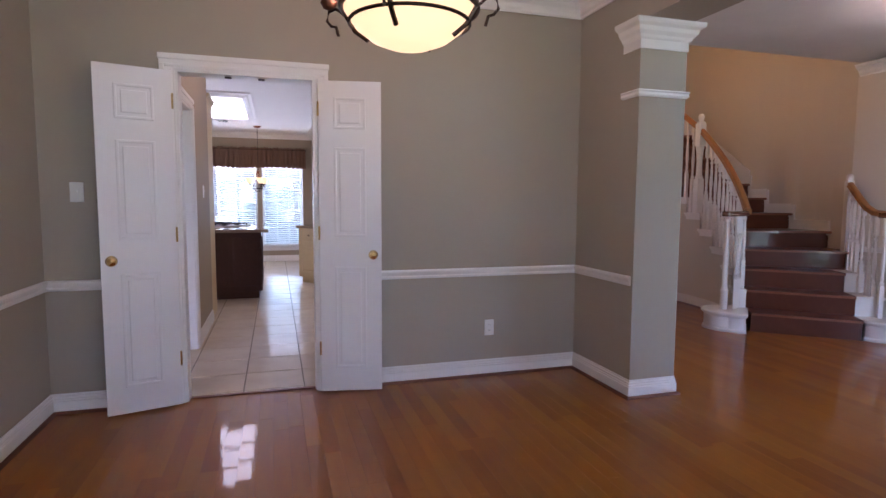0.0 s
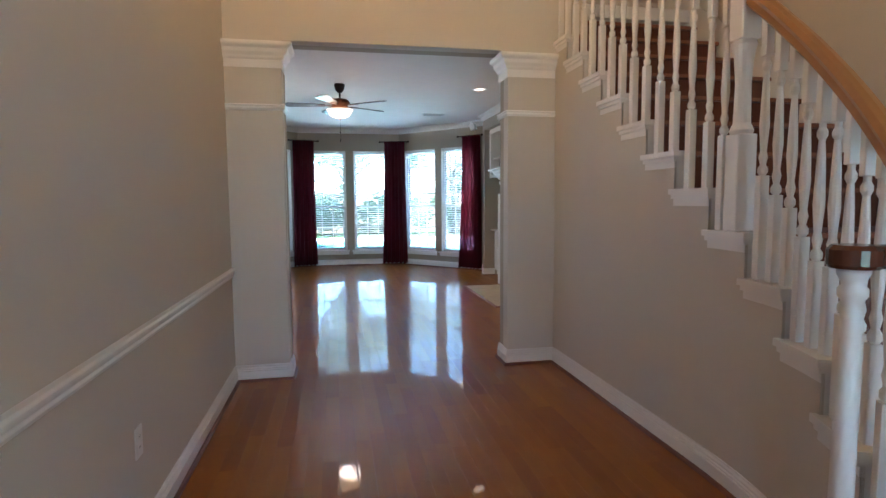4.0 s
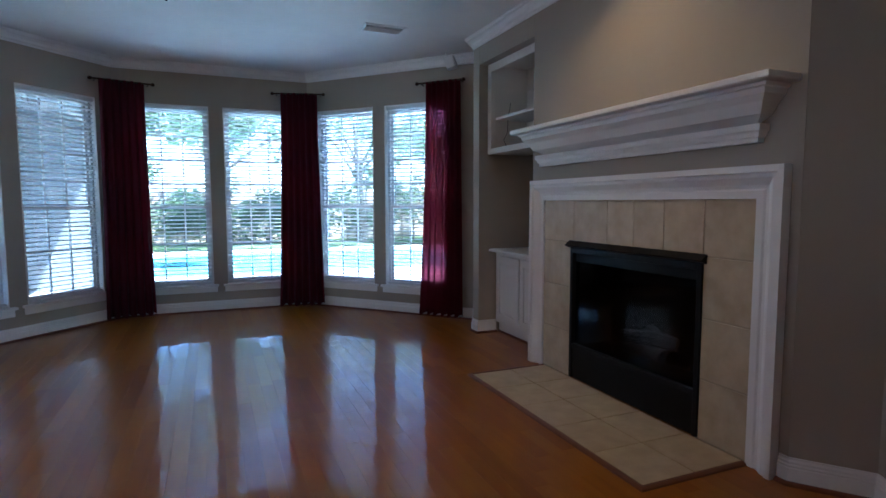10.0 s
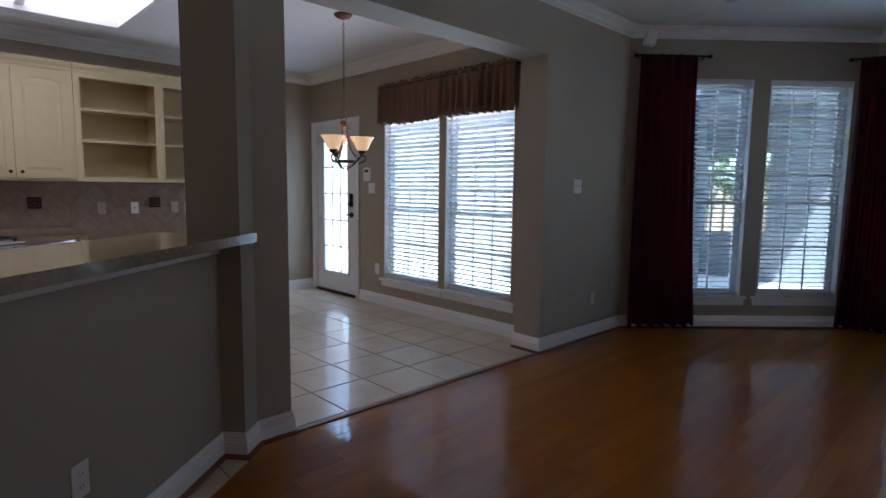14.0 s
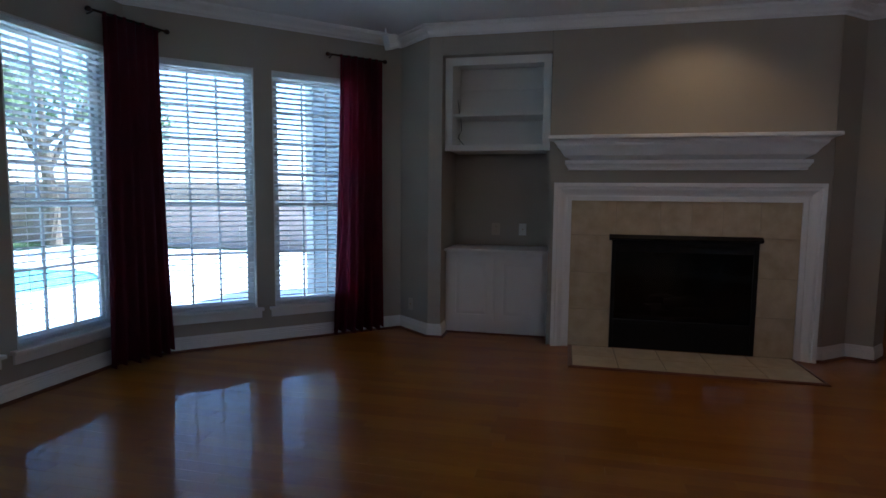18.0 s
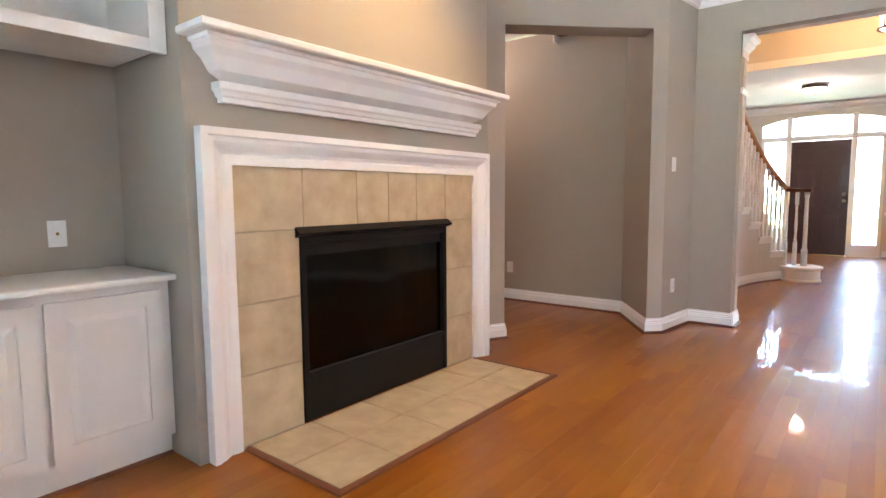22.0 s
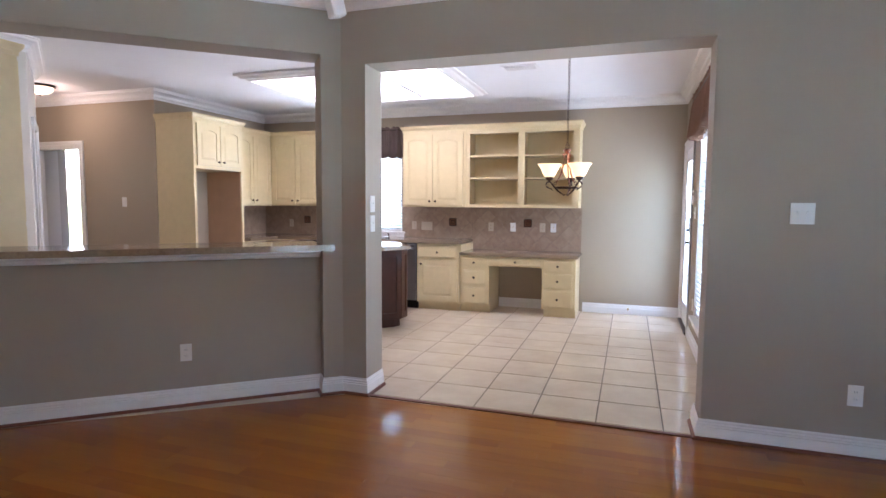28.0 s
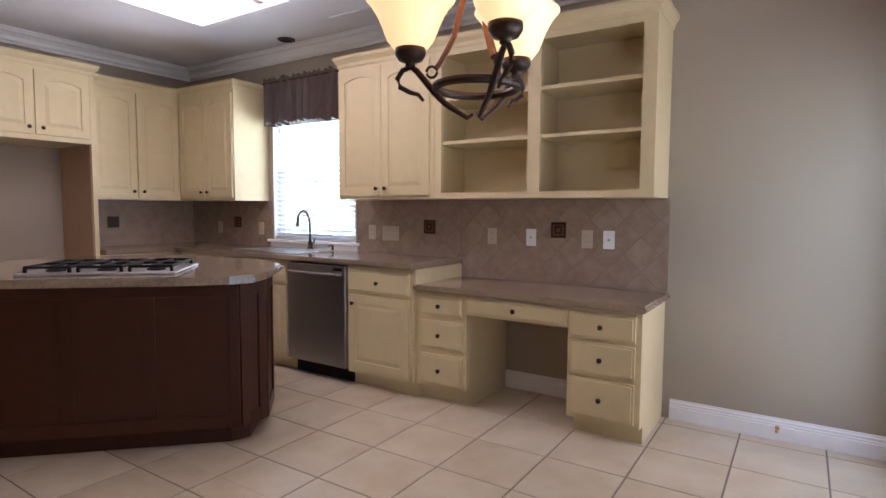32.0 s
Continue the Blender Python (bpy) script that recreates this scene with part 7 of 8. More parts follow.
# ---- backsplash: tiles laid on the diagonal, with plates and dark accents ----
splash = thing("backsplash", pose(0, 0, 0), "brown stone tile backsplash laid on the diagonal", "backsplash")
part("bed", boxes((KX + 0.0005, KX + 0.006, SB, 6.0, 0.905, UZ0 - 0.002), (KX + 0.0005, KX + 0.006, 6.0, 7.06, 0.905, 0.94), (KX + 0.0005, KX + 0.006, 7.06, 8.075, 0.905, UZ0 - 0.002), (KX + 0.0005, KX + 0.006, 8.075, 9.525, 0.768, UZ0 - 0.002)), SPLASH_GROUT, splash)


def splash_tiles():
    """Square tiles turned by 45 degrees, cut to the field's outline."""
    s = 0.152
    dgl = s * math.sqrt(2)
    fields = [(8.078, 9.522, 0.770, UZ0 - 0.004), (7.07, 8.074, 0.907, UZ0 - 0.004), (5.99, 7.07, 0.907, 0.938), (SB + 0.01, 5.99, 0.907, UZ0 - 0.004)]
    for y0, y1, z0, z1 in fields:
        for i in range(-1, int((y1 - y0) / dgl * 2) + 3):
            for j in range(-1, int((z1 - z0) / dgl * 2) + 3):
                if (i + j) % 2:
                    continue
                cy, cz = y0 + i * dgl / 2, z0 + j * dgl / 2
                poly = [(cy + (dgl / 2 - 0.004), cz), (cy, cz + (dgl / 2 - 0.004)), (cy - (dgl / 2 - 0.004), cz), (cy, cz - (dgl / 2 - 0.004))]
                for axis, lim, keep_less in ((0, y0, False), (0, y1, True), (1, z0, False), (1, z1, True)):
                    out = []
                    for k in range(len(poly)):
                        p, q = poly[k - 1], poly[k]
                        pin, qin = (p[axis] <= lim) == keep_less or p[axis] == lim, (q[axis] <= lim) == keep_less or q[axis] == lim
                        if pin != qin:
                            t = (lim - p[axis]) / (q[axis] - p[axis])
                            out.append((p[0] + t * (q[0] - p[0]), p[1] + t * (q[1] - p[1])))
                        if qin:
                            out.append(q)
                    poly = out
                    if len(poly) < 3:
                        break
                if len(poly) < 3:
                    continue
                ar = abs(sum(poly[k - 1][0] * poly[k][1] - poly[k][0] * poly[k - 1][1] for k in range(len(poly)))) / 2
                if ar < 0.0008:
                    continue
                bm = bmesh.new()
                a = [bm.verts.new((KX + 0.004, y, z)) for y, z in poly]
                b = [bm.verts.new((KX + 0.0085, y, z)) for y, z in poly]
                bm.faces.new(b)
                for k in range(len(poly)):
                    bm.faces.new((a[k - 1], a[k], b[k], b[k - 1]))
                part("tile", bm, SPLASH_TILE, splash)


splash_tiles()
south_splash = link_mesh("backsplash", boxes((KX + 0.01, -2.173, SB + 0.0005, SB + 0.008, 0.905, UZ0 - 0.002)), SPLASH_TILE)
tagged(south_splash, "brown stone tile backsplash on the side wall", "backsplash")
KWf = ((KX + 0.0085, KY1), (KX + 0.0085, KY0))
for y, kind, mat in ((7.23, "outlet", PLATE_TAN), (8.34, "outlet", PLATE_TAN), (8.64, "jack", PLATE), (9.03, "outlet", PLATE_TAN), (9.17, "jack", PLATE), (5.98 - 0.13, "outlet", PLATE_TAN), (5.22, "outlet", PLATE_TAN)):
    plate(on(*KWf, KX, y, 1.07), kind, mat)
plate(on(*KWf, KX, 7.42, 1.065), "switch", PLATE_TAN, gang=3)
for y in (7.80, 8.835, 5.50):
    dc = thing("accent_tile", on(*KWf, KX, y, 1.125), "small dark bronze embossed accent tile", "accent tile", "accent tiles in the backsplash")
    part("tile", boxes((-0.052, 0.052, 0.0005, 0.008, -0.052, 0.052), bevel=0.003), BRONZE, dc)
    part("relief", boxes((-0.036, -0.028, 0.0075, 0.013, -0.036, 0.036), (0.028, 0.036, 0.0075, 0.013, -0.036, 0.036), (-0.028, 0.028, 0.0075, 0.0128, -0.036, -0.028), (-0.028, 0.028, 0.0075, 0.0128, 0.028, 0.036), (-0.012, 0.012, 0.0075, 0.014, -0.012, 0.012)), COPPER, dc)
SWf = ((KX, SB + 0.008), (-2.12, SB + 0.008))
plate(on(*SWf, -2.35, SB, 1.07), "switch", PLATE_TAN)
dc = thing("accent_tile", on(*SWf, -2.55, SB, 1.125), "small dark bronze embossed accent tile", "accent tile", "accent tiles in the backsplash")
part("tile", boxes((-0.052, 0.052, 0.0005, 0.008, -0.052, 0.052), bevel=0.003), BRONZE, dc)
KNf = ((0.128, KY1), (KX, KY1))
ob = thing("alarm_keypad", on(*KNf, -2.16, KY1, 1.455), "white alarm keypad with a small dark screen", "keypad")
part("case", boxes((-0.06, 0.06, 0.0005, 0.025, -0.075, 0.075), bevel=0.006), PLATE, ob)
part("screen", boxes((-0.035, 0.035, 0.0245, 0.0265, 0.02, 0.05)), BLACK, ob)
plate(on(*KNf, -2.09, KY1, 1.30), "switch", gang=2)
plate(on(*KNf, -1.99, KY1, 0.40), "outlet")
jk = link_mesh("door_stop", lathe([(0.012, 0), (0.012, 0.004), (0.004, 0.006), (0.004, 0.05), (0.009, 0.052), (0.009, 0.066), (0, 0.068)], 10), BRASS)
jk.matrix_basis = pose(KX + 0.016, 10.12, 0.07, 0, 90)
tagged(jk, "small brass door stop on the baseboard", "door stop")


# ---- hanging lamps ----
SHADE = glow("amber_lamp_glass", (1.0, 0.70, 0.33), 0.075)


def bell_shade(r=0.085, h=0.10):
    return lathe([(r * 0.34, 0), (r * 0.44, 0.003), (r * 0.60, h * 0.2), (r * 0.72, h * 0.45), (r * 0.86, h * 0.7), (r * 1.0, h * 0.88), (r * 1.13, h), (r * 1.11, h + 0.003), (r * 0.96, h * 0.88), (r * 0.82, h * 0.7), (r * 0.68, h * 0.45), (r * 0.55, h * 0.2), (r * 0.34, 0.008)], 28)


def chandelier(x, y, ceiling_z, ring_z, lights=3, turn=20):
    ch_ = thing("chandelier", pose(x, y, 0, 0, 0, turn), "bronze three-arm chandelier with lit amber glass shades on a chain", "chandelier")
    part("canopy", lathe([(0.075, ceiling_z - 0.001), (0.072, ceiling_z - 0.012), (0.05, ceiling_z - 0.03), (0.015, ceiling_z - 0.04), (0, ceiling_z - 0.045)], 24), COPPER, ch_, smooth=True)
    top_z = ring_z + 0.335
    lk = bmesh.new()
    n = int((ceiling_z - 0.045 - top_z) / 0.032)
    for i in range(n):
        z = top_z + 0.03 + i * 0.032
        a = [(0.009 * math.cos(t), 0, z + 0.019 * math.sin(t)) for t in np.linspace(0, 2 * math.pi, 9)]
        if i % 2:
            a = [(0, q[0], q[2]) for q in a]
        tube(a, 0.0022, 5, lk, cap=False)
    part("chain", lk, BRONZE, ch_)
    part("loop", tube([(0.02 * math.cos(t), 0, top_z + 0.012 + 0.02 * math.sin(t)) for t in np.linspace(0, 2 * math.pi, 15)], 0.003, 6, cap=False), BRONZE, ch_)
    part("hub", lathe([(0.0, top_z - 0.055), (0.02, top_z - 0.05), (0.016, top_z - 0.035), (0.034, top_z - 0.022), (0.030, top_z - 0.012), (0.012, top_z - 0.006), (0.0, top_z)], 18), COPPER, ch_, smooth=True)
    R = 0.088
    part("ring", tube([(R * math.cos(t), R * math.sin(t), ring_z) for t in np.linspace(0, 2 * math.pi, 33)], 0.0095, 8, cap=False), BRONZE, ch_)
    for i in range(lights):
        a = 2 * math.pi * i / lights
        c, s = math.cos(a), math.sin(a)
        def P(r, z, w=0.0):
            return (r * c - w * s, r * s + w * c, z)
        part("rod", tube([P(0.016, top_z - 0.04), P(0.030, top_z - 0.06), P(0.022, top_z - 0.085), P(0.030, ring_z + 0.19), P(0.050, ring_z + 0.11), P(0.078, ring_z + 0.06), P(R + 0.004, ring_z + 0.042)], 0.0065, 8), COPPER, ch_)
        part("eye", tube([P(0.030 + 0.012 * math.cos(t), top_z - 0.062 + 0.012 * math.sin(t), 0.004) for t in np.linspace(0, 6.0, 10)], 0.0032, 6), COPPER, ch_)
        part("arm", tube([P(R + 0.06, ring_z + 0.052), P(R + 0.046, ring_z + 0.042), P(R + 0.026, ring_z + 0.018), P(R + 0.006, ring_z - 0.006), P(R * 0.8, ring_z - 0.03), P(R * 0.5, ring_z - 0.048), P(R * 0.22, ring_z - 0.064), P(R * 0.08, ring_z - 0.056)], [0.006, 0.007, 0.0072, 0.0075, 0.007, 0.006, 0.005, 0.004], 8), BRONZE, ch_)
        part("scroll", tube([P(R + 0.06, ring_z + 0.050), P(R + 0.078, ring_z + 0.044), P(R + 0.090, ring_z + 0.026), P(R + 0.084, ring_z + 0.008), P(R + 0.062, ring_z - 0.004), P(R + 0.042, ring_z - 0.010), P(R + 0.030, ring_z - 0.024)], [0.006, 0.0062, 0.0062, 0.006, 0.0055, 0.0045, 0.0035], 8), BRONZE, ch_)
        part("curl", tube([P(R + 0.010 + 0.012 * math.cos(t), ring_z + 0.036 + 0.012 * math.sin(t), 0.006) for t in np.linspace(0, 6.0, 12)], 0.0032, 6), BRONZE, ch_)
        px_, py_, _ = P(R + 0.06, 0)
        part("cup", lathe([(0.006, ring_z + 0.048), (0.012, ring_z + 0.053), (0.010, ring_z + 0.058), (0.026, ring_z + 0.064), (0.034, ring_z + 0.076), (0.034, ring_z + 0.090), (0.028, ring_z + 0.092), (0.0, ring_z + 0.086)], 20, at=(px_, py_, 0)), BRONZE, ch_, smooth=True)
        sh = part("shade", bell_shade(0.088, 0.108), SHADE, ch_, "lit amber bell-shaped glass shade", smooth=True)
        sh.location = (px_, py_, ring_z + 0.088)
    return ch_


chandelier(-0.938, 9.586, KC, 1.518, 3, 51)
lamp("chandelier_lamp", "POINT", pose(-0.938, 9.586, 1.80), 6, (1.0, 0.83, 0.62), 0.16)

# dining room bowl pendant
bp = thing("bowl_pendant", pose(-0.12, 0.55, 0, 0, 0, 15), "large lit amber glass bowl pendant in a bronze cage", "pendant lamp")
ZB = 1.87
part("bowl", lathe([(0.0, ZB), (0.08, ZB + 0.008), (0.15, ZB + 0.035), (0.21, ZB + 0.08), (0.25, ZB + 0.14), (0.265, ZB + 0.185), (0.258, ZB + 0.185), (0.20, ZB + 0.085), (0.0, ZB + 0.012)], 36), SHADE, bp, "lit amber glass bowl", smooth=True)
part("band", tube([(0.232 * math.cos(t), 0.232 * math.sin(t), ZB + 0.095) for t in np.linspace(0, 2 * math.pi, 37)], 0.007, 8, cap=False), BRONZE, bp)
part("ring", tube([(0.262 * math.cos(t), 0.262 * math.sin(t), ZB + 0.15) for t in np.linspace(0, 2 * math.pi, 37)], 0.010, 8, cap=False), BRONZE, bp)
for i in range(4):
    a = math.pi / 4 + math.pi / 2 * i
    c, s = math.cos(a), math.sin(a)
    part("strap", tube([(0.17 * c, 0.17 * s, ZB + 0.045), (0.225 * c, 0.225 * s, ZB + 0.085), (0.262 * c, 0.262 * s, ZB + 0.145), (0.27 * c, 0.27 * s, ZB + 0.22), (0.15 * c, 0.15 * s, ZB + 0.45), (0.02 * c, 0.02 * s, ZB + 0.58)], 0.010, 8), BRONZE, bp)
    part("scroll", tube([(0.27 * c + 0.07 * c * k[0], 0.27 * s + 0.07 * s * k[0], ZB + k[1]) for k in ((0, 0.15), (0.5, 0.175), (0.95, 0.165), (1.05, 0.13), (0.8, 0.11), (0.5, 0.105), (0.35, 0.07))], 0.006, 8), BRONZE, bp)
    part("finial", lathe([(0, ZB + 0.17), (0.022, ZB + 0.178), (0.034, ZB + 0.2), (0.026, ZB + 0.225), (0.0, ZB + 0.235)], 14, at=(0.335 * c, 0.335 * s, 0)), COPPER, bp, smooth=True)
part("stem", tube([(0, 0, ZB + 0.56), (0, 0, CH - 0.03)], 0.009, 8), BRONZE, bp)
part("canopy", lathe([(0.07, CH - 0.001), (0.068, CH - 0.012), (0.03, CH - 0.035), (0, CH - 0.04)], 24), BRONZE, bp, smooth=True)
lamp("pendant_lamp", "POINT", pose(-0.12, 0.55, 2.12), 26, (1.0, 0.84, 0.66), 0.18)

# lantern in the stairwell
ln = thing("hall_lantern", pose(2.98, 4.25, 0), "round lantern pendant with a bronze ring in the stairwell", "pendant lamp")
part("drum", lathe([(0.0, 2.755), (0.15, 2.755), (0.165, 2.775), (0.17, 3.05), (0.165, 3.05), (0.15, 2.78), (0, 2.765)], 28), FROST, ln, "lit frosted glass drum", smooth=True)
for z in (2.765, 3.05):
    part("ring", tube([(0.178 * math.cos(t), 0.178 * math.sin(t), z) for t in np.linspace(0, 2 * math.pi, 33)], 0.010, 8, cap=False), BRONZE, ln)
for i in range(4):
    a = math.pi / 4 + math.pi / 2 * i
    part("strap", tube([(0.02 * math.cos(a), 0.02 * math.sin(a), 2.742), (0.178 * math.cos(a), 0.178 * math.sin(a), 2.76), (0.18 * math.cos(a), 0.18 * math.sin(a), 3.05), (0.02 * math.cos(a), 0.02 * math.sin(a), 3.30)], 0.008, 8), BRONZE, ln)
part("stem", tube([(0, 0, 3.28), (0, 0, 5.6)], 0.008, 8), BRONZE, ln)
lamp("lantern_lamp", "POINT", pose(2.98, 4.25, 3.16), 66, (1.0, 0.62, 0.25), 0.12)


def flush_lamp(x, y, z, r=0.15, watts=10, label="round flush ceiling lamp with lit frosted glass"):
    f = thing("flush_lamp", pose(x, y, z), label, "ceiling lamp")
    part("pan", lathe([(r + 0.01, -0.0006), (r + 0.012, -0.02), (r, -0.028), (r - 0.02, -0.02)], 28), BRONZE, f, smooth=True)
    part("bowl", lathe([(r - 0.006, -0.022), (r * 0.9, -0.06), (r * 0.6, -0.09), (0, -0.105)], 28), FROST, f, "lit frosted glass bowl", smooth=True)
    part("knob", lathe([(0, -0.125), (0.008, -0.12), (0.010, -0.106), (0, -0.104)], 10), BRONZE, f)
    lamp("flush_lamp_light", "POINT", pose(x, y, z - 0.19), watts, (1.0, 0.84, 0.66), 0.09)


flush_lamp(3.93, 1.25, CH, 0.16, 11)
flush_lamp(6.60, 6.98, CH, 0.13, 9)
flush_lamp(-0.72, 3.7, KC, 0.14, 9)



# ---- garden ----
PATIO = material("patio_concrete", (0.68, 0.65, 0.61), 0.85, grain=0.12, scale=5, bump=0.2, bscale=80)
POOL = material("pool_water", (0.18, 0.55, 0.60), 0.05, grain=0.15, scale=3)
LEAF = material("leaves", (0.10, 0.14, 0.075), 0.7, grain=0.5, scale=3)
HEDGE = material("hedge_leaves", (0.09, 0.13, 0.08), 0.75, grain=0.5, scale=3)
for leaf in (LEAF, HEDGE):
    l_n, l_l = leaf.node_tree.nodes, leaf.node_tree.links.new
    thin, both = l_n.new("ShaderNodeBsdfTranslucent"), l_n.new("ShaderNodeMixShader")
    thin.inputs[0].default_value = (0.30, 0.37, 0.19, 1)
    both.inputs[0].default_value = 0.45
    l_l(l_n["Principled BSDF"].outputs[0], both.inputs[1])
    l_l(thin.outputs[0], both.inputs[2])
    l_l(both.outputs[0], l_n["Material Output"].inputs[0])
BARK = material("bark", (0.16, 0.11, 0.075), 0.9, grain=0.35, scale=8, bump=0.6, bscale=20)
# dark blue-grey: the covered porch's shade is put into this brick colour
SHADE_TINTED_BRICK = material("shade_tinted_brick", (0.15, 0.155, 0.16), 0.85, grain=0.15, scale=6, bump=0.3, bscale=30)
FENCE = material("fence_wood", (0.42, 0.30, 0.23), 0.85, grain=0.25, scale=6, bump=0.2, bscale=40)
ROOF = material("roof_shingle", (0.12, 0.10, 0.09), 0.9, grain=0.3, scale=12, bump=0.4, bscale=40)

pt_ = link_mesh("patio_pavement", prism([(-12, 10.88), (0.2, 10.88), (0.3, 12.0), (1.8, 13.66), (4.1, 13.66), (5.8, 12.0), (13, 12.0), (13, 23.3), (-12, 23.3)], -0.16, -0.10), PATIO)
tagged(pt_, "pale concrete patio round the pool", "patio", kind="structure")
# pale slab added over the lawn to brighten what the sink window shows
pale_slab = link_mesh("added_pale_pavement", prism([(-14, 2.5), (-3.6, 2.5), (-3.6, 8.95), (-14, 8.95)], -0.16, -0.11), PATIO)
tagged(pale_slab, "pale concrete slab added to brighten the sink window's view", "driveway", kind="structure")
pool = link_mesh("pool_water", prism([(1.0, 17.4), (7.6, 17.2), (8.4, 18.4), (8.4, 21.4), (7.2, 22.6), (1.8, 22.6), (0.6, 21.2), (0.6, 18.2)], -0.10, -0.09), POOL)
tagged(pool, "turquoise swimming pool water", "pool", kind="structure")
cop = link_mesh("pool_coping", sweep([(1.0, 17.4), (7.6, 17.2), (8.4, 18.4), (8.4, 21.4), (7.2, 22.6), (1.8, 22.6), (0.6, 21.2), (0.6, 18.2)], [(0.0, -0.09), (0.0, -0.05), (-0.3, -0.05), (-0.3, -0.10)], closed=True), PATIO)
tagged(cop, "pale stone coping round the pool", "pool coping", kind="structure")


def leaf_cloud(centres, count, size, seed, mat_parent, name, mat):
    rnd = random.Random(seed)
    verts, faces = [], []
    for _ in range(count):
        cx, cy, cz, r = rnd.choice(centres)
        while True:
            d = Vector((rnd.uniform(-1, 1), rnd.uniform(-1, 1), rnd.uniform(-1, 1)))
            if 0.35 < d.length < 1:
                break
        p = Vector((cx, cy, cz)) + d * r
        e = Euler((rnd.uniform(-0.9, 0.9), rnd.uniform(-0.9, 0.9), rnd.uniform(0, 6.3))).to_matrix()
        s = size * rnd.uniform(0.6, 1.4)
        b = len(verts)
        for q in ((-0.5, 0, 0), (0, -0.28, 0.05), (0.5, 0, 0), (0, 0.28, 0.05)):
            verts.append(tuple(p + e @ (Vector(q) * s)))
        faces.append((b, b + 1, b + 2, b + 3))
    me = bpy.data.meshes.new(name)
    me.from_pydata(verts, [], faces)
    me.materials.append(mat)
    ob = new(name, me)
    ob.parent = mat_parent
    return ob


def tree(x, y, h, seed, label, wide=1.0, leaves=3600):
    rnd = random.Random(seed)
    t = thing("tree", pose(x, y, -0.16), label, "tree")
    bend = rnd.uniform(-0.4, 0.4)
    trunk = tube([(0, 0, 0), (0.06, 0.04, h * 0.2), (bend * 0.4, 0.1, h * 0.42), (bend, 0.1, h * 0.7)], [0.20, 0.16, 0.13, 0.06], 10)
    centres = []
    for i in range(7):
        a = i * 2.4 + rnd.uniform(-0.3, 0.3)
        r = rnd.uniform(0.9, 1.9) * h / 6 * wide
        z0, z1 = h * rnd.uniform(0.34, 0.5), h * rnd.uniform(0.6, 0.9)
        tip = (r * math.cos(a), r * math.sin(a), z1)
        tube([(bend * 0.3, 0.08, z0), (tip[0] * 0.5, tip[1] * 0.5, (z0 + z1) / 2 + 0.2), tip], [0.07, 0.05, 0.02], 7, trunk)
        centres.append((*tip, rnd.uniform(0.8, 1.3) * h / 6))
        centres.append((tip[0] * 1.3, tip[1] * 1.3, z1 - 0.5, rnd.uniform(0.6, 0.9) * h / 6))
    part("trunk", trunk, BARK, t)
    leaf_cloud(centres, leaves, 0.17, seed, t, "crown", LEAF)


tree(0.1, 18.6, 4.9, 11, "spreading leafy tree by the patio", 1.7, 9000)
tree(3.1, 26.0, 6.2, 12, "tall leafy tree beyond the pool", 1.4, 6000)
tree(7.9, 26.4, 6.0, 13, "tall leafy tree beyond the pool", 1.4, 6000)
tree(-4.6, 21.0, 6.4, 14, "tall leafy tree beside the patio", 1.3, 5000)
tree(12.4, 23.5, 5.6, 16, "tall leafy tree by the fence", 1.4, 6000)
for i, (x0, x1, y, h) in enumerate(((-6.0, 1.0, 26.6, 3.2), (1.2, 6.4, 27.2, 2.6), (6.6, 13.5, 26.8, 3.4))):
    rnd = random.Random(60 + i)
    cs = []
    for k in range(15):
        r = rnd.uniform(0.45, 0.85)
        cs.append((x0 + (x1 - x0) * (k + rnd.uniform(0.1, 0.9)) / 15, y + rnd.uniform(-0.5, 0.5), rnd.uniform(0.4, h - r), r))
    hd = thing("shrub_row", pose(0, 0, -0.16), "loose row of tall green garden shrubs behind the pool", "shrubs", "garden shrubs")
    leaf_cloud(cs, 6500, 0.16, 30 + i, hd, "foliage", HEDGE)
    part("stems", boxes(*[(c[0] - 0.03, c[0] + 0.03, c[1] - 0.03, c[1] + 0.03, 0, c[2]) for c in cs]), BARK, hd)
fence = thing("garden_fence", pose(0, 28.6, -0.16), "weathered brown board fence round the garden", "fence")
first = None
for i in range(120):
    if first is None:
        ob = part("board", boxes((0, 0.28, 0, 0.025, 0, 1.85), bevel=0.004), FENCE, fence)
        first = ob.data
    else:
        ob = new("board", first)
        ob.parent = fence
    ob.location = (-14 + 0.29 * i, 0, 0)
fe = thing("garden_fence", pose(14.5, 12, -0.16, 0, 0, 90), "weathered brown board fence at the garden's side", "fence")
for i in range(57):
    ob = new("board", first)
    ob.parent = fe
    ob.location = (0.29 * i, 0, 0)
# covered porch beside the breakfast room, and the neighbour's house
porch = thing("porch", pose(0, 0, -0.16), "covered porch beside the breakfast room, columns coloured dark for shade", "porch")
part("roof", prism([(-1.9, 13.0), (0.9, 13.0), (1.5, 13.7), (1.5, 16.6), (-1.9, 16.6)], 2.78, 2.95), SHADE_TINTED_BRICK, porch)
part("beam", boxes((-1.9, 0.9, 13.05, 13.25, 2.45, 2.779)), SHADE_TINTED_BRICK, porch)
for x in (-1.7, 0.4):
    part("column", boxes((x - 0.14, x + 0.14, 13.02, 13.28, 0, 2.45), bevel=0.01), SHADE_TINTED_BRICK, porch)
PINK = material("garage_brick", (0.48, 0.41, 0.37), 0.9, grain=0.2, scale=14, bump=0.3, bscale=30)
gar = thing("garage_wall", pose(0, 0, -0.16), "brick garage wall beside the porch, coloured dark for shade", "building")
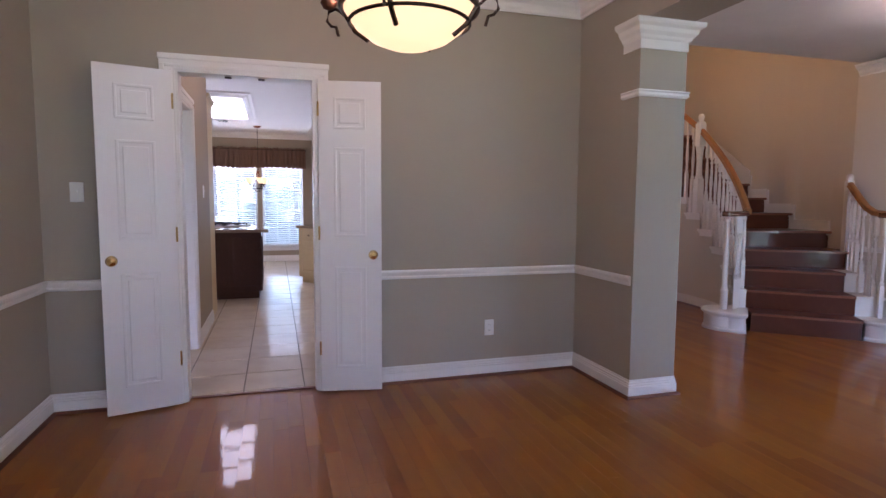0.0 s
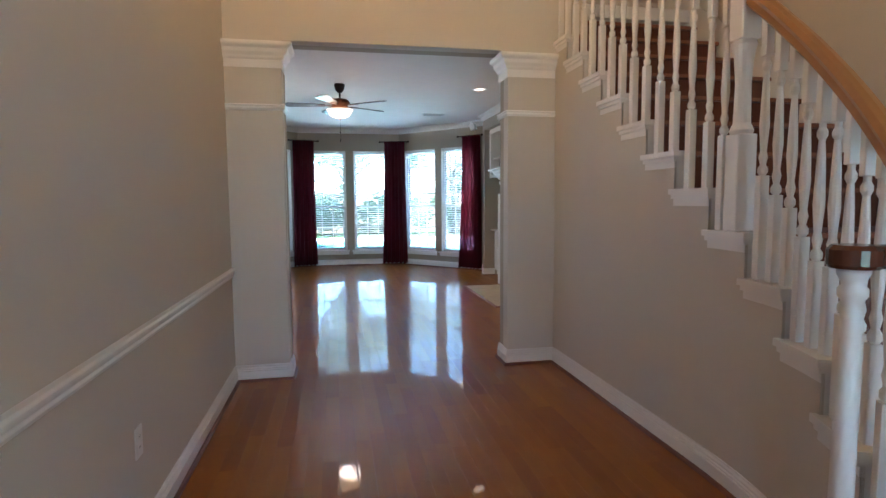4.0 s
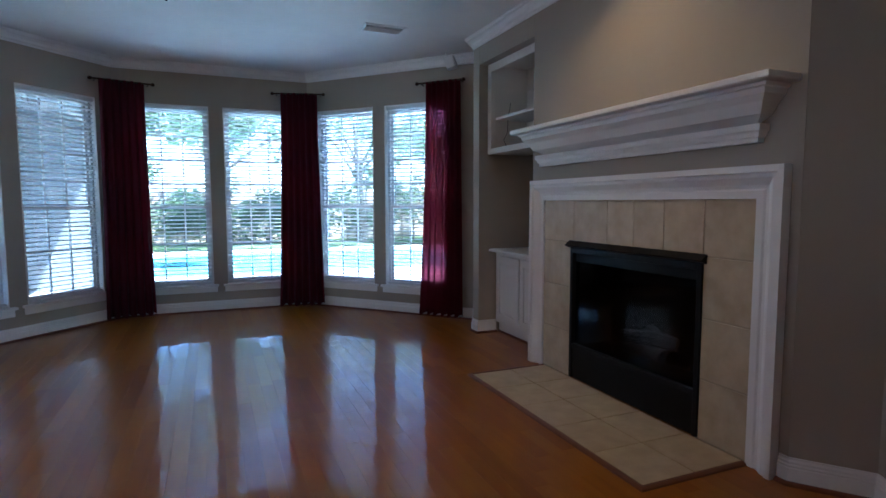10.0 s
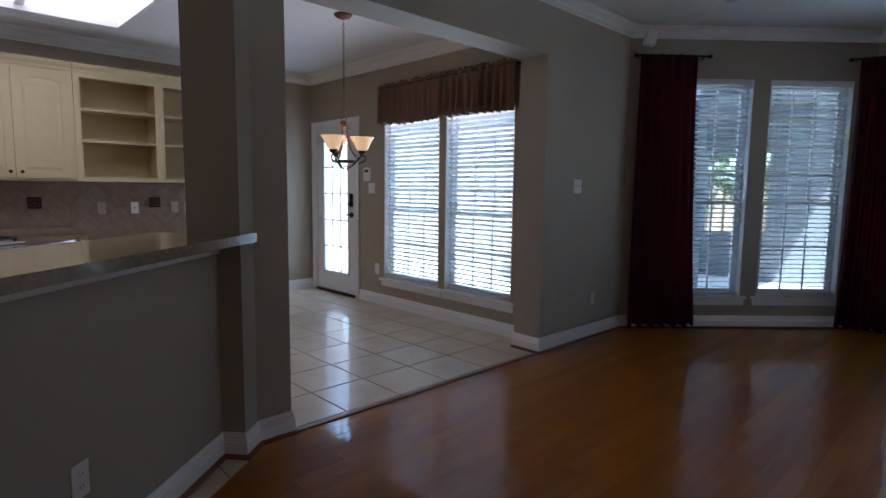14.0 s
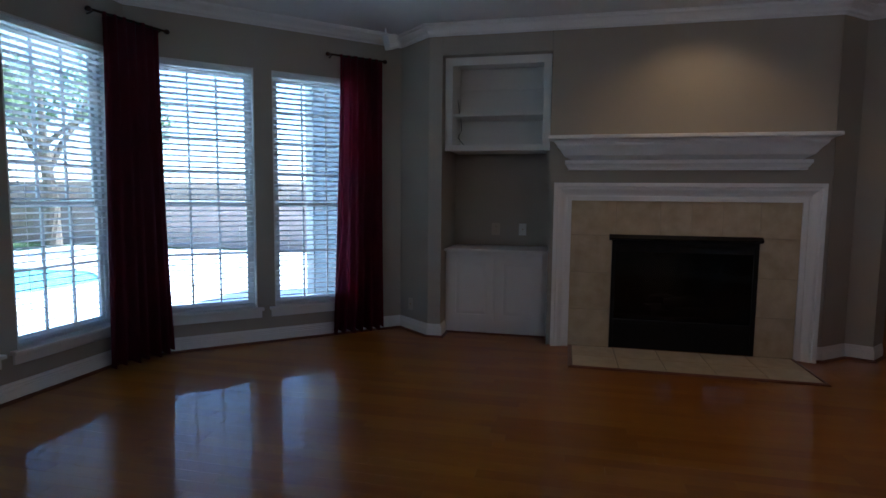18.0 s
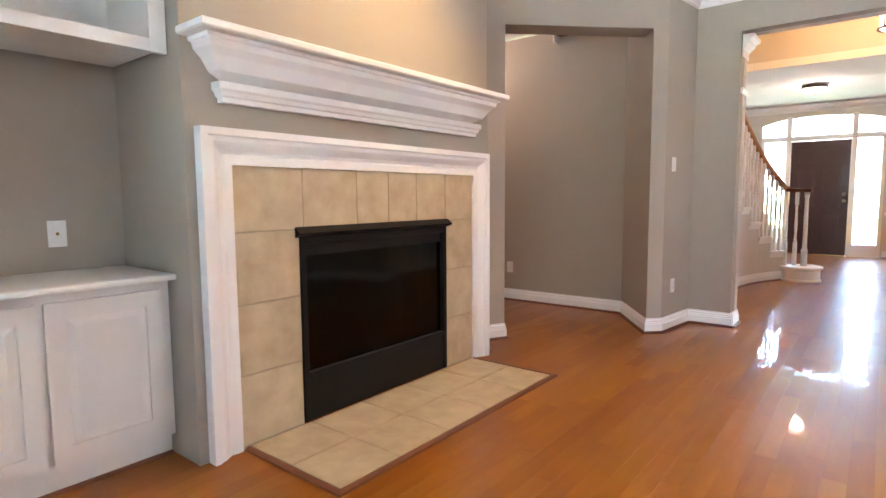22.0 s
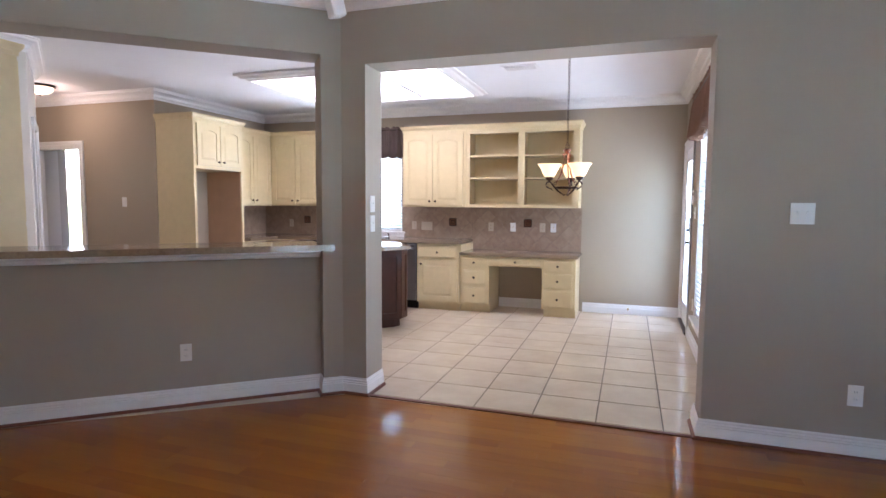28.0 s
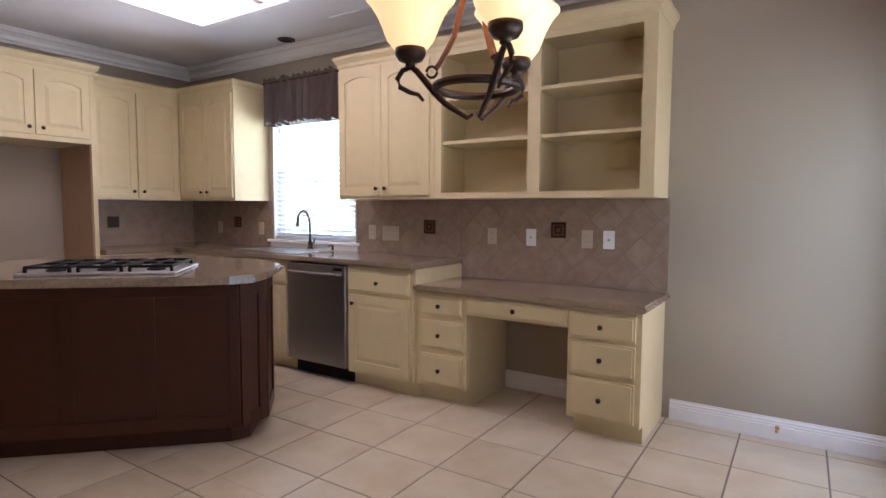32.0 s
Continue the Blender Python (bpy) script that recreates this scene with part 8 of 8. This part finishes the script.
part("wall", boxes((-1.9, -1.7, 16.7, 16.9, 0, 2.95), (-1.3, -0.8, 16.7, 16.9, 0, 2.95), (0.2, 1.5, 16.7, 16.9, 0, 2.95), (-1.7, -1.3, 16.7, 16.9, 0, 0.8), (-0.8, 0.2, 16.7, 16.9, 0, 0.8), (-1.7, -1.3, 16.7, 16.9, 2.1, 2.95), (-0.8, 0.2, 16.7, 16.9, 2.1, 2.95)), SHADE_TINTED_BRICK, gar)
# front wall lengthened to give the breakfast windows a bright view
gar2 = thing("garage", pose(0, 0, -0.16), "pink brick garage across the patio, lengthened to brighten the window view", "building")
part("wall", boxes((-14.0, -2.4, 14.2, 14.4, 0, 3.2), (-2.6, -2.4, 14.401, 18.0, 0, 3.2)), PINK, gar2)
part("roof", prism([(-14.2, 13.95), (-2.2, 13.95), (-2.2, 18.2), (-14.2, 18.2)], 3.2, 3.35), ROOF, gar2)
BRICK = material("pink_brick_wall", (0.45, 0.31, 0.27), 0.9, grain=0.25, scale=14, bump=0.3, bscale=30)
SIDING = material("siding_paint", (0.42, 0.45, 0.48), 0.6, grain=0.06, scale=9, bump=0.05)
wing = thing("house_wing", pose(6.5, 11.95, -0.16), "blue-grey lap-sided house wing beside the patio", "building")
part("wall", boxes((0.03, 2.4, 0, 1.30, 0, 2.95)), SIDING, wing)
part("corner_board", boxes((-0.012, 0.09, 1.24, 1.335, 0, 2.95), bevel=0.004), TRIM, wing, "white corner board")
lap = prism([(0.0, 0.0), (0.022, 0.0), (0.028, 0.17), (0.020, 0.17)], 0.0, 1.238)
for k in range(18):
    if k == 0:
        board = part("siding_board", lap, SIDING, wing)
        lap_mesh = board.data
    else:
        board = new("siding_board", lap_mesh)
        board.parent = wing
    board.matrix_basis = pose(0, 1.238, 0.02 + 0.162 * k, 90, 0, 0)
part("eave", boxes((-0.45, 2.5, -0.1, 1.8, 2.951, 3.06)), TRIM, wing)
yard = thing("garden_wall", pose(14.0, 16.0, -0.16), "low pink brick garden wall at the patio's edge", "wall")
part("wall", boxes((0, 0.2, 0, 10.0, 0, 1.25)), BRICK, yard)
part("cap", boxes((-0.03, 0.23, 0, 10.0, 1.251, 1.31), bevel=0.006), PATIO, yard)
# unseen roofs and an upper wall, added to keep the sky out
rf = link_mesh("roof", boxes((-3.6, 7.4, -3.3, 2.6, 2.95, 3.05), (-3.6, 1.75, 2.6, 11.0, 2.95, 3.05), (4.6, 7.4, 8.1, 11.0, 2.95, 3.05), (1.75, 5.8, 9.1, 11.8, 2.95, 3.05), (5.8, 8.8, 2.6, 8.1, 2.95, 3.05), (1.6, 6.0, 2.6, 9.1, 5.72, 5.8)), ROOF)
tagged(rf, "unseen roof added over the rooms to block the sky", "roof", kind="structure")
rb = link_mesh("roof_bay", prism([(0.1, 9.0), (5.95, 9.0), (5.95, 12.1), (4.2, 13.95), (1.8, 13.95), (0.1, 12.1)], 2.87, 2.94), ROOF)
tagged(rb, "unseen roof added over the bay to block the sky", "roof", kind="structure")
uw = link_mesh("wall_upper_back", boxes((1.6, 5.9, 9.0, 9.1, 2.9, 5.7), (1.6, 1.68, 2.7, 9.0, 2.9, 5.7)), SHADE_TINTED_BRICK)
tagged(uw, "unseen outer wall added to the upper floor to block the sky", "wall", kind="structure")



# ---- the sky's light at the windows ----
for key, (p, q, spans) in WIN.items():
    for a, b in spans:
        c = frame_of(p, q, (a + b) / 2, (SILL + HEAD) / 2)
        o = c @ Vector((0, -0.20, 0))
        d = c.to_3x3() @ Vector((0, 1, 0))
        sky_lamp(o.x, o.y, o.z, d.x, d.y, b - a, HEAD - SILL, 1.0 if key == "nw" else 1.6, (0.66, 0.83, 1.0), 0.12)
for a, b in NOOK:
    sky_lamp((a + b) / 2, KY1 + 0.2, 1.17, 0, -1, b - a, 1.7, 42)
sky_lamp((KDOOR[0] + KDOOR[1]) / 2, KY1 + 0.2, 1.05, 0, -1, 0.55, 1.6, 34)
sky_lamp(KX - 0.2, 6.53, 1.5, 1, 0, 1.0, 1.0, 70)
sky_lamp(-0.8, -3.2, 1.4, 0, 1, 1.8, 1.9, 108)
sky_lamp(3.255, YE - 0.2, 1.2, 0, 1, 0.35, 1.8, 11)
sky_lamp(4.685, YE - 0.2, 1.2, 0, 1, 0.35, 1.8, 11)
# added lamp at the assumed study window, to brighten that room
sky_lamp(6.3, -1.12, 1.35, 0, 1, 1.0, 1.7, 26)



# ---- floors: boards and tiles, the nearest as pieces ----
def in_poly(x, y, poly):
    c = False
    for i in range(len(poly)):
        (x0, y0), (x1, y1) = poly[i - 1], poly[i]
        if (y0 > y) != (y1 > y) and x < (x1 - x0) * (y - y0) / (y1 - y0) + x0:
            c = not c
    return c


def clip(poly, region):
    """Cuts a convex piece to a convex region."""
    out = list(poly)
    for i in range(len(region)):
        a, b = region[i - 1], region[i]
        nx_, ny_ = -(b[1] - a[1]), b[0] - a[0]
        src, out = out, []
        for k in range(len(src)):
            p, q = src[k - 1], src[k]
            dp, dq = (p[0] - a[0]) * nx_ + (p[1] - a[1]) * ny_, (q[0] - a[0]) * nx_ + (q[1] - a[1]) * ny_
            if (dp >= 0) != (dq >= 0):
                t = dp / (dp - dq)
                out.append((p[0] + t * (q[0] - p[0]), p[1] + t * (q[1] - p[1])))
            if dq >= 0:
                out.append(q)
        if len(out) < 3:
            return []
    return out


def piece_mesh(polys, z0, z1, lip=0.0005):
    """Pieces with a slightly eased edge."""
    verts, faces = [], []
    for poly in polys:
        n = len(poly)
        cx, cy = sum(p[0] for p in poly) / n, sum(p[1] for p in poly) / n
        b = len(verts)
        verts += [(x, y, z0) for x, y in poly]
        verts += [(x, y, z1 - lip) for x, y in poly]
        ins = []
        for x, y in poly:
            d = math.hypot(x - cx, y - cy) or 1
            ins.append((x - (x - cx) / d * lip * 1.5, y - (y - cy) / d * lip * 1.5, z1))
        verts += ins
        for i in range(n):
            j = (i + 1) % n
            faces.append((b + i, b + j, b + n + j, b + n + i))
            faces.append((b + n + i, b + n + j, b + 2 * n + j, b + 2 * n + i))
        faces.append(tuple(b + 2 * n + i for i in range(n)))
    return verts, faces


PW_ = 0.083
REGIONS = [
    [(-1.95, -3.02), (1.75, -3.02), (1.75, 2.23), (-1.95, 2.23)],
    [(1.75, -0.95), (7.22, -0.95), (7.22, 2.95), (1.75, 2.95)],
    [(1.75, 2.95), (5.65, 2.95), (5.65, 6.345), (1.75, 6.345)],
    [(0.42, 8.21), (1.82, 6.345), (5.0, 6.345), (5.6, 8.2), (5.85, 11.3), (5.55, 11.82), (4.0, 13.52), (1.92, 13.52), (0.40, 11.82)],
    [(5.0, 6.345), (8.62, 6.345), (8.62, 8.0), (5.54, 8.0)],
]
floor = thing("floor", pose(0, 0, 0), "glossy reddish hardwood plank floor", "floor", kind="structure")
rnd = random.Random(3)
near, rest = [], []
for reg in REGIONS:
    x0, x1 = min(p[0] for p in reg), max(p[0] for p in reg)
    y0, y1 = min(p[1] for p in reg), max(p[1] for p in reg)
    i0 = math.floor(x0 / PW_)
    for i in range(i0, math.ceil(x1 / PW_)):
        r = random.Random(i * 7919 + 13)
        y = -4.0 - r.uniform(0, 1.2)
        while y < y1:
            L = r.uniform(0.45, 1.35)
            pc = clip([(i * PW_ + 0.00025, y + 0.00025), ((i + 1) * PW_ - 0.00025, y + 0.00025), ((i + 1) * PW_ - 0.00025, y + L - 0.00025), (i * PW_ + 0.00025, y + L - 0.00025)], reg) if y + L > y0 else []
            y += L
            if len(pc) < 3:
                continue
            cx, cy = sum(p[0] for p in pc) / len(pc), sum(p[1] for p in pc) / len(pc)
            (near if (1.4 < cx < 4.0 and 8.9 < cy < 11.6) else rest).append(pc)
for pc in near[:300]:
    v, f = piece_mesh([pc], -0.015, 0.0)
    me = bpy.data.meshes.new("plank")
    me.from_pydata(v, [], f)
    me.materials.append(PLANK)
    ob = new("plank", me)
    ob.parent = floor
v, f = piece_mesh(near[300:] + rest, -0.015, 0.0)
me = bpy.data.meshes.new("planks")
me.from_pydata(v, [], f)
me.materials.append(PLANK)
ob = new("planks", me)
ob.parent = floor
tagged(ob, "reddish hardwood planks", kind="stuff")

tile_floor = thing("floor_kitchen", pose(0, 0, 0), "beige ceramic tile floor with brown grout", "floor", kind="structure")
TS, GX, GY = 0.4025, -0.862, 9.54
KREG = [[(KX, 4.6), (-1.42, 4.6), (-1.42, 10.73), (KX, 10.73)], [(-1.42, 2.23), (0.42, 2.23), (0.42, 10.73), (-1.42, 10.73)], [(0.42, 2.3), (1.80, 2.3), (1.80, 6.34), (0.42, 8.2)], [(-2.3, 2.4), (-1.42, 2.4), (-1.42, 4.6), (-2.3, 4.6)]]
tn, tr_ = [], []
for reg in KREG:
    for i in range(-8, 9):
        for j in range(-20, 6):
            x, y = GX + i * TS, GY + j * TS
            pc = clip([(x + 0.004, y + 0.004), (x + TS - 0.004, y + 0.004), (x + TS - 0.004, y + TS - 0.004), (x + 0.004, y + TS - 0.004)], reg)
            if len(pc) < 3:
                continue
            (tn if y > 5 else tr_).append(pc)
for pc in tn[:300]:
    v, f = piece_mesh([pc], -0.014, -0.001, 0.002)
    me = bpy.data.meshes.new("tile")
    me.from_pydata(v, [], f)
    me.materials.append(TILE)
    ob = new("tile", me)
    ob.parent = tile_floor
if tn[300:] + tr_:
    v, f = piece_mesh(tn[300:] + tr_, -0.014, -0.001, 0.002)
    me = bpy.data.meshes.new("tiles")
    me.from_pydata(v, [], f)
    me.materials.append(TILE)
    ob = new("tiles", me)
    ob.parent = tile_floor
    tagged(ob, "beige ceramic tiles", kind="stuff")
gr = link_mesh("grout_bed", boxes((KX, 0.40, 2.25, 10.73, -0.0155, -0.0045), (0.40, 1.8, 2.3, 6.3, -0.0155, -0.0045)), GROUT, tile_floor)
thr = link_mesh("threshold_trim", boxes((0.375, 0.41, 8.355, 10.53, -0.002, 0.008), (-1.18, -0.39, 2.215, 2.25, -0.002, 0.008), bevel=0.003), SHOE)
tagged(thr, "reddish wooden threshold strip between planks and tiles", "threshold", kind="structure")
